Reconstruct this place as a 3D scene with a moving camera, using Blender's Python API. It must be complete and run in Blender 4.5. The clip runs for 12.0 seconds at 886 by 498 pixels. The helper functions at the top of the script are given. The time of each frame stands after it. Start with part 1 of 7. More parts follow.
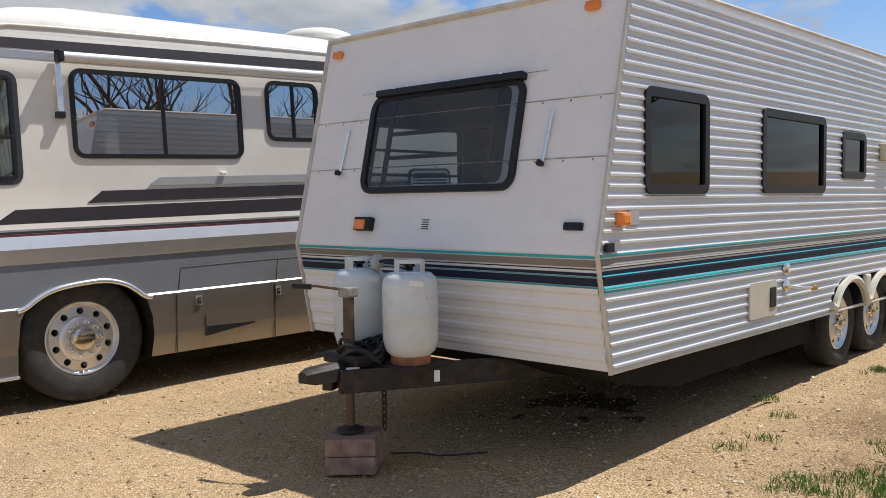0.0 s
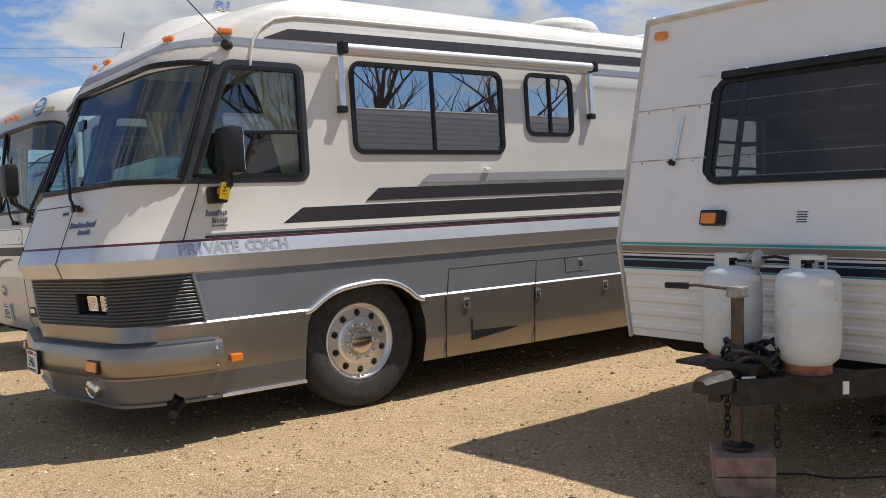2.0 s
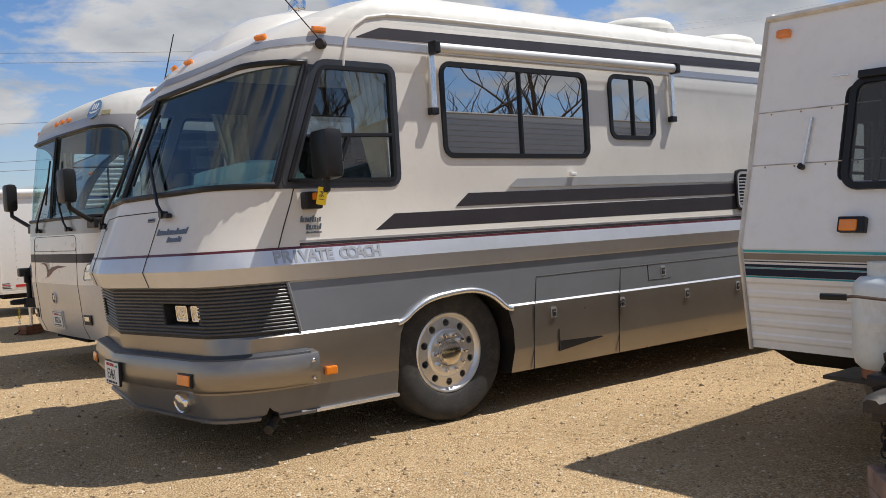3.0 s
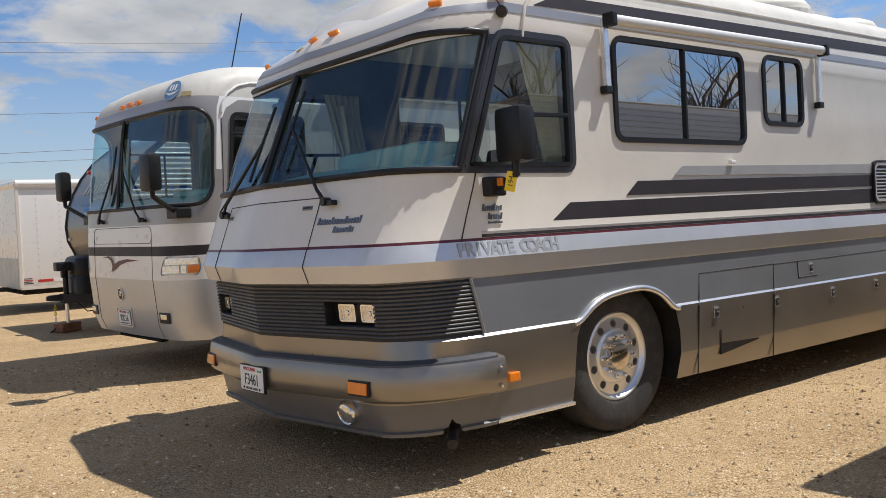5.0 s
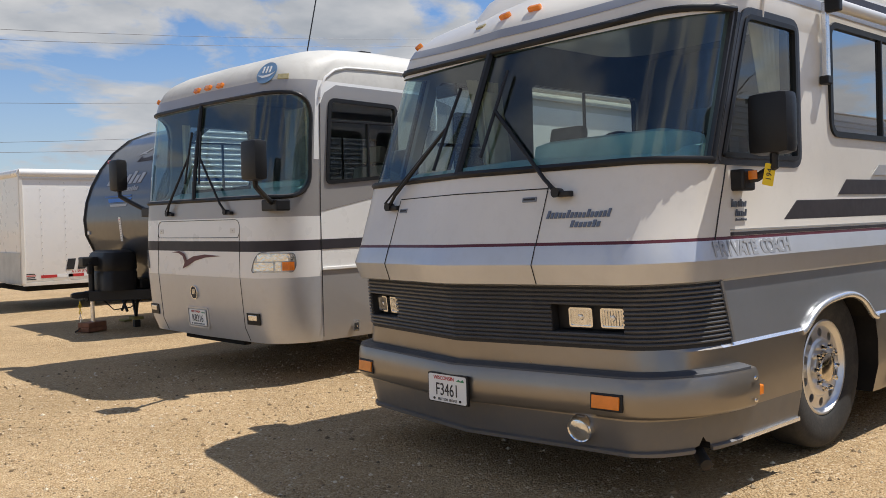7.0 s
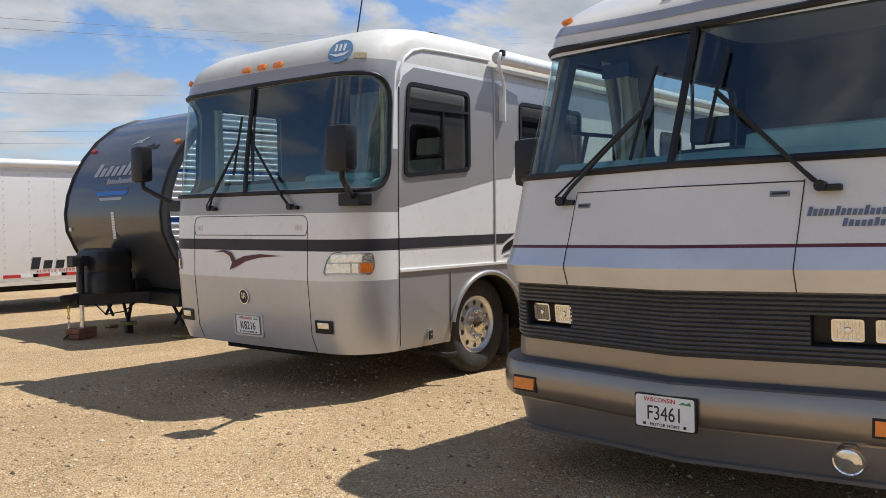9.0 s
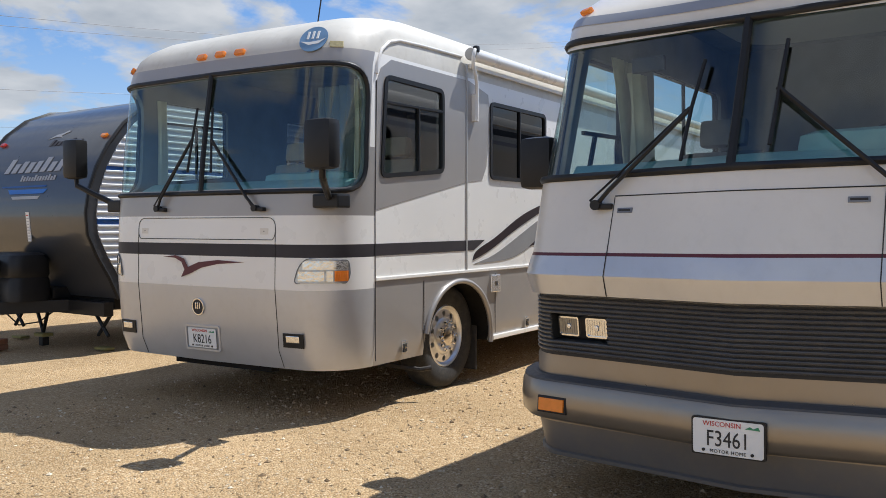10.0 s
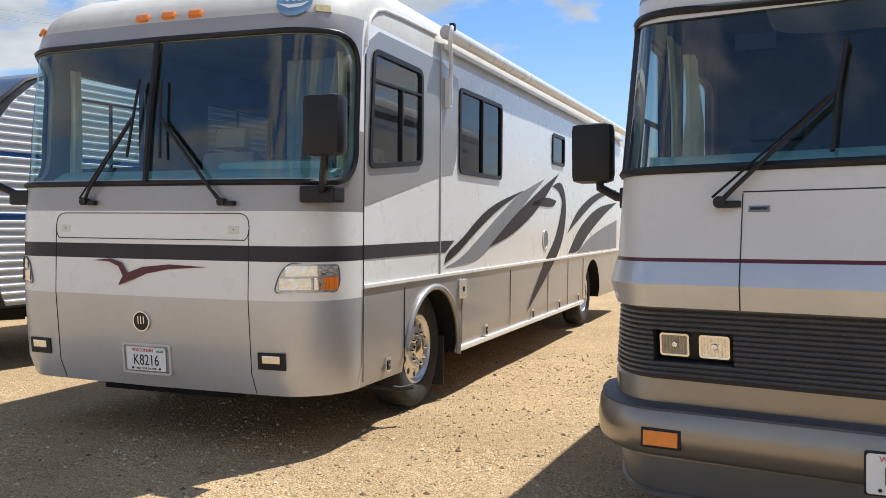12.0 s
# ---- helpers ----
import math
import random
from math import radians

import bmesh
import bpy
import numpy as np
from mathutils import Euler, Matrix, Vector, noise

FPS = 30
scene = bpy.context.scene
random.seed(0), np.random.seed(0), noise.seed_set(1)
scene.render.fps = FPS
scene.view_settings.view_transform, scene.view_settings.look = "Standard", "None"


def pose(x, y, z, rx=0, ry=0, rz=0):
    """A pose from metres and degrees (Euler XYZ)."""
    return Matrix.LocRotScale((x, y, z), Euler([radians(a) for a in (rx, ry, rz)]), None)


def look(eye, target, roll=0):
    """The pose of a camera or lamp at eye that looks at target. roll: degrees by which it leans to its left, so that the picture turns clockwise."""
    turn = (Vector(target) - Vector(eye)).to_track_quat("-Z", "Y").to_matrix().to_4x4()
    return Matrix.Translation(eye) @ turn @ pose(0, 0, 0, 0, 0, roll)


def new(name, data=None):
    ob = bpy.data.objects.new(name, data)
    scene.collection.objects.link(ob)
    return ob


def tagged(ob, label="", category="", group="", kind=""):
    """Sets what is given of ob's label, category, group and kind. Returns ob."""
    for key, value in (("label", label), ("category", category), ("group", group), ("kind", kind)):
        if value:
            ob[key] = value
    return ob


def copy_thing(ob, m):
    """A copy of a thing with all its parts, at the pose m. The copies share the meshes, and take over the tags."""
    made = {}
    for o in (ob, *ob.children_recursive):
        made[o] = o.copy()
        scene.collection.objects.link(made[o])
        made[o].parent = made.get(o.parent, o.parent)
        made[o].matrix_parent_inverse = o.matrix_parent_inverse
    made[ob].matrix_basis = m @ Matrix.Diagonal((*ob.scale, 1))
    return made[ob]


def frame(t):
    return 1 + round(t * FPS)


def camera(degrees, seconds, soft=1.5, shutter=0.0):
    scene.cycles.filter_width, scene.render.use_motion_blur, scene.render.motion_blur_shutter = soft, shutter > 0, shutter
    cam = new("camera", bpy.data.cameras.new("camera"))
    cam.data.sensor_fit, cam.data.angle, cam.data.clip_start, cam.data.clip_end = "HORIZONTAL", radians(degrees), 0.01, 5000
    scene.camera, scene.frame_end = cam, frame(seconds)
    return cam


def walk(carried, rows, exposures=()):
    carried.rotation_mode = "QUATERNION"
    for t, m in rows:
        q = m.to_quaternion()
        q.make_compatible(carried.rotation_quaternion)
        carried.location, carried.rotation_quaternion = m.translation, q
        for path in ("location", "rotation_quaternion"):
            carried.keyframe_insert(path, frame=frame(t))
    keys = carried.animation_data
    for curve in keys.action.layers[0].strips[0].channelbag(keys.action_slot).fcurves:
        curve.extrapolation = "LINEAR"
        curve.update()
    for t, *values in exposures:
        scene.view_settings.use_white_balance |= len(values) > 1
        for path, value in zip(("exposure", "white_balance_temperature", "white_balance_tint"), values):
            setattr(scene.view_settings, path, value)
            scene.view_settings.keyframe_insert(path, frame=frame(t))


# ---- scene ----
cam = camera(53.7, 12.0, 0.45)
METRES, EYE, TILT, LEAN, TURN = 9.1, 1.407, 0.0, 0.0, -43.8
ROWS = [
    (0.0, 0.0, 0.0, 0.0, -0.14, -3.02, 2.6),
    (0.5, -0.0324, 0.0101, -0.0001, 2.5, -2.91, 2.87),
    (1.0, -0.0729, 0.02, -0.0004, 5.08, -2.84, 2.99),
    (1.5, -0.1103, 0.0332, -0.0038, 6.42, -2.71, 3.12),
    (2.0, -0.1544, 0.0404, -0.0024, 6.68, -2.15, 2.91),
    (2.5, -0.1876, 0.0471, 0.0005, 6.91, -1.88, 2.94),
    (3.0, -0.2268, 0.0597, 0.0021, 6.95, -1.81, 2.9),
    (3.5, -0.2638, 0.0693, 0.003, 6.98, -1.82, 2.86),
    (5.5, -0.4094, 0.1246, 0.0041, 4.26, -2.06, 2.29),
    (6.0, -0.4508, 0.1369, 0.0051, 2.98, -1.78, 2.02),
    (6.5, -0.4977, 0.1416, 0.0053, 2.24, -1.27, 1.8),
    (7.0, -0.544, 0.155, 0.0035, 1.74, -1.98, 1.35),
    (7.5, -0.5882, 0.1644, 0.0046, 1.43, -2.46, 1.18),
    (9.5, -0.7369, 0.2703, 0.0022, -6.98, -1.73, 0.38),
    (10.0, -0.7673, 0.3011, 0.0018, -10.51, -1.6, 0.03),
    (10.5, -0.7942, 0.3286, 0.002, -13.56, -1.58, -0.07),
    (11.0, -0.8183, 0.3624, 0.0019, -16.23, -1.51, -0.17),
    (11.5, -0.8432, 0.3933, 0.0014, -18.68, -1.51, -0.29),
    (12.0, -0.865, 0.4255, 0.0016, -21.56, -1.66, -0.4),
]
walk(cam, [(t, pose(0, 0, EYE, TILT, LEAN, TURN) @ pose(METRES * x, METRES * y, METRES * z, 90 + pitch, roll, yaw)) for t, x, y, z, yaw, pitch, roll in ROWS],
     [(0.0, 0.32, 6350, 10), (3.5, 0.25, 6450, 10), (7.5, 0.30, 6450, 10), (10.0, 0.48, 6200, 9), (12.0, 0.62, 6200, 8)])


# ---- world, sun and exposure ----
SUN = Vector((1.34, -0.54, 2.55)).normalized()
world = bpy.data.worlds.new("sky")
scene.world = world
world.use_nodes = True
wt = world.node_tree
wt.nodes.clear()


def wnode(kind, **inputs):
    n = wt.nodes.new(kind)
    for k, v in inputs.items():
        n.inputs[k].default_value = v
    return n


w_out = wt.nodes.new("ShaderNodeOutputWorld")
w_sky = wt.nodes.new("ShaderNodeTexSky")
w_sky.sky_type, w_sky.sun_disc = "NISHITA", False
w_sky.sun_elevation = math.asin(SUN.z)
w_sky.sun_rotation = math.atan2(SUN.x, SUN.y)
w_sky.air_density, w_sky.dust_density, w_sky.ozone_density = 1.0, 0.1, 3.5
w_tc = wt.nodes.new("ShaderNodeTexCoord")
w_sep = wt.nodes.new("ShaderNodeSeparateXYZ")
wt.links.new(w_tc.outputs["Generated"], w_sep.inputs[0])
w_h = wt.nodes.new("ShaderNodeMath")
w_h.operation = "ADD"
w_h.inputs[1].default_value = 0.22
wt.links.new(w_sep.outputs["Z"], w_h.inputs[0])
w_div = wt.nodes.new("ShaderNodeVectorMath")
w_div.operation = "DIVIDE"
w_comb = wt.nodes.new("ShaderNodeCombineXYZ")
for i in range(3):
    wt.links.new(w_h.outputs[0], w_comb.inputs[i])
wt.links.new(w_tc.outputs["Generated"], w_div.inputs[0])
wt.links.new(w_comb.outputs[0], w_div.inputs[1])
w_cl = wnode("ShaderNodeTexNoise", Scale=1.9, Detail=9.0, Roughness=0.58, Distortion=0.25)
wt.links.new(w_div.outputs[0], w_cl.inputs["Vector"])
w_ramp = wt.nodes.new("ShaderNodeValToRGB")
w_ramp.color_ramp.elements[0].position, w_ramp.color_ramp.elements[1].position = 0.475, 0.56
wt.links.new(w_cl.outputs["Fac"], w_ramp.inputs[0])
w_shade = wnode("ShaderNodeTexNoise", Scale=4.5, Detail=6.0)
wt.links.new(w_div.outputs[0], w_shade.inputs["Vector"])
w_cr = wt.nodes.new("ShaderNodeValToRGB")
w_cr.color_ramp.elements[0].position, w_cr.color_ramp.elements[1].position = 0.3, 0.7
w_cr.color_ramp.elements[0].color, w_cr.color_ramp.elements[1].color = (2.5, 2.7, 3.0, 1), (4.3, 4.3, 4.35, 1)
wt.links.new(w_shade.outputs["Fac"], w_cr.inputs[0])
w_mix = wt.nodes.new("ShaderNodeMix")
w_mix.data_type = "RGBA"
wt.links.new(w_ramp.outputs[0], w_mix.inputs["Factor"])
w_tone = wt.nodes.new("ShaderNodeMix")
w_tone.data_type, w_tone.blend_type = "RGBA", "MULTIPLY"
w_tone.inputs["Factor"].default_value = 1.0
w_tone.inputs["B"].default_value = (0.57, 0.665, 0.79, 1)
wt.links.new(w_sky.outputs[0], w_tone.inputs["A"])
wt.links.new(w_tone.outputs["Result"], w_mix.inputs["A"])
wt.links.new(w_cr.outputs[0], w_mix.inputs["B"])
w_bg = wnode("ShaderNodeBackground", Strength=0.122)
# pale haze low over the horizon
w_low = wt.nodes.new("ShaderNodeMapRange")
w_low.interpolation_type = "SMOOTHSTEP"
w_low.inputs["From Min"].default_value, w_low.inputs["From Max"].default_value = 0.24, 0.0
w_low.inputs["To Min"].default_value, w_low.inputs["To Max"].default_value = 0.0, 0.5
wt.links.new(w_sep.outputs["Z"], w_low.inputs["Value"])
w_haze = wt.nodes.new("ShaderNodeMix")
w_haze.data_type = "RGBA"
wt.links.new(w_low.outputs[0], w_haze.inputs["Factor"])
wt.links.new(w_mix.outputs["Result"], w_haze.inputs["A"])
w_haze.inputs["B"].default_value = (3.6, 3.75, 3.95, 1)
wt.links.new(w_haze.outputs["Result"], w_bg.inputs["Color"])
wt.links.new(w_bg.outputs[0], w_out.inputs[0])

sun_data = bpy.data.lights.new("sun", "SUN")
sun_data.energy, sun_data.angle, sun_data.color = 4.3, radians(0.5), (1.0, 0.968, 0.915)
sun = new("sun", sun_data)
sun.matrix_world = look(SUN * 40, (0, 0, 0))


# ---- materials ----
def mat(name, color, rough=0.5, metal=0.0, var=0.12, scale=3.0, bump=0.0, bscale=80.0, coat=0.0, dirt=0.0, dirt_color=(0.25, 0.2, 0.14), spec=0.5):
    m = bpy.data.materials.new(name)
    m.use_nodes = True
    t = m.node_tree
    b = t.nodes["Principled BSDF"]
    b.inputs["Roughness"].default_value, b.inputs["Metallic"].default_value = rough, metal
    b.inputs["Coat Weight"].default_value = coat
    b.inputs["Coat Roughness"].default_value = 0.08
    b.inputs["Specular IOR Level"].default_value = spec
    tc = t.nodes.new("ShaderNodeTexCoord")
    n1 = t.nodes.new("ShaderNodeTexNoise")
    n1.inputs["Scale"].default_value, n1.inputs["Detail"].default_value = scale, 6
    t.links.new(tc.outputs["Object"], n1.inputs["Vector"])
    r = t.nodes.new("ShaderNodeValToRGB")
    r.color_ramp.elements[0].position, r.color_ramp.elements[1].position = 0.3, 0.7
    r.color_ramp.elements[0].color = (*[c * (1 - var) for c in color], 1)
    r.color_ramp.elements[1].color = (*[min(1, c * (1 + var)) for c in color], 1)
    t.links.new(n1.outputs["Fac"], r.inputs[0])
    last = r.outputs[0]
    if dirt:
        n2 = t.nodes.new("ShaderNodeTexNoise")
        n2.inputs["Scale"].default_value, n2.inputs["Detail"].default_value, n2.inputs["Roughness"].default_value = 11.0, 8, 0.7
        t.links.new(tc.outputs["Object"], n2.inputs["Vector"])
        r2 = t.nodes.new("ShaderNodeValToRGB")
        r2.color_ramp.elements[0].position, r2.color_ramp.elements[1].position = 0.5, 0.8
        r2.color_ramp.elements[1].color = (dirt, dirt, dirt, 1)
        t.links.new(n2.outputs["Fac"], r2.inputs[0])
        mx = t.nodes.new("ShaderNodeMix")
        mx.data_type = "RGBA"
        t.links.new(r2.outputs[0], mx.inputs["Factor"])
        t.links.new(last, mx.inputs["A"])
        mx.inputs["B"].default_value = (*dirt_color, 1)
        last = mx.outputs["Result"]
    t.links.new(last, b.inputs["Base Color"])
    nr = t.nodes.new("ShaderNodeTexNoise")
    nr.inputs["Scale"].default_value, nr.inputs["Detail"].default_value = scale * 7, 5
    t.links.new(tc.outputs["Object"], nr.inputs["Vector"])
    mr = t.nodes.new("ShaderNodeMapRange")
    mr.inputs["To Min"].default_value, mr.inputs["To Max"].default_value = max(0.02, rough * 0.8), min(1, rough * 1.25)
    t.links.new(nr.outputs["Fac"], mr.inputs["Value"])
    t.links.new(mr.outputs[0], b.inputs["Roughness"])
    if bump:
        nb = t.nodes.new("ShaderNodeTexNoise")
        nb.inputs["Scale"].default_value, nb.inputs["Detail"].default_value = bscale, 4
        t.links.new(tc.outputs["Object"], nb.inputs["Vector"])
        bp = t.nodes.new("ShaderNodeBump")
        bp.inputs["Strength"].default_value, bp.inputs["Distance"].default_value = 1.0, bump
        t.links.new(nb.outputs["Fac"], bp.inputs["Height"])
        t.links.new(bp.outputs[0], b.inputs["Normal"])
    return m


def glass(name, tint, ior=1.5, rough=0.0, veil=0.0):
    m = bpy.data.materials.new(name)
    m.use_nodes = True
    t = m.node_tree
    t.nodes.clear()
    o, tr = t.nodes.new("ShaderNodeOutputMaterial"), t.nodes.new("ShaderNodeBsdfTransparent")
    gl, lw, mx = t.nodes.new("ShaderNodeBsdfGlossy"), t.nodes.new("ShaderNodeLayerWeight"), t.nodes.new("ShaderNodeMixShader")
    tr.inputs[0].default_value = (*tint, 1)
    gl.inputs["Roughness"].default_value = rough
    lw.inputs["Blend"].default_value = 0.5
    f0 = ((ior - 1) / (ior + 1)) ** 2
    pw, fr = t.nodes.new("ShaderNodeMath"), t.nodes.new("ShaderNodeMath")
    pw.operation, fr.operation = "POWER", "MULTIPLY_ADD"
    pw.inputs[1].default_value = 5.0
    fr.inputs[1].default_value, fr.inputs[2].default_value = 1 - f0, f0
    t.links.new(lw.outputs["Facing"], pw.inputs[0])
    t.links.new(pw.outputs[0], fr.inputs[0])
    t.links.new(fr.outputs[0], mx.inputs[0])
    t.links.new(tr.outputs[0], mx.inputs[1])
    t.links.new(gl.outputs[0], mx.inputs[2])
    last = mx.outputs[0]
    if veil:
        df, mv = t.nodes.new("ShaderNodeBsdfDiffuse"), t.nodes.new("ShaderNodeMixShader")
        df.inputs[0].default_value, mv.inputs[0].default_value = (0.20, 0.22, 0.26, 1), veil
        t.links.new(last, mv.inputs[1])
        t.links.new(df.outputs[0], mv.inputs[2])
        last = mv.outputs[0]
    t.links.new(last, o.inputs[0])
    return m


def gravel_material():
    m = bpy.data.materials.new("gravel")
    m.use_nodes = True
    t = m.node_tree
    b = t.nodes["Principled BSDF"]
    tc = t.nodes.new("ShaderNodeTexCoord")

    def noise_node(scale, detail=6, rough=0.6):
        n = t.nodes.new("ShaderNodeTexNoise")
        n.inputs["Scale"].default_value, n.inputs["Detail"].default_value, n.inputs["Roughness"].default_value = scale, detail, rough
        t.links.new(tc.outputs["Object"], n.inputs["Vector"])
        return n

    def ramp(src, stops):
        r = t.nodes.new("ShaderNodeValToRGB")
        while len(r.color_ramp.elements) < len(stops):
            r.color_ramp.elements.new(0.5)
        for e, (p, c) in zip(r.color_ramp.elements, stops):
            e.position, e.color = p, (*c, 1)
        t.links.new(src, r.inputs[0])
        return r

    def blend(fac, a, bb, mode="MIX"):
        x = t.nodes.new("ShaderNodeMix")
        x.data_type, x.blend_type = "RGBA", mode
        if isinstance(fac, float):
            x.inputs["Factor"].default_value = fac
        else:
            t.links.new(fac, x.inputs["Factor"])
        t.links.new(a, x.inputs["A"])
        t.links.new(bb, x.inputs["B"])
        return x

    v = t.nodes.new("ShaderNodeTexVoronoi")
    v.inputs["Scale"].default_value = 76
    t.links.new(tc.outputs["Object"], v.inputs["Vector"])
    sep = t.nodes.new("ShaderNodeSeparateColor")
    t.links.new(v.outputs["Color"], sep.inputs[0])
    stones = ramp(sep.outputs[0], [(0.0, (0.24, 0.155, 0.08)), (0.3, (0.40, 0.265, 0.135)), (0.65, (0.53, 0.37, 0.20)), (0.9, (0.62, 0.475, 0.30)), (1.0, (0.75, 0.63, 0.46))])
    v2 = t.nodes.new("ShaderNodeTexVoronoi")
    v2.inputs["Scale"].default_value = 130
    t.links.new(tc.outputs["Object"], v2.inputs["Vector"])
    sep2 = t.nodes.new("ShaderNodeSeparateColor")
    t.links.new(v2.outputs["Color"], sep2.inputs[0])
    grit = ramp(sep2.outputs[0], [(0.0, (0.31, 0.205, 0.10)), (0.5, (0.50, 0.345, 0.185)), (1.0, (0.62, 0.48, 0.305))])
    mask = ramp(noise_node(2.2).outputs["Fac"], [(0.40, (0.15,) * 3), (0.60, (0.85,) * 3)])
    col = blend(mask.outputs[0], grit.outputs[0], stones.outputs[0])
    big = ramp(noise_node(0.7, 5).outputs["Fac"], [(0.35, (0.86, 0.84, 0.80)), (0.65, (1.08, 1.06, 1.03))])
    col = blend(1.0, col.outputs["Result"], big.outputs[0], "MULTIPLY")
    # brown earth between the tufts beside the old trailer
    at = t.nodes.new("ShaderNodeSeparateXYZ")
    t.links.new(tc.outputs["Object"], at.inputs[0])
    fac = None
    for axis, lo, hi in (("X", 3.7, 4.8), ("Y", 2.7, 1.7)):
        r = t.nodes.new("ShaderNodeMapRange")
        r.interpolation_type = "SMOOTHSTEP"
        r.inputs["From Min"].default_value, r.inputs["From Max"].default_value = lo, hi
        t.links.new(at.outputs[axis], r.inputs["Value"])
        if fac is None:
            fac = r.outputs[0]
        else:
            mu = t.nodes.new("ShaderNodeMath")
            mu.operation = "MULTIPLY"
            t.links.new(fac, mu.inputs[0])
            t.links.new(r.outputs[0], mu.inputs[1])
            fac = mu.outputs[0]
    patchy = ramp(noise_node(1.6, 8, 0.65).outputs["Fac"], [(0.38, (0.25,) * 3), (0.58, (1, 1, 1))])
    mu = t.nodes.new("ShaderNodeMath")
    mu.operation = "MULTIPLY"
    t.links.new(fac, mu.inputs[0])
    t.links.new(patchy.outputs[0], mu.inputs[1])
    earth = ramp(noise_node(22, 8, 0.7).outputs["Fac"], [(0.3, (0.35, 0.32, 0.315)), (0.7, (0.74, 0.68, 0.67))])
    soiled = blend(1.0, col.outputs["Result"], earth.outputs[0], "MULTIPLY")
    col = blend(mu.outputs[0], col.outputs["Result"], soiled.outputs["Result"])
    # damp oily patches below the old trailer's hitch
    mp = t.nodes.new("ShaderNodeMapping")
    mp.inputs["Location"].default_value = (-2.78, -2.12, 0)
    mp.inputs["Scale"].default_value = (0.58, 0.58, 0.58)
    t.links.new(tc.outputs["Object"], mp.inputs["Vector"])
    ln = t.nodes.new("ShaderNodeVectorMath")
    ln.operation = "LENGTH"
    t.links.new(mp.outputs[0], ln.inputs[0])
    add = t.nodes.new("ShaderNodeMath")
    add.operation = "ADD"
    nz = t.nodes.new("ShaderNodeMath")
    nz.operation = "MULTIPLY"
    nz.inputs[1].default_value = 1.6
    t.links.new(noise_node(3.0).outputs["Fac"], nz.inputs[0])
    t.links.new(ln.outputs["Value"], add.inputs[0])
    t.links.new(nz.outputs[0], add.inputs[1])
    stain = ramp(add.outputs[0], [(0.92, (0.27, 0.25, 0.235)), (1.28, (1, 1, 1))])
    col = blend(1.0, col.outputs["Result"], stain.outputs[0], "MULTIPLY")
    t.links.new(col.outputs["Result"], b.inputs["Base Color"])
    b.inputs["Roughness"].default_value = 0.95
    b.inputs["Specular IOR Level"].default_value = 0.2
    bp = t.nodes.new("ShaderNodeBump")
    bp.inputs["Distance"].default_value, bp.inputs["Strength"].default_value = 0.012, 1.0
    bp.invert = True
    t.links.new(v.outputs["Distance"], bp.inputs["Height"])
    bp2 = t.nodes.new("ShaderNodeBump")
    bp2.inputs["Distance"].default_value, bp2.inputs["Strength"].default_value = 0.03, 0.8
    t.links.new(noise_node(9, 7).outputs["Fac"], bp2.inputs["Height"])
    t.links.new(bp.outputs[0], bp2.inputs["Normal"])
    t.links.new(bp2.outputs[0], b.inputs["Normal"])
    return m


GRAVEL = gravel_material()
CREAM = mat("cream_paint", (0.73, 0.685, 0.61), 0.32, 0, 0.05, 1.6, coat=0.3, dirt=0.10)
WHITE = mat("white_paint", (0.86, 0.84, 0.80), 0.28, 0, 0.03, 0.8, coat=0.4, dirt=0.02)
TTWHITE = mat("trailer_white_skin", (0.84, 0.835, 0.82), 0.35, 0.0, 0.05, 1.3, dirt=0.10)
ALU = mat("ridged_white_aluminium", (0.62, 0.63, 0.645), 0.30, 0.2, 0.05, 1.2, dirt=0.03)
SILVER = mat("silver_paint", (0.62, 0.63, 0.65), 0.33, 0.55, 0.06, 2.0, coat=0.4, dirt=0.1)
GREYP = mat("grey_paint", (0.20, 0.205, 0.215), 0.34, 0.35, 0.07, 2.0, coat=0.4, dirt=0.12)
BRONZE = mat("bronze_silver_paint", (0.30, 0.27, 0.235), 0.30, 0.75, 0.07, 2.0, coat=0.3, dirt=0.2)
SKIRT = mat("skirt_grey_paint", (0.15, 0.148, 0.15), 0.4, 0.4, 0.08, 2.0, coat=0.2, dirt=0.3)
CHROME = mat("chrome", (0.86, 0.86, 0.87), 0.08, 1.0, 0.03, 8.0, dirt=0.05)
BRIGHT = mat("bright_trim", (0.86, 0.86, 0.86), 0.22, 0.8, 0.04, 8.0)
ALLOY = mat("polished_aluminium", (0.78, 0.77, 0.76), 0.32, 0.85, 0.06, 9.0, dirt=0.12)
# besides wear, the tan in this chrome stands for reflected gravel
HUB = mat("worn_gravel_tinted_chrome", (0.72, 0.66, 0.58), 0.14, 1.0, 0.15, 14, dirt=0.3)
RUSTY = mat("rusty_hub", (0.38, 0.25, 0.14), 0.45, 0.7, 0.3, 18, dirt=0.4)
RUBBER = mat("tyre_rubber", (0.028, 0.027, 0.026), 0.8, 0, 0.2, 9, bump=0.001, dirt=0.35, dirt_color=(0.16, 0.13, 0.1))
BLACK = mat("black_plastic", (0.013, 0.013, 0.014), 0.42, 0, 0.15, 9, dirt=0.06, dirt_color=(0.08, 0.07, 0.06), spec=0.35)
BAND = mat("blue_grey_band", (0.34, 0.35, 0.38), 0.35, 0.3, 0.05, 3)
BLACKP = mat("black_gloss_strip", (0.045, 0.04, 0.045), 0.45, 0, 0.1, 4, spec=0.25)
GRILLE = mat("grille_black", (0.02, 0.02, 0.021), 0.6, 0, 0.15, 6)
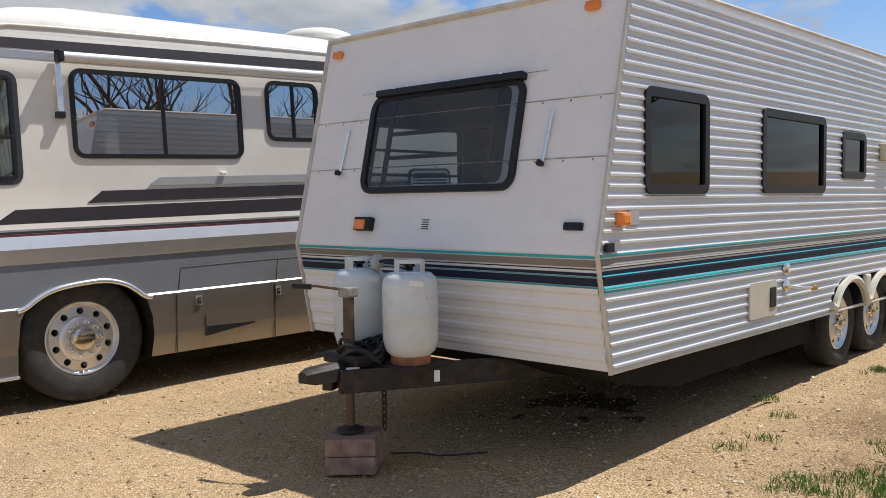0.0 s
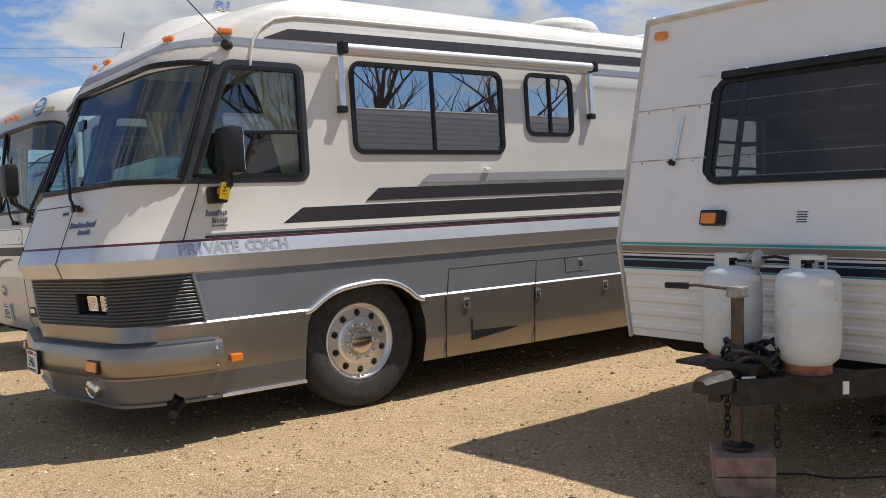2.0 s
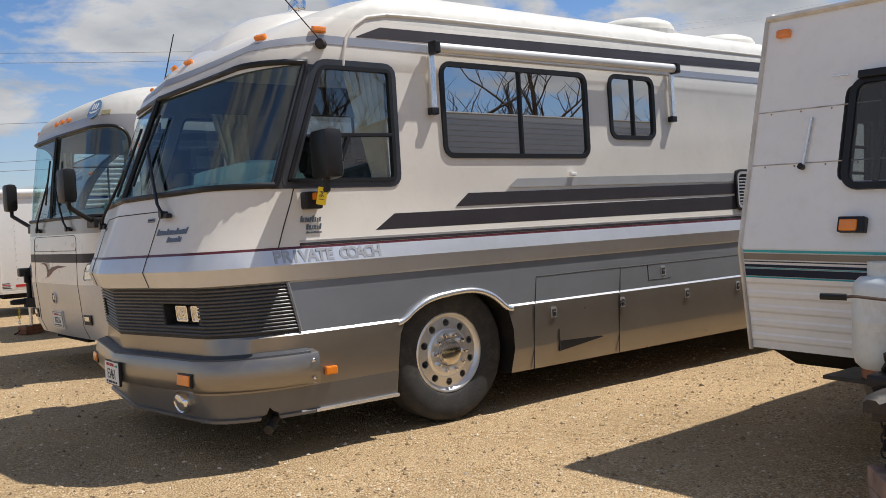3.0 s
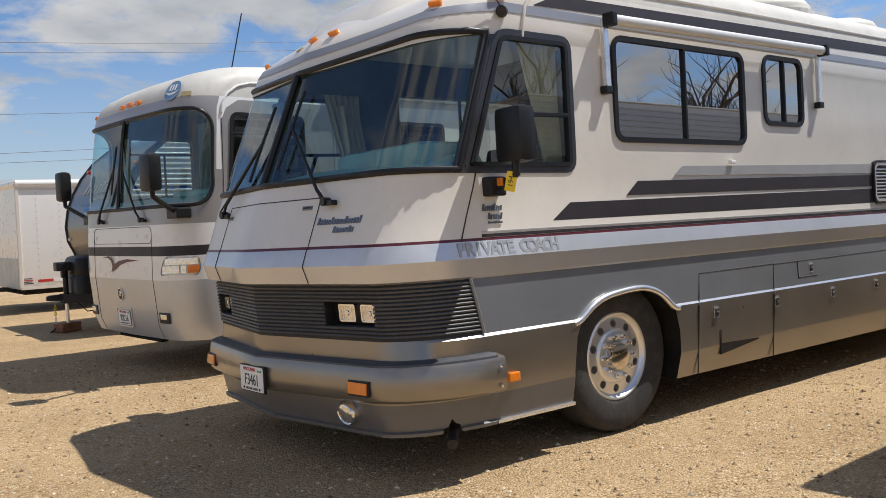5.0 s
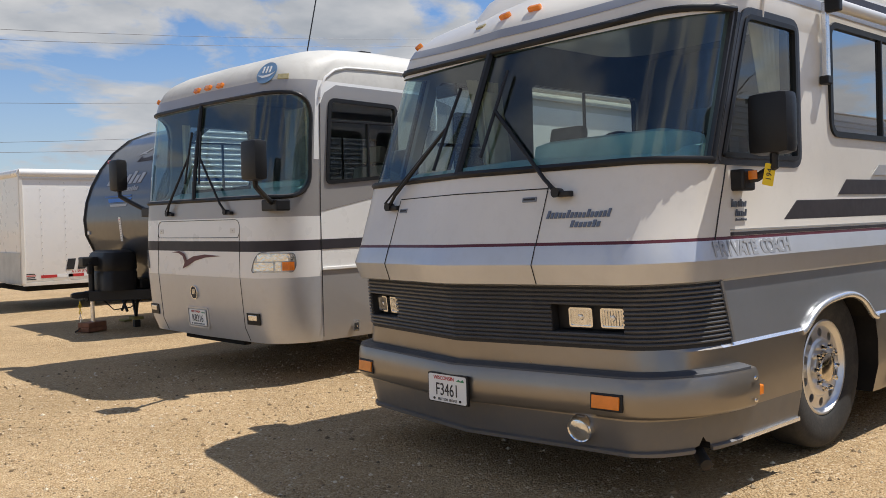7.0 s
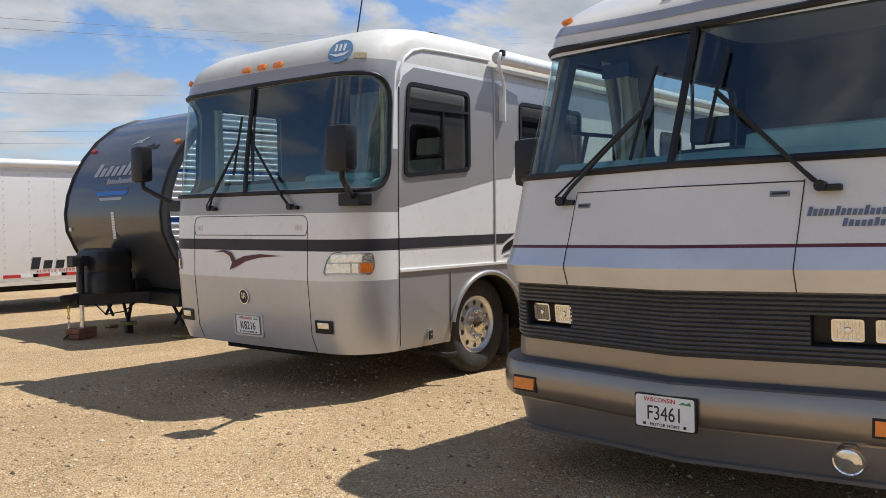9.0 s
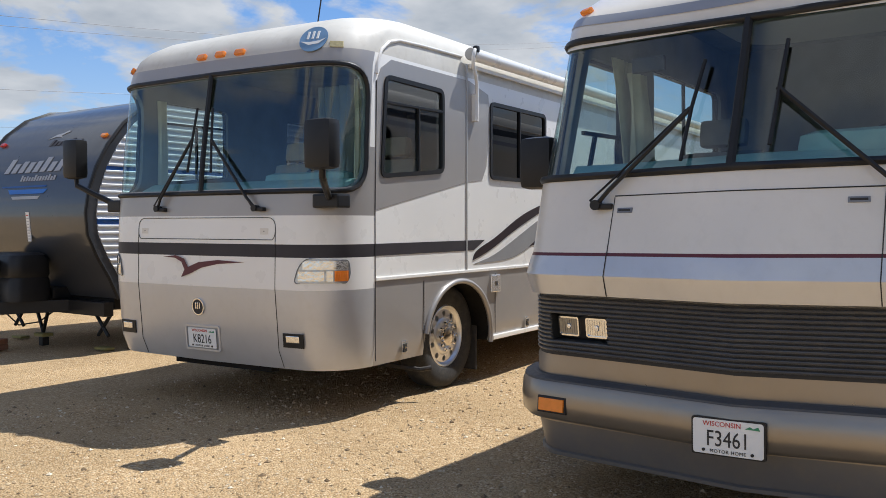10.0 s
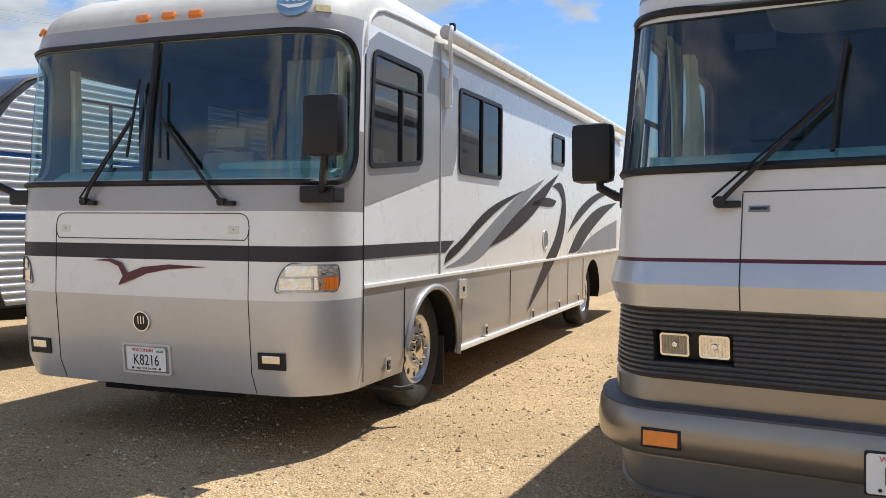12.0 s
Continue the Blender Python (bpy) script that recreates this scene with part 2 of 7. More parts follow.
SLAT = mat("grille_slat_grey", (0.075, 0.077, 0.083), 0.36, 0, 0.12, 6, dirt=0.25)
MAROON = mat("maroon_strip", (0.10, 0.014, 0.022), 0.35, 0, 0.1, 4)
AMBER = mat("amber_lens", (0.85, 0.24, 0.02), 0.2, 0, 0.08, 20, coat=0.6)
REDLENS = mat("red_lens", (0.5, 0.03, 0.02), 0.2, 0, 0.08, 20, coat=0.6)
LAMP = mat("lamp_reflector", (0.80, 0.80, 0.79), 0.09, 0.9, 0.12, 30, bump=0.0015, bscale=40)
INSIDE = mat("interior_lining", (0.19, 0.20, 0.205), 0.8, 0, 0.15, 4)
DASH = mat("dash_vinyl", (0.26, 0.40, 0.38), 0.5, 0, 0.12, 6)
SEAT = mat("seat_fabric", (0.10, 0.105, 0.11), 0.85, 0, 0.2, 10)
CURTAIN = mat("curtain_cloth", (0.62, 0.58, 0.46), 0.9, 0, 0.12, 10)
UNDER = mat("underbody_black", (0.013, 0.012, 0.011), 0.9, 0, 0.3, 6, dirt=0.2, dirt_color=(0.06, 0.045, 0.03), spec=0.2)
STEEL = mat("dirty_black_steel", (0.035, 0.032, 0.03), 0.6, 0.4, 0.3, 12, bump=0.001, dirt=0.5, dirt_color=(0.17, 0.09, 0.05))
WIND = glass("clear_windscreen", (0.74, 0.90, 0.89), 2.0)
TINT = glass("tinted_window", (0.30, 0.32, 0.31), 7.5)
CABG = glass("cab_side_glass", (0.70, 0.77, 0.75), 2.3)
# weathered roof paint, darkened further to hold down the sunlit tops
ROOFDIM = mat("weathered_dimmed_roof", (0.60, 0.575, 0.52), 0.55, 0, 0.08, 2.5, dirt=0.25)
CHARCOAL = mat("charcoal_trim", (0.040, 0.042, 0.050), 0.38, 0.1, 0.1, 6, dirt=0.15)
CLEARG = glass("lightly_tinted_window", (0.66, 0.68, 0.66), 1.6)
DARKG = glass("dark_window", (0.07, 0.075, 0.08), 1.7)
GUARD = glass("smoked_guard", (0.50, 0.54, 0.58), 1.5, 0.05, 0.16)


# ---- mesh helpers ----
def obj(name, bm, mats, parent=None, label="", smooth=None, face=None):
    me = bpy.data.meshes.new(name)
    bmesh.ops.recalc_face_normals(bm, faces=bm.faces)
    if face is not None:
        bm.normal_update()
        if sum(f.normal.dot(Vector(face)) for f in bm.faces) < 0:
            bmesh.ops.reverse_faces(bm, faces=bm.faces)
    bm.to_mesh(me)
    bm.free()
    for m in mats if isinstance(mats, (list, tuple)) else [mats]:
        me.materials.append(m)
    if smooth:
        me.polygons.foreach_set("use_smooth", [True] * len(me.polygons))
        me.set_sharp_from_angle(angle=radians(smooth))
    ob = new(name, me)
    if parent:
        ob.parent = parent
    if label:
        ob["label"] = label
    return ob


part = obj


def thing(name, m, label, category, group="", kind=""):
    ob = new(name)
    ob.matrix_world = m
    ob.empty_display_size = 0.2
    return tagged(ob, label, category, group, kind)


def box(bm, lo, hi, bevel=0.0, m=None, mi=0):
    vs = [bm.verts.new((x, y, z)) for x in (lo[0], hi[0]) for y in (lo[1], hi[1]) for z in (lo[2], hi[2])]
    fs = [bm.faces.new([vs[i] for i in q]) for q in ((0, 1, 3, 2), (4, 6, 7, 5), (0, 4, 5, 1), (2, 3, 7, 6), (0, 2, 6, 4), (1, 5, 7, 3))]
    for f in fs:
        f.material_index = mi
    if bevel:
        es = list({e for f in fs for e in f.edges})
        r = bmesh.ops.bevel(bm, geom=es, offset=bevel, segments=2, affect="EDGES", profile=0.6)
        vs = list({v for f in r["faces"] for v in f.verts} | {v for v in vs if v.is_valid})
    if m is not None:
        bmesh.ops.transform(bm, matrix=m, verts=vs)
    return bm


def new_box(lo, hi, bevel=0.0, m=None):
    return box(bmesh.new(), lo, hi, bevel, m)


def prism(bm, poly, axis, a, b, mi=0, m=None):
    """A polygon of (p, q) pushed from a to b along axis x, y or z."""
    def at(p, q, s):
        return {"x": (s, p, q), "y": (p, s, q), "z": (p, q, s)}[axis]
    lo = [bm.verts.new(at(p, q, a)) for p, q in poly]
    hi = [bm.verts.new(at(p, q, b)) for p, q in poly]
    fs = [bm.faces.new(lo), bm.faces.new(hi)]
    n = len(poly)
    for i in range(n):
        fs.append(bm.faces.new((lo[i], lo[(i + 1) % n], hi[(i + 1) % n], hi[i])))
    for f in fs:
        f.material_index = mi
    if m is not None:
        bmesh.ops.transform(bm, matrix=m, verts=lo + hi)
    return bm


def new_prism(poly, axis, a, b, mi=0, m=None):
    return prism(bmesh.new(), poly, axis, a, b, mi, m)


def rrect(p0, q0, p1, q1, r, n=5):
    pts = []
    for cx, cy, s in ((p1 - r, q1 - r, 0), (p0 + r, q1 - r, 90), (p0 + r, q0 + r, 180), (p1 - r, q0 + r, 270)):
        for i in range(n + 1):
            a = radians(s + 90 * i / n)
            pts.append((cx + r * math.cos(a), cy + r * math.sin(a)))
    return pts


def rounded(poly, r, n=4):
    """Any polygon with its corners rounded."""
    out = []
    k = len(poly)
    for i in range(k):
        p, a, b = Vector(poly[i]), Vector(poly[i - 1]), Vector(poly[(i + 1) % k])
        u, v = (a - p), (b - p)
        d = min(r, u.length * 0.45, v.length * 0.45)
        u, v = p + u.normalized() * d, p + v.normalized() * d
        for j in range(n + 1):
            s = j / n
            out.append(tuple(u * (1 - s) ** 2 + p * 2 * s * (1 - s) + v * s * s))
    return out


def ringframe(bm, outer, inner, axis, a, b, mi=0):
    """A flat frame between two outlines of the same count."""
    def at(p, q, s):
        return {"x": (s, p, q), "y": (p, s, q), "z": (p, q, s)}[axis]
    vs = [[bm.verts.new(at(p, q, s)) for p, q in poly] for s in (a, b) for poly in (outer, inner)]
    n = len(outer)
    for i in range(n):
        j = (i + 1) % n
        for x, y in ((0, 1), (2, 3), (0, 2), (1, 3)):
            bm.faces.new((vs[x][i], vs[x][j], vs[y][j], vs[y][i])).material_index = mi
    return bm


def shrink(poly, d):
    """An outline moved inwards by d."""
    k = len(poly)
    area = sum(poly[i][0] * poly[(i + 1) % k][1] - poly[(i + 1) % k][0] * poly[i][1] for i in range(k))
    s = 1 if area > 0 else -1
    out = []
    for i in range(k):
        p, a, b = Vector(poly[i]), Vector(poly[i - 1]), Vector(poly[(i + 1) % k])
        e = (b - a).normalized()
        out.append((p.x - s * e.y * d, p.y + s * e.x * d))
    return out


def loft(rings, cap=True, close=True, mats=None):
    """Skin over rings of points; mats gives each band's index or is called with a face's centre."""
    bm = bmesh.new()
    vs = [[bm.verts.new(p) for p in r] for r in rings]
    n = len(rings[0])
    for k in range(len(rings) - 1):
        for i in range(n if close else n - 1):
            j = (i + 1) % n
            f = bm.faces.new((vs[k][i], vs[k][j], vs[k + 1][j], vs[k + 1][i]))
            if mats:
                f.material_index = mats(f.calc_center_median(), k) if callable(mats) else mats[k]
    if cap and close:
        for k in (0, -1):
            f = bm.faces.new(vs[k])
            if mats:
                f.material_index = mats(f.calc_center_median(), k) if callable(mats) else mats[k]
    return bm


def sweep(path, profile, closed_profile=True, caps=True):
    """A profile of (outward, z) carried along a path of (x, y); outward is to the path's left."""
    rings = []
    n = len(path)
    for i, p in enumerate(path):
        a, b = Vector(path[max(0, i - 1)]), Vector(path[min(n - 1, i + 1)])
        t = (b - a).normalized()
        nrm = Vector((-t.y, t.x))
        rings.append([(p[0] + nrm.x * o, p[1] + nrm.y * o, z) for o, z in profile])
    bm = bmesh.new()
    vs = [[bm.verts.new(q) for q in r] for r in rings]
    m = len(profile)
    for k in range(n - 1):
        for i in range(m if closed_profile else m - 1):
            j = (i + 1) % m
            bm.faces.new((vs[k][i], vs[k][j], vs[k + 1][j], vs[k + 1][i]))
    if caps and closed_profile:
        bm.faces.new(vs[0])
        bm.faces.new(vs[-1])
    return bm


def tube(points, r, n=8, bm=None, taper=None):
    """A round bar along points in space."""
    bm = bm or bmesh.new()
    pts = [Vector(p) for p in points]
    rings = []
    side = None
    for i, p in enumerate(pts):
        t = (pts[min(i + 1, len(pts) - 1)] - pts[max(i - 1, 0)]).normalized()
        if side is None:
            side = t.cross(Vector((0, 0, 1)) if abs(t.z) < 0.9 else Vector((1, 0, 0))).normalized()
        side = (side - t * side.dot(t)).normalized()
        up = t.cross(side)
        rr = r if taper is None else r + (taper - r) * i / max(1, len(pts) - 1)
        rings.append([bm.verts.new(p + side * rr * math.cos(2 * math.pi * k / n) + up * rr * math.sin(2 * math.pi * k / n)) for k in range(n)])
    for a, b in zip(rings, rings[1:]):
        for k in range(n):
            bm.faces.new((a[k], a[(k + 1) % n], b[(k + 1) % n], b[k]))
    bm.faces.new(rings[0])
    bm.faces.new(rings[-1])
    return bm


def lathe(profile, n=36, m=None, bm=None, loop=False):
    """(radius, along) turned round the local y axis."""
    bm = bm or bmesh.new()
    rings = []
    for k in range(n):
        a = 2 * math.pi * k / n
        rings.append([bm.verts.new((r * math.cos(a), s, r * math.sin(a))) for r, s in profile])
    for k in range(n):
        for i in range(len(profile) - (0 if loop else 1)):
            j = (i + 1) % len(profile)
            bm.faces.new((rings[k][i], rings[k][j], rings[(k + 1) % n][j], rings[(k + 1) % n][i]))
    for i in (0, -1):
        if profile[i][0] > 1e-6 and not loop:
            bm.faces.new([r[i] for r in rings])
    bmesh.ops.remove_doubles(bm, verts=bm.verts, dist=1e-6)
    if m is not None:
        bmesh.ops.transform(bm, matrix=m, verts=bm.verts)
    return bm


def cut(ob, cutters):
    """Takes the cutters' shapes out of a mesh for good."""
    temps = []
    for bm in cutters:
        c = obj("cutter", bm, [ob.data.materials[0]])
        temps.append(c)
        mod = ob.modifiers.new("cut", "BOOLEAN")
        mod.operation, mod.solver, mod.object = "DIFFERENCE", "EXACT", c
    bpy.context.view_layer.update()
    dg = bpy.context.evaluated_depsgraph_get()
    me = bpy.data.meshes.new_from_object(ob.evaluated_get(dg), preserve_all_data_layers=True, depsgraph=dg)
    ob.modifiers.clear()
    old = ob.data
    ob.data = me
    bpy.data.meshes.remove(old)
    for c in temps:
        d = c.data
        bpy.data.objects.remove(c)
        bpy.data.meshes.remove(d)
    me.name = ob.name
    return ob


def smooth_by(ob, deg):
    ob.data.polygons.foreach_set("use_smooth", [True] * len(ob.data.polygons))
    ob.data.set_sharp_from_angle(angle=radians(deg))
    return ob


def words(name, text, size, material, m, parent=None, depth=0.002, shear=0.0, spacing=1.0, width=1.0, label="", bold=0.0):
    cu = bpy.data.curves.new("words", "FONT")
    cu.body, cu.size, cu.extrude, cu.shear, cu.space_character = text, size, depth, shear, spacing
    cu.offset = bold
    cu.align_x, cu.align_y = "CENTER", "CENTER"
    cu.resolution_u = 3
    o = new("words", cu)
    bpy.context.view_layer.update()
    dg = bpy.context.evaluated_depsgraph_get()
    me = bpy.data.meshes.new_from_object(o.evaluated_get(dg))
    bpy.data.objects.remove(o)
    bpy.data.curves.remove(cu)
    me.transform(m @ Matrix.Diagonal((width, 1, 1, 1)))
    me.materials.clear()
    me.materials.append(material)
    ob = new(name, me)
    me.name = name
    if parent:
        ob.parent = parent
    if label:
        ob["label"] = label
    return ob


# text facing -y: x runs along +x; text facing -x: x runs along -y
FACE_SIDE = pose(0, 0, 0, 90, 0, 0)
FACE_FRONT = pose(0, 0, 0, 90, 0, -90)


def rebase(ob, x):
    """Moves a thing's origin along its own x without moving its parts."""
    ob.location = ob.matrix_world @ Vector((x, 0, 0))
    for c in ob.children:
        c.location.x -= x


# ---- ground ----
def ground():
    bm = bmesh.new()
    xs = [-600, -120, -40, -15, -8] + [-6 + 0.25 * i for i in range(57)] + [10, 14, 25, 60, 150, 600]
    ys = [-600, -120, -40, -15, -6] + [-3 + 0.25 * i for i in range(89)] + [22, 30, 60, 150, 600]
    grid = [[bm.verts.new((x, y, 0.018 * (noise.noise((x * 0.6, y * 0.6, 3.1)) + 0.5 * noise.noise((x * 1.7, y * 1.7, 8.1))) - 0.012)) for y in ys] for x in xs]
    for i in range(len(xs) - 1):
        for j in range(len(ys) - 1):
            bm.faces.new((grid[i][j], grid[i + 1][j], grid[i + 1][j + 1], grid[i][j + 1]))
    ob = obj("ground", bm, GRAVEL, smooth=60)
    return tagged(ob, "tan crushed-gravel lot with wheel tracks and loose stones", "ground", kind="structure")


ground()


# ---- shared vehicle pieces ----
def half_front(xc, dv, ds, xs, hw, n=8):
    """Plan of the front from its middle to one side, as (x, distance from the middle)."""
    pts = [(xc + dv * i / 4, ds * i / 4) for i in range(4)]
    for i in range(n + 1):
        a = radians(90 * i / n)
        pts.append((xs - (xs - xc - dv) * math.cos(a), ds + (hw - ds) * math.sin(a)))
    return pts


def full_ring(z, half, xr, extra=()):
    """A closed ring at height z: along the near side from the tail to the nose, and back on the far side."""
    h = half + [(max(x, half[-1][0] + 0.01), half[-1][1]) for x in extra] + [(xr, half[-1][1])]
    near = [(x, -d, z) for x, d in reversed(h)]
    far = [(x, d, z) for x, d in h[1:]]
    return near + far


def wheel(name, parent, x, y, r, rim, width, facing=-1, studs=10, holes=10, lips=True):
    """A lorry wheel standing on the ground: tyre, rim, hub, studs. facing -1: its face looks to -y."""
    w = new(name)
    w.parent = parent
    w.matrix_local = pose(x, y, r) @ (Matrix.Identity(4) if facing < 0 else pose(0, 0, 0, 0, 0, 180))
    s = width / 2
    tyre = [(rim * 0.98, -s * 0.72), (rim + 0.01, -s * 0.86), (rim + 0.03, -s * 0.93), ((rim + r) / 2, -s), (r - 0.045, -s * 0.97), (r - 0.018, -s * 0.88), (r - 0.002, -s * 0.7), (r, -s * 0.3), (r, s * 0.3), (r - 0.002, s * 0.7), (r - 0.03, s * 0.95), ((rim + r) / 2, s), (rim, s * 0.8)]
    part("tyre", lathe(tyre, 48, loop=True), RUBBER, w, smooth=40)
    prof = [(rim, -s * 0.70), (rim + 0.008, -s * 0.80), (rim - 0.003, -s * 0.87), (rim - 0.012, -s * 0.85), (rim - 0.018, -s * 0.74), (rim - 0.034, -s * 0.62), (rim * 0.63, -s * 0.665), (rim * 0.59, -s * 0.76), (rim * 0.56, -s * 0.785), (rim * 0.34, -s * 0.785), (rim * 0.33, 0), (rim, 0)]
    face = obj("rim", lathe(prof, 60, loop=True), ALLOY, None, "polished aluminium rim with round holes")
    bm = bmesh.new()
    for k in range(holes):
        a = 2 * math.pi * (k + 0.5) / holes
        cx, cz = rim * 0.745 * math.cos(a), rim * 0.745 * math.sin(a)
        prism(bm, [(cx + rim * 0.095 * math.cos(q), cz + rim * 0.095 * math.sin(q)) for q in [2 * math.pi * i / 12 + 0.1 for i in range(12)]], "y", -s * 1.2, s * 1.2)
    cut(face, [bm])
    face.parent = w
    smooth_by(face, 35)
    part("hub_cap", lathe([(rim * 0.335, -s * 0.60), (rim * 0.33, -s * 0.86), (rim * 0.30, -s * 1.02), (rim * 0.2, -s * 1.08), (0.0, -s * 1.09)], 32), HUB, w, "worn chrome hub cap tinted like reflected gravel", smooth=35)
    nut = lathe([(0.018, -s * 0.75), (0.018, -s * 0.92), (0.013, -s * 1.06), (0.0, -s * 1.08)], 8)
    me = None
    for k in range(studs):
        a = 2 * math.pi * k / studs
        if me is None:
            o = part("wheel_nut", nut, CHROME, w)
            me = o.data
        else:
            o = new("wheel_nut", me)
            o.parent = w
        o.location = (rim * 0.46 * math.cos(a), 0, rim * 0.46 * math.sin(a))
    return w


def side_window(parent, poly, y, out, frame_w, glass_mat, label="", bars=(), bar_w=0.02):
    """A window in a side wall: black frame, pane, mullions (p0, q0, p1, q1). out: -1 for the near side."""
    n = part("window", ringframe(bmesh.new(), poly, shrink(poly, frame_w), "y", y + out * 0.014, y - out * 0.03), BLACK, parent, label, smooth=30)
    bm = bmesh.new()
    vs = [bm.verts.new((p, y - out * 0.004, q)) for p, q in shrink(poly, frame_w * 0.8)]
    bm.faces.new(vs)
    part("pane", bm, glass_mat, n, face=(0, out, 0))
    for p0, q0, p1, q1 in bars:
        t = Vector((p1 - p0, 0, q1 - q0))
        m = Matrix.Translation(((p0 + p1) / 2, y + out * 0.003, (q0 + q1) / 2)) @ t.to_track_quat("X", "Z").to_matrix().to_4x4()
        part("mullion", new_box((-t.length / 2, -0.012, -bar_w / 2), (t.length / 2, 0.012, bar_w / 2), 0.003, m), BLACK, n)
    return n


def curvy(poly):
    """Rounds the shallow bends of an outline and keeps its tips sharp."""
    for _ in range(3):
        n, q = len(poly), []
        for i in range(n):
            a, b, c = (Vector(poly[(i + k) % n]) for k in (-1, 0, 1))
            if (b - a).length > 1e-4 and (c - b).length > 1e-4 and (b - a).angle(c - b) < radians(62):
                q += [tuple(b.lerp(a, 0.25)), tuple(b.lerp(c, 0.25))]
            else:
                q.append(tuple(b))
        poly = q
    return poly


def strip(name, parent, poly, y, out, material, label="", cutters=()):
    """A painted or stuck-on panel on a side wall, 3 mm proud."""
    o = obj(name, new_prism(poly, "y", y, y + out * 0.003), material, None, label)
    if cutters:
        cut(o, cutters)
    o.parent = parent
    return o


def level_at(levels, z):
    lo = max([l for l in levels if l[0] <= z], key=lambda l: l[0], default=levels[0])
    hi = min([l for l in levels if l[0] >= z], key=lambda l: l[0], default=levels[-1])
    s = 0 if hi[0] == lo[0] else (z - lo[0]) / (hi[0] - lo[0])
    return [a * (1 - s) + b * s for a, b in zip(lo, hi)]


def on_front(levels, s, z, off=0.0):
    """The point on a lofted front at height z, s of the way from its middle (0) to the corner's end (1 or -1)."""
    h = [Vector(p) for p in half_front(*level_at(levels, z)[1:], n=14)]
    run = [0.0]
    for a, b in zip(h, h[1:]):
        run.append(run[-1] + (b - a).length)
    want = min(abs(s), 1.0) * run[-1]
    for i in range(len(h) - 1):
        if want <= run[i + 1] + 1e-9:
            k = (want - run[i]) / max(1e-9, run[i + 1] - run[i])
            p, t = h[i].lerp(h[i + 1], k), (h[i + 1] - h[i]).normalized()
            nrm = Vector((-t.y, t.x)) if Vector((-t.y, t.x)).x < 0 or i > 6 and Vector((-t.y, t.x)).y > 0 else Vector((t.y, -t.x))
            q = p + nrm * off
            return (q.x, q.y if s >= 0 else -q.y, z)


def surface_patch(levels, z0, z1, s0, s1, nz, ns, off=0.0, radius=0.0, aspect=1.35):
    """A sheet on a lofted front between two heights and two places along it."""
    bm = bmesh.new()
    rows = [[bm.verts.new(on_front(levels, s0 + (s1 - s0) * j / ns, z0 + (z1 - z0) * i / nz, off)) for j in range(ns + 1)] for i in range(nz + 1)]
    for i in range(nz):
        for j in range(ns):
            bm.faces.new((rows[i][j], rows[i][j + 1], rows[i + 1][j + 1], rows[i + 1][j]))
    return bm


def front_outline(levels, z0, z1, s1, radius, off, run=1.5):
    """A rounded outline drawn on a lofted front, as points in space."""
    out = rounded([(-s1 * run, z0), (s1 * run, z0), (s1 * run, z1), (-s1 * run, z1)], radius, 8)
    pts = []
    for i in range(len(out)):
        p, q = Vector(out[i]), Vector(out[(i + 1) % len(out)])
        k = max(1, int((q - p).length / 0.05))
        pts += [on_front(levels, p.lerp(q, j / k).x / run, p.lerp(q, j / k).y, off) for j in range(k)]
    return pts + pts[:1]


def front_x(levels, z, d):
    """Depth of a lofted front at height z and distance d from the middle; levels: (z, xc, dv, ds, xs, hw)."""
    lo = max([l for l in levels if l[0] <= z], key=lambda l: l[0], default=levels[0])
    hi = min([l for l in levels if l[0] >= z], key=lambda l: l[0], default=levels[-1])
    s = 0 if hi[0] == lo[0] else (z - lo[0]) / (hi[0] - lo[0])
    out = []
    for l in (lo, hi):
        _, xc, dv, ds, xs, hw = l
        if d <= ds:
            out.append(xc + dv * d / ds)
        else:
            k = min(1.0, (d - ds) / (hw - ds))
            out.append(xs - (xs - xc - dv) * math.sqrt(max(0, 1 - k * k)))
    return out[0] * (1 - s) + out[1] * s


def path_at(levels, z, dmax, off=0.0, n=28, wrap=0.0):
    """Plan line of the front at height z, from the near end round to the far end."""
    lo = max([l for l in levels if l[0] <= z], key=lambda l: l[0], default=levels[0])
    hi = min([l for l in levels if l[0] >= z], key=lambda l: l[0], default=levels[-1])
    s = 0 if hi[0] == lo[0] else (z - lo[0]) / (hi[0] - lo[0])
    v = [a * (1 - s) + b * s for a, b in zip(lo, hi)]
    h = half_front(*v[1:], n=10)
    if dmax:
        h = [p for p in h if p[1] <= dmax]
    if wrap:
        h = h + [(h[-1][0] + wrap, h[-1][1])]
    return [(x, d) for x, d in reversed(h)] + [(x, -d) for x, d in h[1:]]


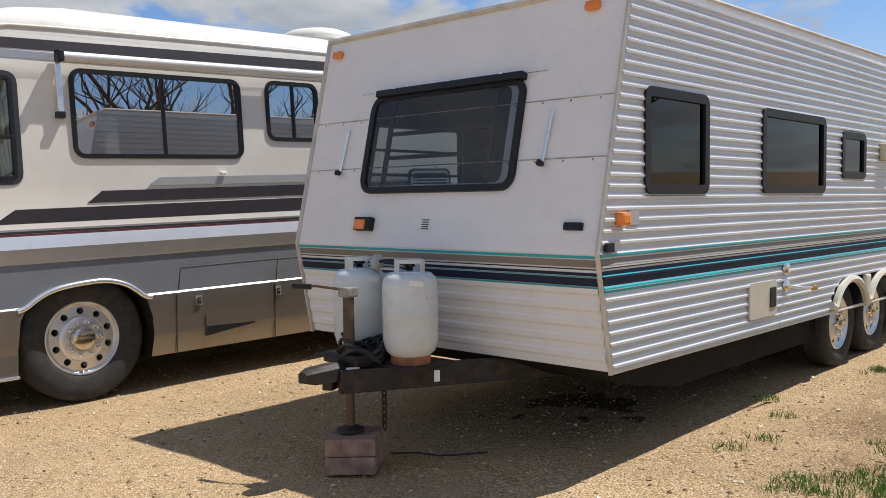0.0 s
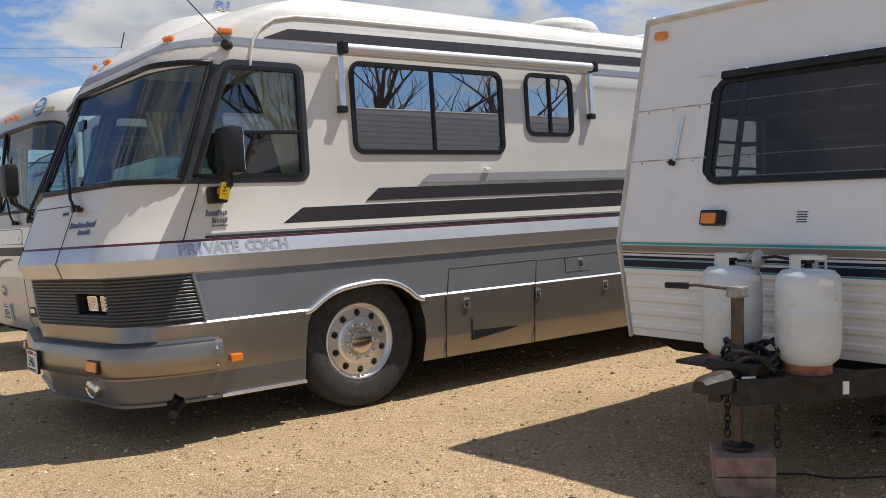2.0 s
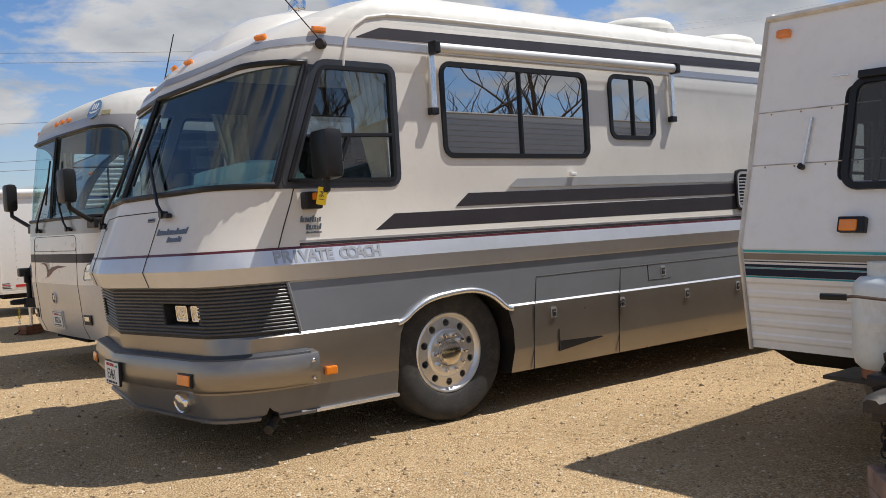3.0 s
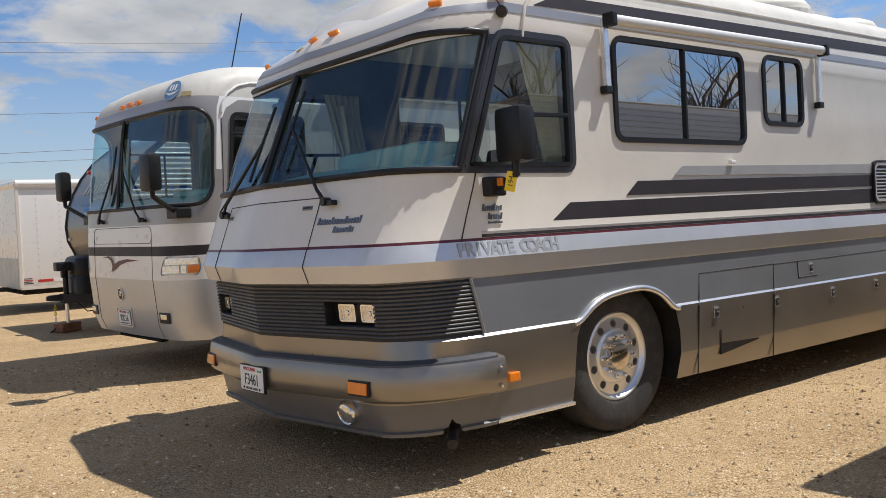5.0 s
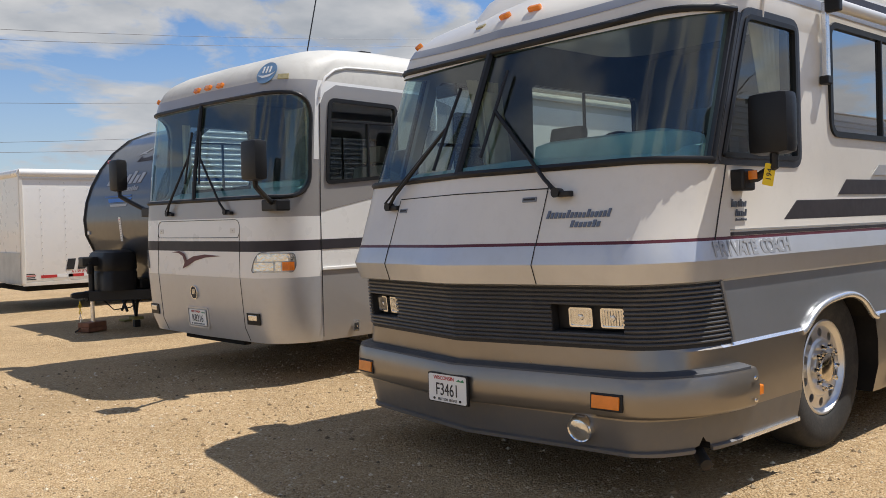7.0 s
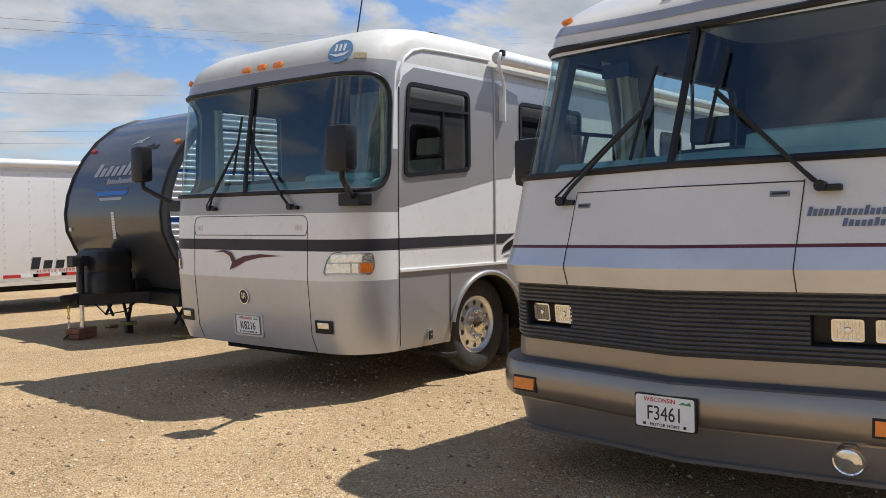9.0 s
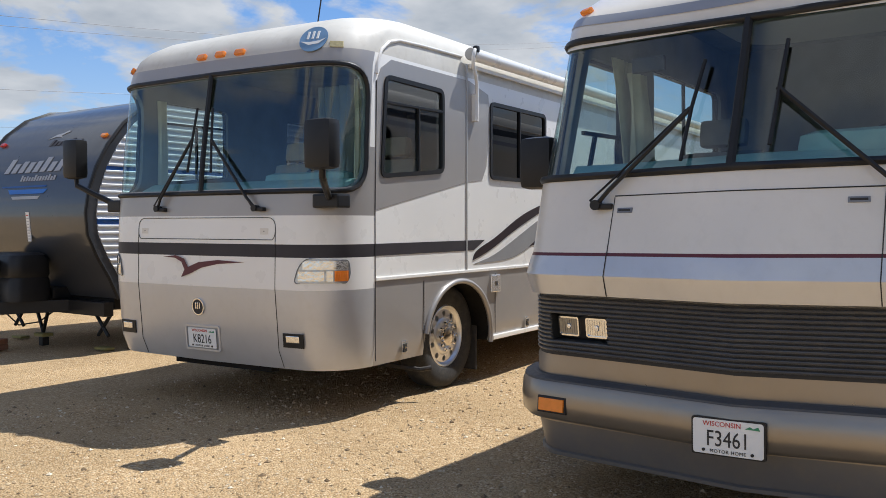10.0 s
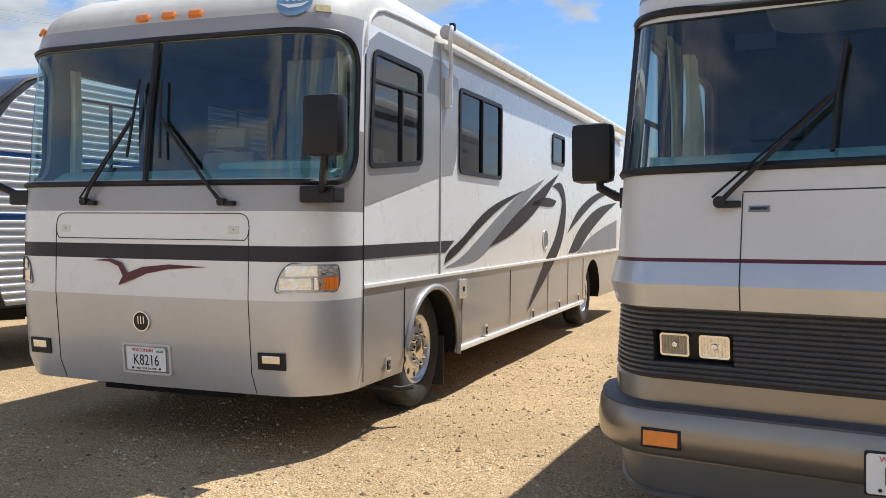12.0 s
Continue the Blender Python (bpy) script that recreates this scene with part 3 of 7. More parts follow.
# ---- the older motorhome in silver and cream ----
M1 = [  # z, nose, sweep back, straight half, corner, half width
    (0.27, 0.76, 0.13, 0.95, 1.50, 1.235),
    (0.44, 0.72, 0.13, 0.95, 1.46, 1.265),
    (0.768, 0.69, 0.19, 0.95, 1.42, 1.272),
    (0.782, 0.69, 0.19, 0.95, 1.41, 1.255),
    (1.092, 0.66, 0.19, 0.95, 1.36, 1.225),
    (1.105, 0.60, 0.19, 0.95, 1.31, 1.242),
    (1.205, 0.565, 0.19, 0.95, 1.28, 1.267),
    (1.300, 0.60, 0.19, 0.95, 1.29, 1.240),
    (1.316, 0.61, 0.19, 0.95, 1.30, 1.235),
    (1.67, 0.76, 0.165, 0.95, 1.335, 1.225),
    (2.46, 1.09, 0.135, 0.93, 1.61, 1.215),
    (2.51, 1.10, 0.14, 0.93, 1.66, 1.222),
    (2.565, 1.13, 0.14, 0.93, 1.68, 1.222),
    (2.62, 1.175, 0.14, 0.93, 1.70, 1.217),
    (2.68, 1.25, 0.15, 0.92, 1.74, 1.212),
    (2.74, 1.33, 0.16, 0.90, 1.79, 1.205),
    (2.80, 1.45, 0.17, 0.88, 1.86, 1.197),
    (2.88, 1.64, 0.17, 0.86, 2.0, 1.18),
    (2.95, 1.84, 0.16, 0.84, 2.15, 1.15),
    (3.02, 2.10, 0.15, 0.80, 2.4, 1.09),
    (3.07, 2.45, 0.13, 0.72, 2.75, 1.00),
    (3.095, 2.9, 0.10, 0.60, 3.1, 0.85),
]


def motorhome_one():
    car = thing("motorhome", pose(0, 7.98, 0) @ Matrix.Translation((0, -1.24, 0)) @ pose(0, 0, 0, -0.9, 0, 0) @ Matrix.Translation((0, 1.24, 0)), "older cream and silver class A motorhome with dark stripes", "motorhome", "parked motorhomes")
    xr = 11.4
    mats = [CREAM, SILVER, GREYP, BRONZE, SKIRT, MAROON, BRIGHT, INSIDE, GRILLE, UNDER, ROOFDIM]

    def paint(c, k):
        z = c.z
        if z < 0.44:
            return 4 if c.x < 2.1 else 3
        if z < 0.76:
            return 3
        if z < 0.79:
            return 6 if c.x > 1.36 else 3
        if z < 1.097:
            return 8 if c.x < 1.38 else 2
        if z < 1.30:
            return 1
        if z < 1.316:
            return 5
        # top of the body takes the darkened roof colour against sun glare
        return 10 if z > 2.82 else 0
    body = obj("body", loft([full_ring(l[0], half_front(*l[1:]), xr, (2.12,)) for l in M1], mats=paint), mats)
    inner = [(z, xc + 0.07, dv, ds, xs + 0.03, hw - 0.05) for z, xc, dv, ds, xs, hw in M1 if 0.9 < z < 2.9]
    hollow = loft([full_ring(l[0], half_front(*l[1:]), xr - 0.06) for l in inner])
    for f in hollow.faces:
        f.material_index = 7
    cab = rounded([(1.36, 1.69), (2.255, 1.69), (2.255, 2.50), (1.66, 2.50)], 0.08)
    wins = {"cab": cab, "big": rrect(2.645, 1.875, 4.13, 2.565, 0.09), "small": rrect(4.385, 2.035, 4.96, 2.58, 0.09)}
    openings = [new_prism(shrink(p, 0.03), "y", -1.5, 1.5, 7) for p in wins.values()]
    front_hole = new_prism([(0.3, 1.715), (1.33, 1.715), (1.59, 2.475), (1.10, 2.405), (0.3, 2.405)], "y", -1.5, 1.5, 7)
    arches = []
    lip = [(-0.443, 0.765), (-0.34, 0.84), (-0.21, 0.893), (-0.02, 0.915), (0.14, 0.922), (0.26, 0.90), (0.37, 0.851), (0.48, 0.755)]
    for xw in (2.64, 8.66):
        poly = [(xw + x, z) for x, z in [(-0.52, 0.2), (-0.515, 0.47), (-0.485, 0.68)] + lip + [(0.525, 0.60), (0.53, 0.45), (0.50, 0.2)]]
        arches += [new_prism(poly, "y", -1.6, -0.72, 9), new_prism(poly, "y", 0.72, 1.6, 9)]
    cut(body, [hollow] + openings + [front_hole] + arches)
    smooth_by(body, 28)
    body.parent = car
    # bright lip over the front wheel, running on into the side moulding
    arc = curvy([(2.64 + x, z + 0.004) for x, z in [(-0.50, 0.752)] + lip + [(0.53, 0.748)] + [(0.52, 0.72), (-0.49, 0.72)]])
    arc = sorted([q for q in arc if q[1] > 0.745])
    part("wheel_arch_trim", tube([(x, -1.262, z) for x, z in arc], 0.021, 8), BRIGHT, car, "bright rolled wheel arch trim", smooth=50)
    for x, y, f in ((2.64, -1.05, -1), (2.64, 1.05, 1), (8.66, -1.05, -1), (8.66, 1.05, 1)):
        wheel("wheel", car, x, y, 0.49, 0.285, 0.26, f).location.z += 0.0157 * (y + 1.24) - 0.006
    # windscreen in two panes, its top edge rising to the corners
    def head(q):
        return 2.418 + 0.068 * abs(q)
    for a, b in ((-0.995, 0.022), (0.038, 0.995)):
        bm = bmesh.new()
        rows = [[bm.verts.new(on_front(M1, a + (b - a) * k / 20, 1.70 + (head(a + (b - a) * k / 20) - 1.70) * i / 8, -0.012)) for k in range(21)] for i in range(9)]
        for lo, hi in zip(rows, rows[1:]):
            for k in range(20):
                bm.faces.new((lo[k], lo[k + 1], hi[k + 1], hi[k]))
        part("windscreen", bm, WIND, car, "clear windscreen pane", smooth=60, face=(-1, 0, 0))
    edge = [(-0.985 + 1.97 * k / 44, 1.70) for k in range(45)] + [(0.987, 1.74), (0.987, 1.95), (0.987, 2.2), (0.987, 2.44)] + [(0.97 - 1.94 * k / 44, head(0.97 - 1.94 * k / 44)) for k in range(45)] + [(-0.987, 2.44), (-0.987, 2.2), (-0.987, 1.95), (-0.987, 1.74)]
    part("windscreen_rubber", tube([on_front(M1, q, z, 0.002) for q, z in edge + edge[:1]], 0.021, 6), BLACK, car, smooth=60)
    part("centre_post", tube([on_front(M1, 0.03, z, 0.004) for z in (1.70, 1.95, 2.2, 2.415)], 0.022, 6), BLACK, car)
    # blue-grey band round the brow and along the side
    bm = bmesh.new()
    rows = []
    for k in range(61):
        q = -1 + k / 30
        z = 2.50 + 0.112 * abs(q) ** 1.6
        rows.append([bm.verts.new(on_front(M1, q, z + 0.0275 * i, 0.004)) for i in range(3)])
    for lo, hi in zip(rows, rows[1:]):
        for i in range(2):
            bm.faces.new((lo[i], hi[i], hi[i + 1], lo[i + 1]))
    part("brow_band", bm, BAND, car, "blue-grey band", smooth=60)
    for side in (-1, 1):
        bm = bmesh.new()
        rows = [[bm.verts.new((x, side * (level_at(M1, z)[5] + 0.004), z)) for z in (2.612, 2.64, 2.668)] for x in (1.70, 4.0, 7.0, 10.5)]
        for lo, hi in zip(rows, rows[1:]):
            for i in range(2):
                bm.faces.new((lo[i], hi[i], hi[i + 1], lo[i + 1]))
        part("side_band", bm, BAND, car, "blue-grey band")
    for s in (-1, 1):
        bm = bmesh.new()
        rows = []
        for i in range(9):
            z = 1.68 + 0.79 * i / 8
            x1 = 1.335 + 0.275 * (z - 1.67) / 0.79
            rows.append([bm.verts.new(p) for p in ((x1 - 0.05, s * 1.229, z), (x1 + 0.10, s * 1.2295, z), (x1 + 0.10, s * 1.215, z), (x1 - 0.05, s * 1.205, z))])
        for a, b in zip(rows, rows[1:]):
            for i in range(4):
                bm.faces.new((a[i], a[(i + 1) % 4], b[(i + 1) % 4], b[i]))
        bm.faces.new(rows[0]), bm.faces.new(rows[-1])
        part("corner_post", bm, CHARCOAL, car, "charcoal corner post", smooth=40)
    for s in (-1, 1):
        y = s * 1.224
        part("window_surround", ringframe(bmesh.new(), shrink(cab, -0.012), shrink(cab, 0.030), "y", y + s * 0.007, y - s * 0.02), CHARCOAL, car, "charcoal surround of the cab window", smooth=30)
        side_window(car, shrink(cab, 0.026), y, s, 0.026, CABG, "cab side window in a black frame", [(1.70, 2.02, 2.22, 2.03), (1.75, 1.73, 1.87, 2.02)], 0.025)
        pane = TINT if s < 0 else CLEARG
        side_window(car, wins["big"], y - s * 0.002, s, 0.035, pane, "wide tinted sliding window", [(3.40, 1.90, 3.40, 2.54)])
        side_window(car, wins["small"], y - s * 0.004, s, 0.035, pane, "small tinted sliding window", [(4.68, 2.06, 4.68, 2.55)])
    return car


# ---- the white and taupe motorhome ----
M2 = [
    (0.36, 0.18, 0.03, 0.88, 0.61, 1.245),
    (0.50, 0.12, 0.03, 0.88, 0.58, 1.265),
    (0.95, 0.08, 0.03, 0.88, 0.56, 1.27),
    (1.00, 0.08, 0.03, 0.88, 0.56, 1.27),
    (1.185, 0.085, 0.03, 0.88, 0.56, 1.27),
    (1.28, 0.085, 0.03, 0.88, 0.56, 1.27),
    (1.49, 0.095, 0.03, 0.88, 0.57, 1.27),
    (1.64, 0.105, 0.03, 0.88, 0.58, 1.27),
    (2.00, 0.14, 0.03, 0.88, 0.58, 1.27),
    (2.60, 0.23, 0.03, 0.88, 0.62, 1.268),
    (2.71, 0.26, 0.03, 0.87, 0.66, 1.26),
    (2.82, 0.32, 0.03, 0.86, 0.74, 1.245),
    (2.90, 0.41, 0.03, 0.84, 0.85, 1.225),
    (2.98, 0.56, 0.03, 0.80, 1.02, 1.185),
    (3.05, 0.80, 0.03, 0.73, 1.28, 1.11),
    (3.09, 1.15, 0.03, 0.62, 1.6, 1.0),
]


def motorhome_two():
    car = thing("motorhome", pose(1.27, 12.27, 0, 0, 0, 3.5) @ Matrix.Translation((-0.12, 0, 0)), "white and taupe class A motorhome with swoosh graphics", "motorhome", "parked motorhomes")
    xr = 10.4
    TAUPE = mat("taupe_grey_paint", (0.38, 0.36, 0.345), 0.34, 0.25, 0.05, 1.5, coat=0.4, dirt=0.06)
    SILV = mat("light_silver_bumper_paint", (0.56, 0.565, 0.58), 0.34, 0.4, 0.05, 1.5, coat=0.3, dirt=0.12)
    mats = [WHITE, TAUPE, SILV, BLACKP, INSIDE, UNDER, ROOFDIM]

    def paint(c, k):
        z = c.z
        side = c.x > 0.62
        if z < 0.96:
            return 1 if side else 2
        if z < 1.0:
            return 0 if not side else 1
        if 1.185 < z < 1.28:
            return 3 if not side else 0
        if 1.49 < z < 2.66:
            return 1 if not side else 0
        # roof colour is dimmed here to offset the strong sun on it
        return 6 if z > 2.72 else 0
    body = obj("body", loft([full_ring(l[0], half_front(*l[1:]), xr, (0.64,)) for l in M2], mats=paint), mats)
    inner = [(z, xc + 0.07, dv, ds, xs + 0.03, hw - 0.05) for z, xc, dv, ds, xs, hw in M2 if 0.94 < z < 2.88]
    hollow = loft([full_ring(l[0], half_front(*l[1:]), xr - 0.06) for l in inner])
    for f in hollow.faces:
        f.material_index = 4
    cab = rounded([(0.70, 1.77), (1.60, 1.85), (1.60, 2.55), (0.76, 2.56)], 0.08)
    wins = {"cab": cab, "two": rrect(2.39, 1.835, 3.56, 2.545, 0.07), "three": rrect(5.52, 2.12, 6.12, 2.48, 0.06)}
    openings = [new_prism(shrink(p, 0.03), "y", -1.5, 1.5, 4) for p in wins.values()]
    shield = [(-0.3, 1.69)] + [p for p in rounded([(-0.9, 1.69), (0.53, 1.69), (0.57, 2.57), (-0.9, 2.57)], 0.2) if p[0] > -0.3] + [(-0.3, 2.57)]
    front_hole = new_prism(shield, "y", -1.5, 1.5, 4)
    arches = []
    for xw in (1.86, 7.95):
        poly = [(xw + 0.54, 0.2)] + [(xw + 0.54 * math.cos(a), 0.44 + 0.49 * math.sin(a)) for a in [math.pi * i / 18 for i in range(19)]] + [(xw - 0.54, 0.2)]
        arches += [new_prism(poly, "y", -1.6, -0.7, 5), new_prism(poly, "y", 0.7, 1.6, 5)]
    cut(body, [hollow] + openings + [front_hole] + arches)
    smooth_by(body, 28)
    body.parent = car
    for x in (1.86, 7.95):
        for y, f in ((-1.03, -1), (1.03, 1)):
            wheel("wheel", car, x, y, 0.45, 0.265, 0.25, f)
    for a, b in ((-0.972, -0.008), (0.008, 0.972)):
        part("windscreen", surface_patch(M2, 1.66, 2.59, a, b, 8, 20, -0.012), WIND, car, "clear windscreen pane", smooth=60, face=(-1, 0, 0))
    part("windscreen_rubber", tube(front_outline(M2, 1.665, 2.59, 0.972, 0.24, 0.002), 0.019, 6), BLACK, car, smooth=60)
    part("centre_post", tube([on_front(M2, 0, z, 0.004) for z in (1.67, 1.95, 2.2, 2.4, 2.585)], 0.02, 6), BLACK, car)
    for s in (-1, 1):
        y = s * 1.271
        side_window(car, cab, y, s, 0.035, CABG, "driver's window in a black frame", [(0.74, 2.35, 1.58, 2.36), (1.22, 1.83, 1.22, 2.35)])
        side_window(car, wins["two"], y, s, 0.035, DARKG, "dark sliding window", [(2.98, 1.86, 2.98, 2.52)])
        side_window(car, wins["three"], y, s, 0.035, DARKG, "small dark window")
    return car


motorhome_a = motorhome_one()
motorhome_b = motorhome_two()


# ---- travel trailers ----
def ridged_side(u_front, z_list, u_back, y, out, bands, pitch=0.056, depth=0.011, cuts=()):
    """A skin of lengthwise ridges; u_front(z) is its front edge; bands(z) gives the colour index."""
    bm = bmesh.new()
    z0, z1 = z_list
    rows = []
    z = z0
    steps = ((0.0, 0.0), (0.30, 0.0), (0.42, 1.0), (0.62, 1.0), (0.72, 0.35), (0.86, 0.35))
    while z < z1:
        for s, d in steps:
            zz = z + s * pitch
            if zz <= z1:
                rows.append((zz, d * depth))
        z += pitch
    rows.append((z1, 0.0))
    for zb in cuts:
        k = next(i for i in range(len(rows)) if rows[i][0] > zb)
        (za, da), (zc, dc) = rows[k - 1], rows[k]
        rows.insert(k, (zb, da + (dc - da) * (zb - za) / max(1e-6, zc - za)))
    vs = []
    for zz, d in rows:
        u = u_front(zz)
        vs.append([bm.verts.new((u, y + out * (0.006 + d), zz)), bm.verts.new((u_back, y + out * (0.006 + d), zz)), bm.verts.new((u, y - out * 0.006, zz)), bm.verts.new((u_back, y - out * 0.006, zz))])
    for (za, _), a, b in zip(rows, vs, vs[1:]):
        for i, j in ((0, 1), (1, 3), (3, 2), (2, 0)):
            bm.faces.new((a[i], a[j], b[j], b[i])).material_index = bands(za)
    for v in (vs[0], vs[-1]):
        bm.faces.new((v[0], v[1], v[3], v[2]))
    return bm


TT_FAR = rrect(0.55, 1.44, 1.65, 2.0, 0.06)
TT_BANDS = ((0.960, 0.975, 1), (0.979, 0.993, 1), (0.996, 1.045, 2), (1.045, 1.050, 1), (1.050, 1.070, 2), (1.080, 1.086, 2), (1.095, 1.130, 3), (1.137, 1.153, 1))


def old_trailer():
    a = 2.85
    base = pose(3.434, 2.545, 0, 0, 0, a) @ pose(0, 1.19, 0, 1.45, 1.3, 0)
    car = thing("travel_trailer", base, "older white ridged travel trailer with teal and navy stripes", "travel trailer")
    hw, L = 1.18, 8.2
    TEAL = mat("teal_strip", (0.02, 0.40, 0.46), 0.3, 0, 0.08, 3)
    NAVY = mat("navy_strip", (0.014, 0.022, 0.05), 0.45, 0, 0.1, 3, spec=0.25)
    TAUPES = mat("taupe_strip", (0.23, 0.20, 0.17), 0.35, 0, 0.08, 3)
    prof = [(0.12, 0.56), (0.0, 1.155), (0.31, 2.50), (0.37, 2.535), (L, 2.60), (L, 0.56)]
    body = obj("body", new_prism(prof, "y", -hw, hw), [TTWHITE, INSIDE])
    inn = [(0.17, 0.70), (0.07, 1.155), (0.36, 2.44), (L - 0.1, 2.5), (L - 0.1, 0.70)]
    wins = [rrect(0.41, 1.445, 1.115, 2.003, 0.06), rrect(1.846, 1.449, 2.932, 1.989, 0.06), rrect(3.27, 1.56, 3.80, 1.914, 0.06)]
    fw = rounded([(-0.53, 1.49), (0.68, 1.49), (0.68, 2.08), (-0.53, 2.08)], 0.09)
    holes = [new_prism(inn, "y", -hw + 0.05, hw - 0.05, 1)] + [new_prism(shrink(w, 0.03), "y", -1.5, -0.9, 1) for w in wins] + [new_prism(shrink(fw, 0.03), "x", -0.4, 0.6, 1), new_prism(shrink(TT_FAR, 0.03), "y", 0.9, 1.5, 1)]
    arch = rounded([(3.06, 0.3), (4.86, 0.3), (4.86, 0.66), (4.6, 0.80), (3.3, 0.80), (3.06, 0.66)], 0.12)
    holes += [new_prism(arch, "y", -1.5, -0.75, 1)]
    cut(body, holes)
    body.parent = car

    def uf(z):
        return 0.12 - 0.12 * (z - 0.56) / 0.595 if z < 1.155 else (z - 1.155) / 1.345 * 0.31

    def bands(z):
        for lo, hi, k in TT_BANDS:
            if lo - 1e-4 <= z < hi - 1e-4:
                return k
        return 0
    for s in (-1, 1):
        skin = obj("side_skin", ridged_side(uf, (0.56, 2.50), L, s * hw, s, bands, cuts=sorted({q for b in TT_BANDS for q in b[:2]})), [ALU, TEAL, NAVY, TAUPES])
        if s < 0:
            cut(skin, [new_prism(shrink(w, 0.02), "y", -1.5, -0.9) for w in wins] + [new_prism(arch, "y", -1.5, -0.75)])
        else:
            cut(skin, [new_prism(shrink(TT_FAR, 0.02), "y", 0.9, 1.5)])
        skin.parent = car
    side_window(car, TT_FAR, hw + 0.008, 1, 0.035, CABG, "louvred side window", [(0.6, 1.62, 1.6, 1.62), (0.6, 1.8, 1.6, 1.8)])
    for w in wins:
        side_window(car, w, -hw - 0.008, -1, 0.052, DARKG, "dark window in a black frame", [])
    return car, fw, wins, (TEAL, NAVY, TAUPES)


trailer, tt_fw, tt_wins, tt_mats = old_trailer()


def dark_trailer():
    car = thing("travel_trailer", pose(2.22, 16.65, 0), "newer travel trailer with curved dark grey front and ridged sides", "travel trailer")
    DARK = mat("dark_grey_gelcoat", (0.055, 0.058, 0.065), 0.3, 0.25, 0.08, 1.5, coat=0.5, dirt=0.05)
    BLUE = mat("blue_strip", (0.02, 0.09, 0.32), 0.3, 0, 0.1, 4)
    hw, L = 1.25, 8.5
    front = [(0.42, 0.60), (0.30, 0.85), (0.16, 1.08), (0.05, 1.32), (0.03, 1.55), (0.07, 1.80), (0.16, 2.05), (0.30, 2.30), (0.50, 2.55), (0.76, 2.76), (1.10, 2.90), (1.5, 2.95)]
    prof = front + [(L, 2.98), (L, 0.60)]
    body = obj("body", new_prism(prof, "y", -hw, hw), [DARK, UNDER], smooth=30)
    body.parent = car

    def uf(z):
        for (x0, z0), (x1, z1) in zip(front, front[1:]):
            if z0 <= z <= z1:
                return x0 + (x1 - x0) * (z - z0) / (z1 - z0) + 0.12
        return front[-1][0]
    for s in (-1, 1):
        skin = part("side_skin", ridged_side(uf, (0.62, 2.90), L, s * hw, s, lambda z: 1 if 1.42 < z < 1.48 or 2.02 < z < 2.06 else 0, 0.075, 0.014), [ALU, BLUE], car)
    return car, DARK, BLUE


trailer_b, DARK, BLUE = dark_trailer()


def cargo_trailer():
    car = thing("cargo_trailer", pose(2.1, 20.5, 0), "plain white enclosed cargo trailer with riveted sides", "cargo trailer")
    prof = rrect(0, 0.45, 2.2, 2.45, 0.10)
    part("body", new_prism(prof, "x", 0, 7.5), WHITE, car, smooth=30)
    return car


cargo = cargo_trailer()


# ---- details on the older motorhome ----
def stick(levels, d, z, off=0.0):
    """A frame on a lofted front: x to the picture's right, y up, z outwards."""
    def at(dd, zz):
        return Vector((front_x(levels, zz, abs(dd)), dd, zz))
    p, td, tz = at(d, z), (at(d - 0.02, z) - at(d + 0.02, z)).normalized(), (at(d, z + 0.02) - at(d, z - 0.02)).normalized()
    n = td.cross(tz).normalized()
    up = n.cross(td)
    m = Matrix((td, up, n)).transposed().to_4x4()
    m.translation = p + n * off
    return m


def slab(name, parent, m, w, h, t, material, label="", bevel=0.004, x=0.0, y=0.0):
    return part(name, new_box((x - w / 2, y - h / 2, -0.004), (x + w / 2, y + h / 2, t), min(bevel, t * 0.45), m), material, parent, label)


def lettering_bars(parent, m, w, h, count, material, name="emblem", label="unreadable raised emblem"):
    """Slanted bars that stand for a name badge."""
    rnd = random.Random(int(w * 1000) + count)
    first = None
    x = -w / 2
    step = w / count
    for i in range(count):
        hh = h * (1.0 if i % 5 == 0 else rnd.uniform(0.62, 0.8))
        a, b = x + i * step, x + i * step + step * 0.68
        poly = [(a, -h / 2), (b, -h / 2), (b + hh * 0.2, -h / 2 + hh), (a + hh * 0.2, -h / 2 + hh)]
        o = part(name if first is None else "stroke", new_prism(poly, "z", 0, 0.004, 0, m), material, first or parent, label if first is None else "")
        first = first or o
    return first


PLATE = mat("plate_white", (0.82, 0.82, 0.8), 0.4, 0, 0.03, 5)
INK = mat("black_ink", (0.02, 0.02, 0.022), 0.5, 0, 0.1, 5)
REDINK = mat("red_ink", (0.5, 0.03, 0.03), 0.5, 0, 0.1, 5)
YELLOW = mat("yellow_card", (0.85, 0.6, 0.02), 0.6, 0, 0.05, 5)
BADGE = mat("badge_dark_chrome", (0.16, 0.18, 0.22), 0.3, 0.6, 0.2, 40)
SEAM = mat("dark_seam", (0.03, 0.028, 0.026), 0.7, 0, 0.2, 8)
GREYL = mat("pale_grey_letter", (0.40, 0.41, 0.43), 0.4, 0.3, 0.06, 8)
LSTRIPE = mat("light_silver_strip", (0.50, 0.50, 0.50), 0.35, 0.4, 0.05, 4)


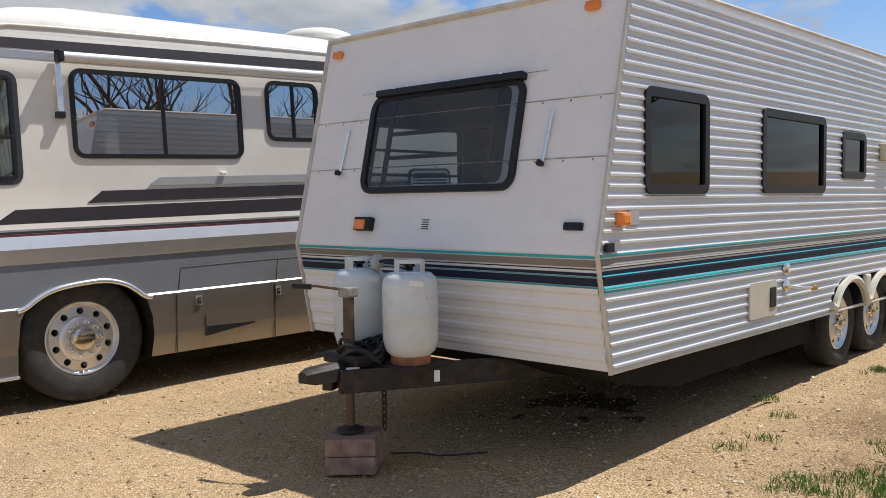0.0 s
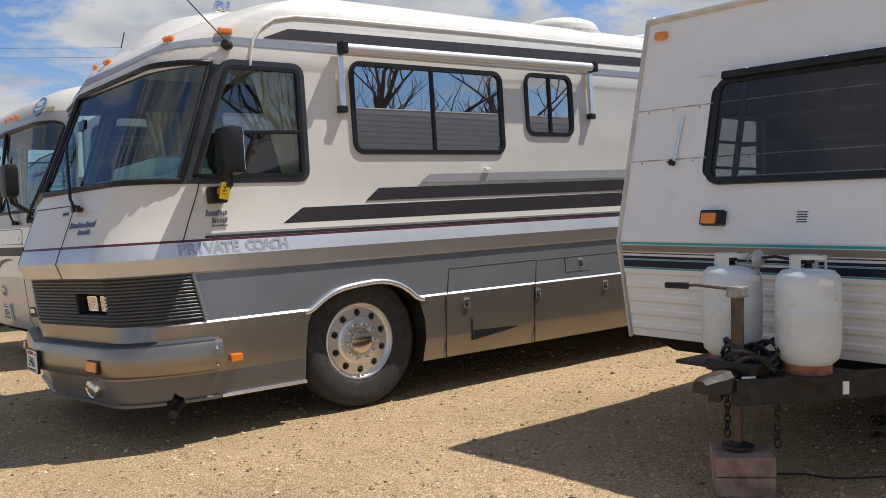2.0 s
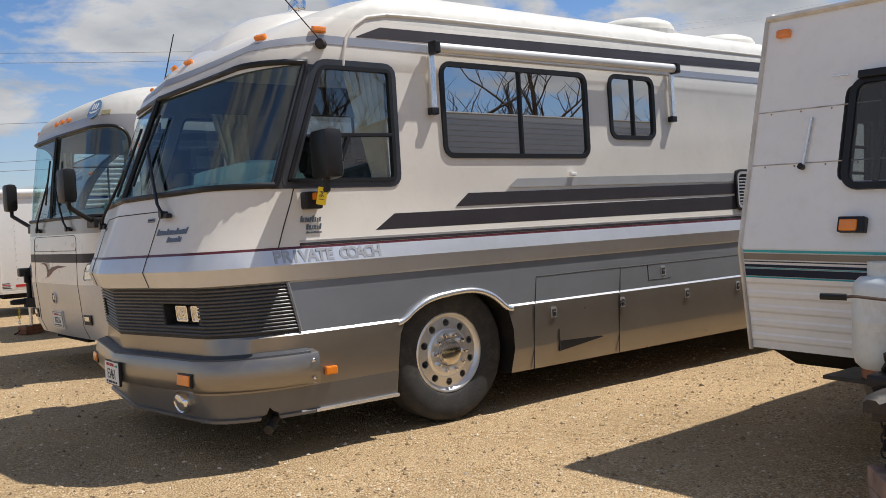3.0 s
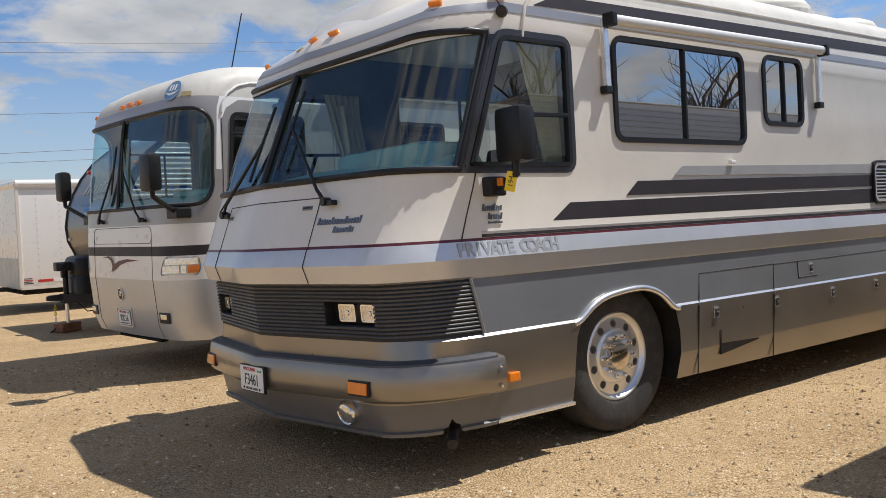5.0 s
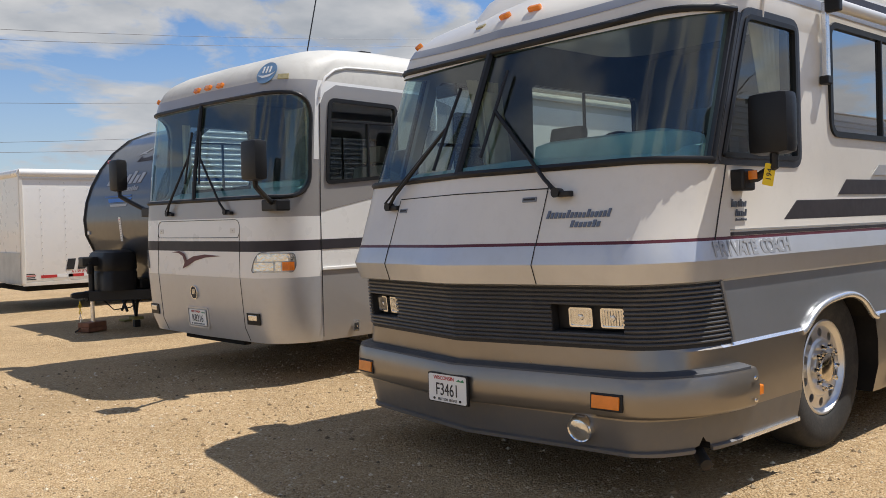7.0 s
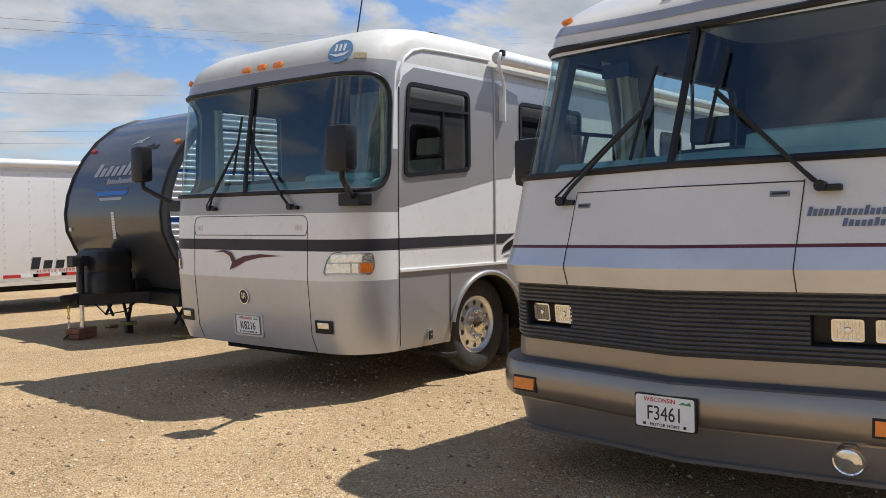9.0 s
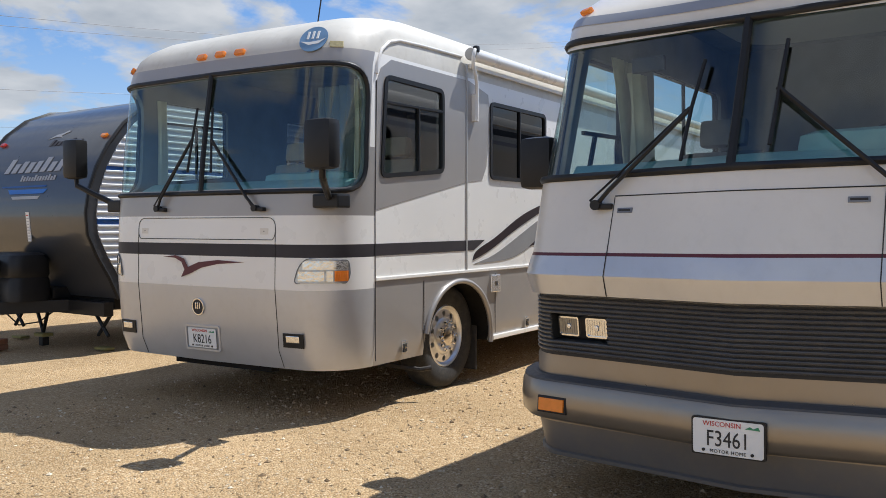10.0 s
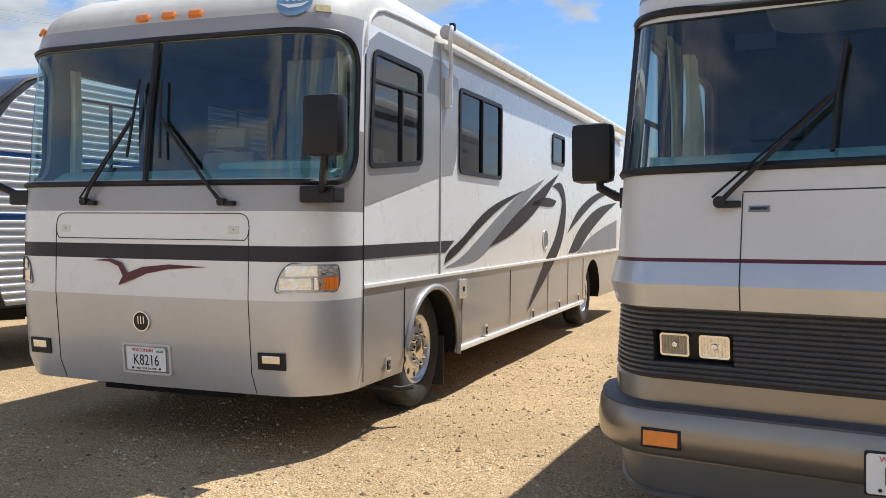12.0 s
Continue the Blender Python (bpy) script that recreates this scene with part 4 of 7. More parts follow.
def number_plate(parent, m, number):
    p = part("number_plate", new_prism(rrect(-0.152, -0.076, 0.152, 0.076, 0.012), "z", 0, 0.003, 0, m), PLATE, parent, "white registration plate with black letters")
    words("number", number, 0.098, INK, m @ Matrix.Translation((0, -0.010, 0.004)), p, 0.001, width=0.78)
    words("state", "WISCONSIN", 0.030, REDINK, m @ Matrix.Translation((-0.025, 0.056, 0.004)), p, 0.001)
    words("class", "MOTOR HOME", 0.021, INK, m @ Matrix.Translation((0, -0.062, 0.004)), p, 0.001, spacing=1.15)
    part("state_picture", new_prism([(0.075, 0.048), (0.095, 0.060), (0.11, 0.052), (0.13, 0.062), (0.138, 0.046)], "z", 0.003, 0.005, 0, m), mat("green_ink", (0.05, 0.25, 0.12), 0.5), p)
    for x in (-0.105, 0.105):
        part("plate_screw", lathe([(0.007, 0), (0.007, -0.005), (0, -0.006)], 10, m @ Matrix.Translation((x, -0.060, 0.003)) @ pose(0, 0, 0, -90)), STEEL, p)
    return p


def wiper(parent, base, tip, blade_a, blade_b):
    w = part("wiper", tube([base, Vector(base).lerp(Vector(tip), 0.15) + Vector((-0.02, 0, 0)), tip], 0.011, 6), BLACK, parent, "black wiper arm and blade")
    off = Vector((0.0, 0.03, 0.0))
    part("wiper_arm", tube([Vector(base) + off + Vector((-0.01, 0, 0.02)), Vector(tip) + off * 0.4], 0.006, 6), BLACK, w)
    part("blade", tube([blade_a, tip, blade_b], 0.010, 6), BLACK, w)
    b = Vector(base)
    part("wiper_pivot", lathe([(0.0, -0.03), (0.022, -0.03), (0.026, 0.02), (0.0, 0.02)], 14, Matrix.Translation(b) @ pose(0, 0, 0, 0, 0, 90)), BLACK, w, smooth=35)
    part("pivot_foot", new_box((-0.02, -0.055, -0.016), (0.02, 0.03, 0.014), 0.008, Matrix.Translation(b + Vector((0.01, -0.03, -0.008)))), BLACK, w)
    return w


def seam(parent, pts, r=0.0026, name="panel_seam"):
    return part(name, tube(pts, r, 5), SEAM, parent)


def coach_mirror(parent, c, size, arm, label, foot=(0.06, 0.05, 0.055)):
    """A big mirror head on a bent arm; c: its middle, arm: points from its foot to the body."""
    w = new("side_mirror")
    w.parent = parent
    w["label"] = label
    sx, sy, sz = size
    part("mirror_head", new_box((c[0] - sx / 2, c[1] - sy / 2, c[2] - sz / 2), (c[0] + sx / 2, c[1] + sy / 2, c[2] + sz / 2), min(sx, sy) * 0.34), BLACK, w, smooth=40)
    part("mirror_glass", new_box((c[0] + sx / 2 - 0.002, c[1] - sy * 0.36, c[2] - sz * 0.40), (c[0] + sx / 2 + 0.003, c[1] + sy * 0.36, c[2] + sz * 0.40)), CHROME, w)
    part("mirror_arm", tube(arm, 0.024, 8), BLACK, w, smooth=40)
    e = Vector(arm[-1])
    part("mirror_bracket", new_box(e - Vector(foot), e + Vector(foot), 0.015), BLACK, w)
    return w


def latch(parent, x, y, z, out=-1, w=0.055, h=0.085, material=None):
    o = part("compartment_latch", new_prism(rrect(x - w / 2, z - h / 2, x + w / 2, z + h / 2, 0.008), "y", y, y + out * 0.006), material or BRIGHT, parent, "small metal paddle latch")
    part("paddle", new_box((x - w * 0.32, min(y + out * 0.006, y + out * 0.011), z - h * 0.36), (x + w * 0.32, max(y + out * 0.006, y + out * 0.011), z + h * 0.30), 0.002), SEAM, o)
    part("keyhole", lathe([(0.009, 0), (0.009, -0.003), (0, -0.004)], 10, Matrix.Translation((x, y + out * 0.011, z)) @ (Matrix.Identity(4) if out < 0 else pose(0, 0, 0, 0, 0, 180))), CHROME, o)
    return o


def awning(parent, a, b, r, arm_drop, y_wall):
    w = part("awning_roll", tube([a, b], r, 14), mat("awning_case", (0.72, 0.70, 0.66), 0.35, 0.2, 0.05, 4), parent, "rolled-up awning in a pale metal case", smooth=40)
    for p in (a, b):
        p = Vector(p)
        part("awning_end", new_box(p + Vector((-0.025, -0.045, -0.045)), p + Vector((0.025, 0.045, 0.045)), 0.012), BLACK, w)
        part("awning_arm", new_box((p.x - 0.022, y_wall - 0.045, p.z - arm_drop), (p.x + 0.022, y_wall - 0.012, p.z + 0.02), 0.006), BRIGHT, w)
        part("awning_foot", new_box((p.x - 0.035, y_wall - 0.055, p.z - arm_drop - 0.02), (p.x + 0.03, y_wall, p.z - arm_drop + 0.03), 0.008), BLACK, w)
    return w


def folds(parent, x0, x1, y, z0, z1, material, n=9, depth=0.03, name="curtain", label="pale gathered curtain", axis="x", lean=0.0, gather=0.0):
    bm = bmesh.new()
    rows = []
    k = n * 4
    for zi in range(9):
        z = z0 + (z1 - z0) * zi / 8
        row = []
        for i in range(k + 1):
            s = x0 + (x1 - x0) * i / k
            wob = depth * math.sin(2 * math.pi * i / 4.0) * (0.7 + 0.3 * math.sin(i * 1.7 + zi * 0.6))
            s += lean * (z - z0) + gather * (x1 - s) * (1 - zi / 8)
            row.append(bm.verts.new((s, y + wob, z) if axis == "x" else (y + wob, s, z)))
        rows.append(row)
    for a, b in zip(rows, rows[1:]):
        for i in range(k):
            bm.faces.new((a[i], a[i + 1], b[i + 1], b[i]))
    return part(name, bm, material, parent, label, smooth=70)


def coach_seat(parent, x, y, z, material=None):
    s = new("driver_seat")
    s.parent = parent
    s["label"] = "high-backed captain's seat"
    part("seat_cushion", new_box((x - 0.25, y - 0.27, z), (x + 0.25, y + 0.27, z + 0.16), 0.05), material or SEAT, s, smooth=50)
    part("backrest", new_box((-0.06, -0.26, 0), (0.07, 0.26, 0.68), 0.05, Matrix.Translation((x + 0.25, y, z + 0.12)) @ pose(0, 0, 0, 0, 9, 0)), material or SEAT, s, smooth=50)
    part("headrest", new_box((-0.05, -0.15, 0), (0.05, 0.15, 0.18), 0.04, Matrix.Translation((x + 0.36, y, z + 0.82)) @ pose(0, 0, 0, 0, 9, 0)), material or SEAT, s, smooth=50)
    part("pedestal", new_box((x - 0.12, y - 0.12, z - 0.35), (x + 0.12, y + 0.12, z), 0.02), BLACK, s)
    return s


def steering_wheel(parent, c, r, tilt):
    w = part("steering_wheel", tube([Matrix.Translation(c) @ pose(0, 0, 0, 0, tilt, 0) @ Vector((0, r * math.cos(a), r * math.sin(a))) for a in [2 * math.pi * i / 28 for i in range(29)]], 0.016, 8), BLACK, parent, "black steering wheel", smooth=60)
    for a in (0.5, 2.6, 4.7):
        part("spoke", tube([c, Matrix.Translation(c) @ pose(0, 0, 0, 0, tilt, 0) @ Vector((0, r * math.cos(a), r * math.sin(a)))], 0.014, 6), BLACK, w)
    part("steering_column", tube([c, Vector(c) + Vector((-0.22, 0, -0.32))], 0.035, 10), BLACK, w)
    return w


def dash_block(levels, z0, z1, back):
    """A dashboard that follows the inside of the nose."""
    rings = []
    for z, inset, b in ((z0, 0.12, back), (z1 - 0.06, 0.12, back), (z1, 0.18, back), (z1 + 0.05, 0.36, back - 0.03), (z1 + 0.06, 0.46, back - 0.08)):
        _, xc, dv, ds, xs, hw = level_at(levels, min(z, z1))
        rings.append(full_ring(z, half_front(xc + inset, dv, ds - 0.12, min(xs + 0.05, b - 0.06), hw - 0.10), b))
    return loft(rings)


def details_one(car):
    DULL_LAMP = mat("dull_lamp_lens", (0.30, 0.29, 0.27), 0.22, 0.7, 0.2, 30, bump=0.004, bscale=40)
    # grille slats wrap round the nose; the lamps sit in two pockets between them
    body = next(c for c in car.children if c.name.startswith("body"))

    def pockets():
        out = []
        for s in (-1, 1):
            bm = new_prism([(-0.235, -0.07), (-0.235, 0.07), (0.165, 0.07), (0.165, -0.07)] if s < 0 else [(-0.172, -0.07), (-0.172, 0.07), (0.182, 0.07), (0.182, -0.07)], "z", -0.085, 0.1, 8, stick(M1, 0.835 * s, 0.931))
            out.append(bm)
        return out
    ragged = [(1.125, 0.2), (1.145, 0.285), (1.18, 0.295), (1.197, 0.338), (1.222, 0.312), (1.25, 0.30), (1.265, 0.2)]
    body.parent = None
    cut(body, pockets() + [new_prism(ragged, "y", -1.45, -1.0, 9)])
    smooth_by(body, 28)
    body.parent = car
    for i in range(13):
        z = 0.808 + 0.266 * i / 12
        path = list(reversed(path_at(M1, z, None)))
        slat = obj("grille_slat", sweep(path, [(-0.006, z - 0.0085), (0.009, z - 0.0055), (0.013, z + 0.002), (0.010, z + 0.006), (-0.006, z + 0.0085)]), SLAT)
        if 0.84 < z < 1.02:
            cut(slat, pockets())
        slat.parent = car
    for s in (-1, 1):
        part("grille_end", tube([(1.357, s * 1.234, 1.097), (1.388, s * 1.249, 0.94), (1.416, s * 1.262, 0.786)], 0.012, 6), GREYP, car, "grey end trim of the grille")
        m = stick(M1, 0.835 * s, 0.931)
        rec = part("headlamp_recess", new_box((-0.165 - 0.068 * (s < 0), -0.068, -0.084), (0.165 + 0.014 * (s > 0), 0.068, -0.062), 0.004, m), BLACK, car, "black headlamp pocket")
        for k in (-0.088, 0.088):
            mm = m @ Matrix.Translation((k, 0, -0.042))
            part("headlamp", ringframe(bmesh.new(), rrect(-0.066, -0.050, 0.066, 0.050, 0.012, 3), rrect(-0.058, -0.042, 0.058, 0.042, 0.008, 3), "z", -0.03, 0.012), CHROME, rec, "rectangular headlamp in a chrome rim").matrix_local = mm
            lens = LAMP if s < 0 or k > 0 else DULL_LAMP
            for r in range(7):
                part("lens_rib", tube([mm @ Vector((-0.045 + 0.015 * r, -0.038, 0.005)), mm @ Vector((-0.045 + 0.015 * r, 0.038, 0.005))], 0.003, 6), lens, rec)
            part("bulb", lathe([(0.016, 0.0), (0.012, -0.006), (0, -0.008)], 14, mm @ Matrix.Translation((0, 0, 0.005)) @ pose(0, 0, 0, -90)), BRIGHT, rec)
            part("headlamp_lens", new_prism(rrect(-0.059, -0.043, 0.059, 0.043, 0.008, 3), "z", -0.02, 0.005, 0, mm), lens, rec)
        # indicator and fog lamp
        mt = stick(M1, 0.942 * s, 0.535, 0.082)
        fr = slab("indicator", car, mt, 0.175, 0.085, 0.012, BLACK, "amber indicator in a black frame")
        slab("indicator_lens", fr, mt, 0.150, 0.064, 0.022, AMBER)
    mf = stick(M1, -0.752, 0.385, 0.0)
    fog = part("fog_lamp", lathe([(0.068, 0.03), (0.072, -0.03), (0.064, -0.045), (0.058, -0.04)], 28, mf @ pose(0, 0, 0, -90)), CHROME, car, "round chrome fog lamp", smooth=35)
    part("fog_lens", lathe([(0.061, -0.036), (0.045, -0.046), (0, -0.052)], 28, mf @ pose(0, 0, 0, -90)), LAMP, fog, smooth=50)
    # bumper
    path = list(reversed(path_at(M1, 0.60, None, wrap=0.045)))
    prof = [(0.0, 0.452), (0.065, 0.462), (0.086, 0.485), (0.092, 0.56), (0.083, 0.635), (0.072, 0.657), (0.0, 0.672)]
    bump = part("bumper", sweep(path, prof), BRONZE, car, "bronze-silver wrap-round bumper", smooth=40)
    # dark grey paints in the shade along the bumper's top ledge
    part("bumper_ledge", sweep(path[1:-1], [(0.0, 0.667), (0.074, 0.6575), (0.072, 0.667), (0.03, 0.679), (0.0, 0.681)]), mat("ledge_shade_grey", (0.07, 0.072, 0.08), 0.5, 0.2, 0.1, 5, dirt=0.2), bump)
    for z in (0.61, 0.50):
        part("bumper_screw", lathe([(0.012, 0), (0.010, -0.006), (0, -0.008)], 10, Matrix.Translation((1.44, -1.362, z))), CHROME, bump)
    mp = Matrix.Translation((front_x(M1, 0.53, 0) - 0.092, 0.012, 0.522)) @ FACE_FRONT
    part("plate_holder", new_prism(rrect(-0.160, -0.083, 0.160, 0.082, 0.01), "z", -0.012, 0.004, 0, mp), BLACK, car)
    number_plate(car, mp @ Matrix.Translation((0, 0, 0.005)), "F3461")
    # skirt edge and side sill
    path = list(reversed(path_at(M1, 0.30, None)))
    lip = obj("skirt_lip", sweep(path, [(0.0, 0.262), (0.012, 0.262), (0.014, 0.280), (0.0, 0.288)]), SKIRT, None, "scuffed skirt lip")
    cut(lip, [new_prism(ragged, "y", -1.45, -1.0)])
    lip.parent = car
    part("sill_trim", new_box((1.50, -1.25, 0.262), (2.13, -1.235, 0.285), 0.003), BRIGHT, car)
    mk = slab("marker_lamp", car, Matrix.Translation((1.60, -1.272, 0.518)) @ FACE_SIDE, 0.085, 0.055, 0.028, AMBER, "amber side marker", 0.01)
    ex = part("exhaust_pipe", tube([(1.75, -0.90, 0.30), (1.34, -1.06, 0.275), (1.215, -1.185, 0.232), (1.165, -1.245, 0.208)], 0.030, 14), STEEL, car, "sooty exhaust tip through a ragged notch", smooth=40)
    # bonnet seams and vents
    for d, z1 in ((0.625, 1.585), (-0.577, 1.60)):
        seam(car, [(front_x(M1, z, abs(d)) - 0.002, d, z) for z in (1.106, 1.15, 1.205, 1.25, 1.30, 1.316, 1.45, z1)])
    seam(car, [(front_x(M1, 1.592, abs(d)) - 0.001, d, 1.592) for d in (0.625, 0.3, 0.0, -0.3, -0.577)], 0.003)
    for d, z in ((-0.48, 1.538), (0.558, 1.519)):
        v = slab("bonnet_vent", car, stick(M1, d, z), 0.085, 0.026, 0.006, GREYP, "small grey slotted vent")
        slab("slot", v, stick(M1, d, z, 0.005), 0.068, 0.010, 0.003, SEAM)
    lettering_bars(car, stick(M1, -0.78, 1.455, 0.001), 0.36, 0.042, 16, BADGE)
    lettering_bars(car, stick(M1, -0.83, 1.405, 0.001), 0.17, 0.036, 7, BADGE)
    mm = Matrix.Translation((1.545, -1.236, 1.485)) @ FACE_SIDE
    lettering_bars(car, mm, 0.15, 0.04, 9, BADGE)
    lettering_bars(car, mm @ Matrix.Translation((0.02, -0.05, 0)), 0.11, 0.036, 6, BADGE)
    lettering_bars(car, mm @ Matrix.Translation((0.02, -0.085, 0)), 0.11, 0.014, 10, BADGE)
    for text, x in (("PRIVATE", 1.475), ("COACH", 1.888)):
        for i, ch in enumerate(text):
            words("letter", ch, 0.108, GREYL, Matrix.Translation((x + 0.061 * (i - (len(text) - 1) / 2), -1.2555, 1.252)) @ pose(0, 0, 0, 90 - 13, 0, 0), car, 0.0015, label="grey letter on the silver belt", bold=0.0035)
    # corner seam behind the nose
    for s in (-1, 1):
        seam(car, [(1.305, s * 1.238, 1.30), (1.36, s * 1.233, 1.45), (1.42, s * 1.228, 1.60), (1.445, s * 1.228, 1.68)], 0.004)
    # stripes along the side
    for s in (-1, 1):
        yb = s * 1.2305
        strip("stripe", car, [(2.03, 1.392), (6.06, 1.402), (6.06, 1.527), (2.19, 1.497)], yb, s, BLACKP, "black stripe")
        strip("stripe", car, [(2.72, 1.530), (6.06, 1.548), (6.06, 1.647), (2.84, 1.622)], yb, s, BLACKP, "black stripe")
        strip("stripe", car, [(3.22, 1.656), (6.06, 1.664), (6.06, 1.742), (3.32, 1.721)], yb + s * 0.0005, s, LSTRIPE, "thin silver stripe")
        strip("pin_stripe", car, [(1.46, 1.318), (9.8, 1.318), (9.8, 1.336), (1.46, 1.336)], s * 1.2345, s, BLACKP)
        strip("pin_stripe", car, [(1.46, 1.345), (9.8, 1.345), (9.8, 1.352), (1.46, 1.352)], s * 1.2342, s, LSTRIPE)
    # dark band below the roof edge follows the leaning upper wall
    for s in (-1, 1):
        bm = bmesh.new()
        rows = []
        for x, z0, z1 in ((1.98, 2.675, 2.68), (2.18, 2.68, 2.76), (4.0, 2.705, 2.79), (7.0, 2.74, 2.83), (10.0, 2.77, 2.86)):
            row = []
            for z in (z0, (z0 + z1) / 2, z1):
                lv = level_at(M1, z)
                row.append(bm.verts.new((x, s * (lv[5] + 0.003), z)))
            rows.append(row)
        for a, b in zip(rows, rows[1:]):
            for i in range(2):
                bm.faces.new((a[i], a[i + 1], b[i + 1], b[i]))
        part("roof_stripe", bm, BLACKP, car, "dark stripe below the roof edge")
        curve = [(1.86, 2.47), (1.87, 2.56), (1.90, 2.66), (1.97, 2.75), (2.08, 2.82), (2.25, 2.855), (2.6, 2.868), (4.0, 2.885), (7.0, 2.90), (10.5, 2.905)]
        part("roof_moulding", tube([(x, s * (level_at(M1, z)[5] + 0.004), z) for x, z in curve], 0.013, 8), CREAM, car, "raised cream moulding", smooth=50)
    # vent grille amidships
    vg = part("fridge_vent", ringframe(bmesh.new(), rrect(6.06, 1.405, 6.62, 1.76, 0.06), rrect(6.09, 1.435, 6.59, 1.73, 0.05), "y", -1.252, -1.225), BRIGHT, car, "chromed louvre vent")
    for i in range(9):
        part("vent_rim", ringframe(bmesh.new(), rrect(6.045, 1.39, 6.635, 1.775, 0.07), rrect(6.065, 1.41, 6.615, 1.755, 0.06), "y", -1.256, -1.225), BLACK, vg) if i == 0 else None
        part("louvre", new_box((6.08, -1.245, 1.45 + 0.03 * i), (6.6, -1.228, 1.462 + 0.03 * i), 0.003), BRIGHT, vg)
    part("vent_back", new_box((6.08, -1.232, 1.43), (6.6, -1.228, 1.735)), BLACK, vg)
    part("door_bell_lamp", new_box((3.87, -1.262, 1.735), (3.93, -1.232, 1.765), 0.008), PLATE, car)
    # compartments
    for xa, xb in ((3.41, 4.36), (4.36, 6.25), (6.25, 7.9)):
        seam(car, [(xa + 0.04, -1.2345, 0.968), (xa, -1.256, 0.79), (xa - 0.03, -1.277, 0.75), (xa - 0.05, -1.256, 0.27)], 0.005)
        seam(car, [(xa + 0.04, -1.2355, 0.968), (xb + 0.04, -1.2355, 0.972)], 0.005)
    for x, z in ((3.577, 0.684), (4.36, 0.686), (5.198, 0.686), (5.95, 0.69), (4.93, 0.905)):
        latch(car, x, -1.2745 if z < 0.8 else -1.243, z)
    seam(car, [(4.74, -1.239, 0.965), (4.73, -1.25, 0.84), (5.02, -1.25, 0.84)], 0.004)
    part("vent_pocket", new_prism([(3.63, 0.455), (3.63, 0.375), (4.12, 0.43), (4.10, 0.44)], "y", -1.266, -1.20), BLACK, car, "scooped vent pocket")
    seam(car, [(3.63, -1.268, 0.375), (3.63, -1.272, 0.55)], 0.004)
    # awning and roof gear
    awning(car, (2.56, -1.30, 2.635), (5.17, -1.30, 2.655), 0.036, 0.44, -1.222)
    AGED = mat("aged_plastic", (0.74, 0.71, 0.62), 0.5, 0, 0.08, 5, dirt=0.2)
    for x, y in ((5.42, -0.62), (6.9, -0.50)):
        vent = part("roof_vent_dome", lathe([(0.40, 3.04), (0.40, 3.13), (0.37, 3.175), (0.28, 3.215), (0.14, 3.235), (0.0, 3.24)], 28, Matrix.Translation((x, y, 0)) @ pose(0, 0, 0, 90)), AGED, car, "aged cream domed roof vent", smooth=50)
        part("base_rim", lathe([(0.43, 3.04), (0.43, 3.085), (0.40, 3.09)], 28, Matrix.Translation((x, y, 0)) @ pose(0, 0, 0, 90)), CREAM, vent)
    part("roof_fairing", loft([[(x, y, z) for x, y in rrect(x0, -w, x1, w, 0.30, 6)] for z, x0, x1, w in ((2.70, 1.34, 3.2, 0.66), (2.86, 1.47, 3.2, 0.62), (2.96, 1.63, 3.1, 0.57), (3.03, 1.85, 3.0, 0.50), (3.075, 2.1, 2.9, 0.42), (3.10, 2.3, 2.8, 0.33))]), CREAM, car, "raised cream roof fairing", smooth=50)
    part("roof_rail", new_box((3.1, -0.46, 3.08), (4.6, -0.36, 3.21), 0.03), CREAM, car, "long pale box on the roof")
    for s in (-1, 1):
        for d, z in ((0.036, 2.640), (-0.169, 2.648)):
            if s < 0:
                slab("clearance_lamp", car, stick(M1, d, z), 0.085, 0.036, 0.03, AMBER, "amber clearance lamp", 0.012)
        slab("clearance_lamp", car, stick(M1, s * 1.03, 2.652), 0.085, 0.036, 0.03, AMBER, "amber clearance lamp", 0.012)
    slab("small_badge", car, stick(M1, 0.278, 2.635), 0.075, 0.034, 0.01, mat("tarnished_badge", (0.42, 0.36, 0.20), 0.4, 0.4, 0.3, 40), "small tarnished badge", 0.008)
    slab("clearance_lamp", car, Matrix.Translation((1.70, -1.203, 2.70)) @ FACE_SIDE, 0.10, 0.042, 0.03, AMBER, "amber clearance lamp", 0.012)
    sl = part("aerial_base", lathe([(0.0, 0.03), (0.03, 0.03), (0.036, 0.0), (0.030, -0.03), (0, -0.034)], 16, Matrix.Translation((1.70, -1.235, 2.605)) @ pose(0, 0, 0, 0, 0, -50)), STEEL, car, "small dark aerial base", smooth=50)
    part("aerial", tube([(1.70, -1.24, 2.62), (1.37, -1.28, 2.92), (1.15, -1.29, 3.12)], 0.004, 5), STEEL, sl)
    work = part("work_lamp", new_box((-0.055, -0.075, -0.05), (0.055, 0.075, 0.05), 0.022, Matrix.Translation((2.29, 0.147, 3.235)) @ pose(0, 0, 0, 0, 8, -12)), CHROME, car, "chromed rectangular roof lamp", smooth=40)
    part("lamp_glass", new_box((-0.062, -0.062, -0.038), (-0.05, 0.062, 0.038), 0.005, Matrix.Translation((2.29, 0.147, 3.235)) @ pose(0, 0, 0, 0, 8, -12)), LAMP, work)
    part("lamp_foot", tube([(2.31, 0.147, 3.07), (2.30, 0.147, 3.20)], 0.022, 10), STEEL, work)
    # mirrors and price card
    coach_mirror(car, (1.594, -1.405, 1.876), (0.13, 0.22, 0.315), [(1.575, -1.42, 1.75), (1.575, -1.42, 1.66), (1.57, -1.33, 1.61), (1.55, -1.25, 1.60)], "black coach mirror with a yellow card")
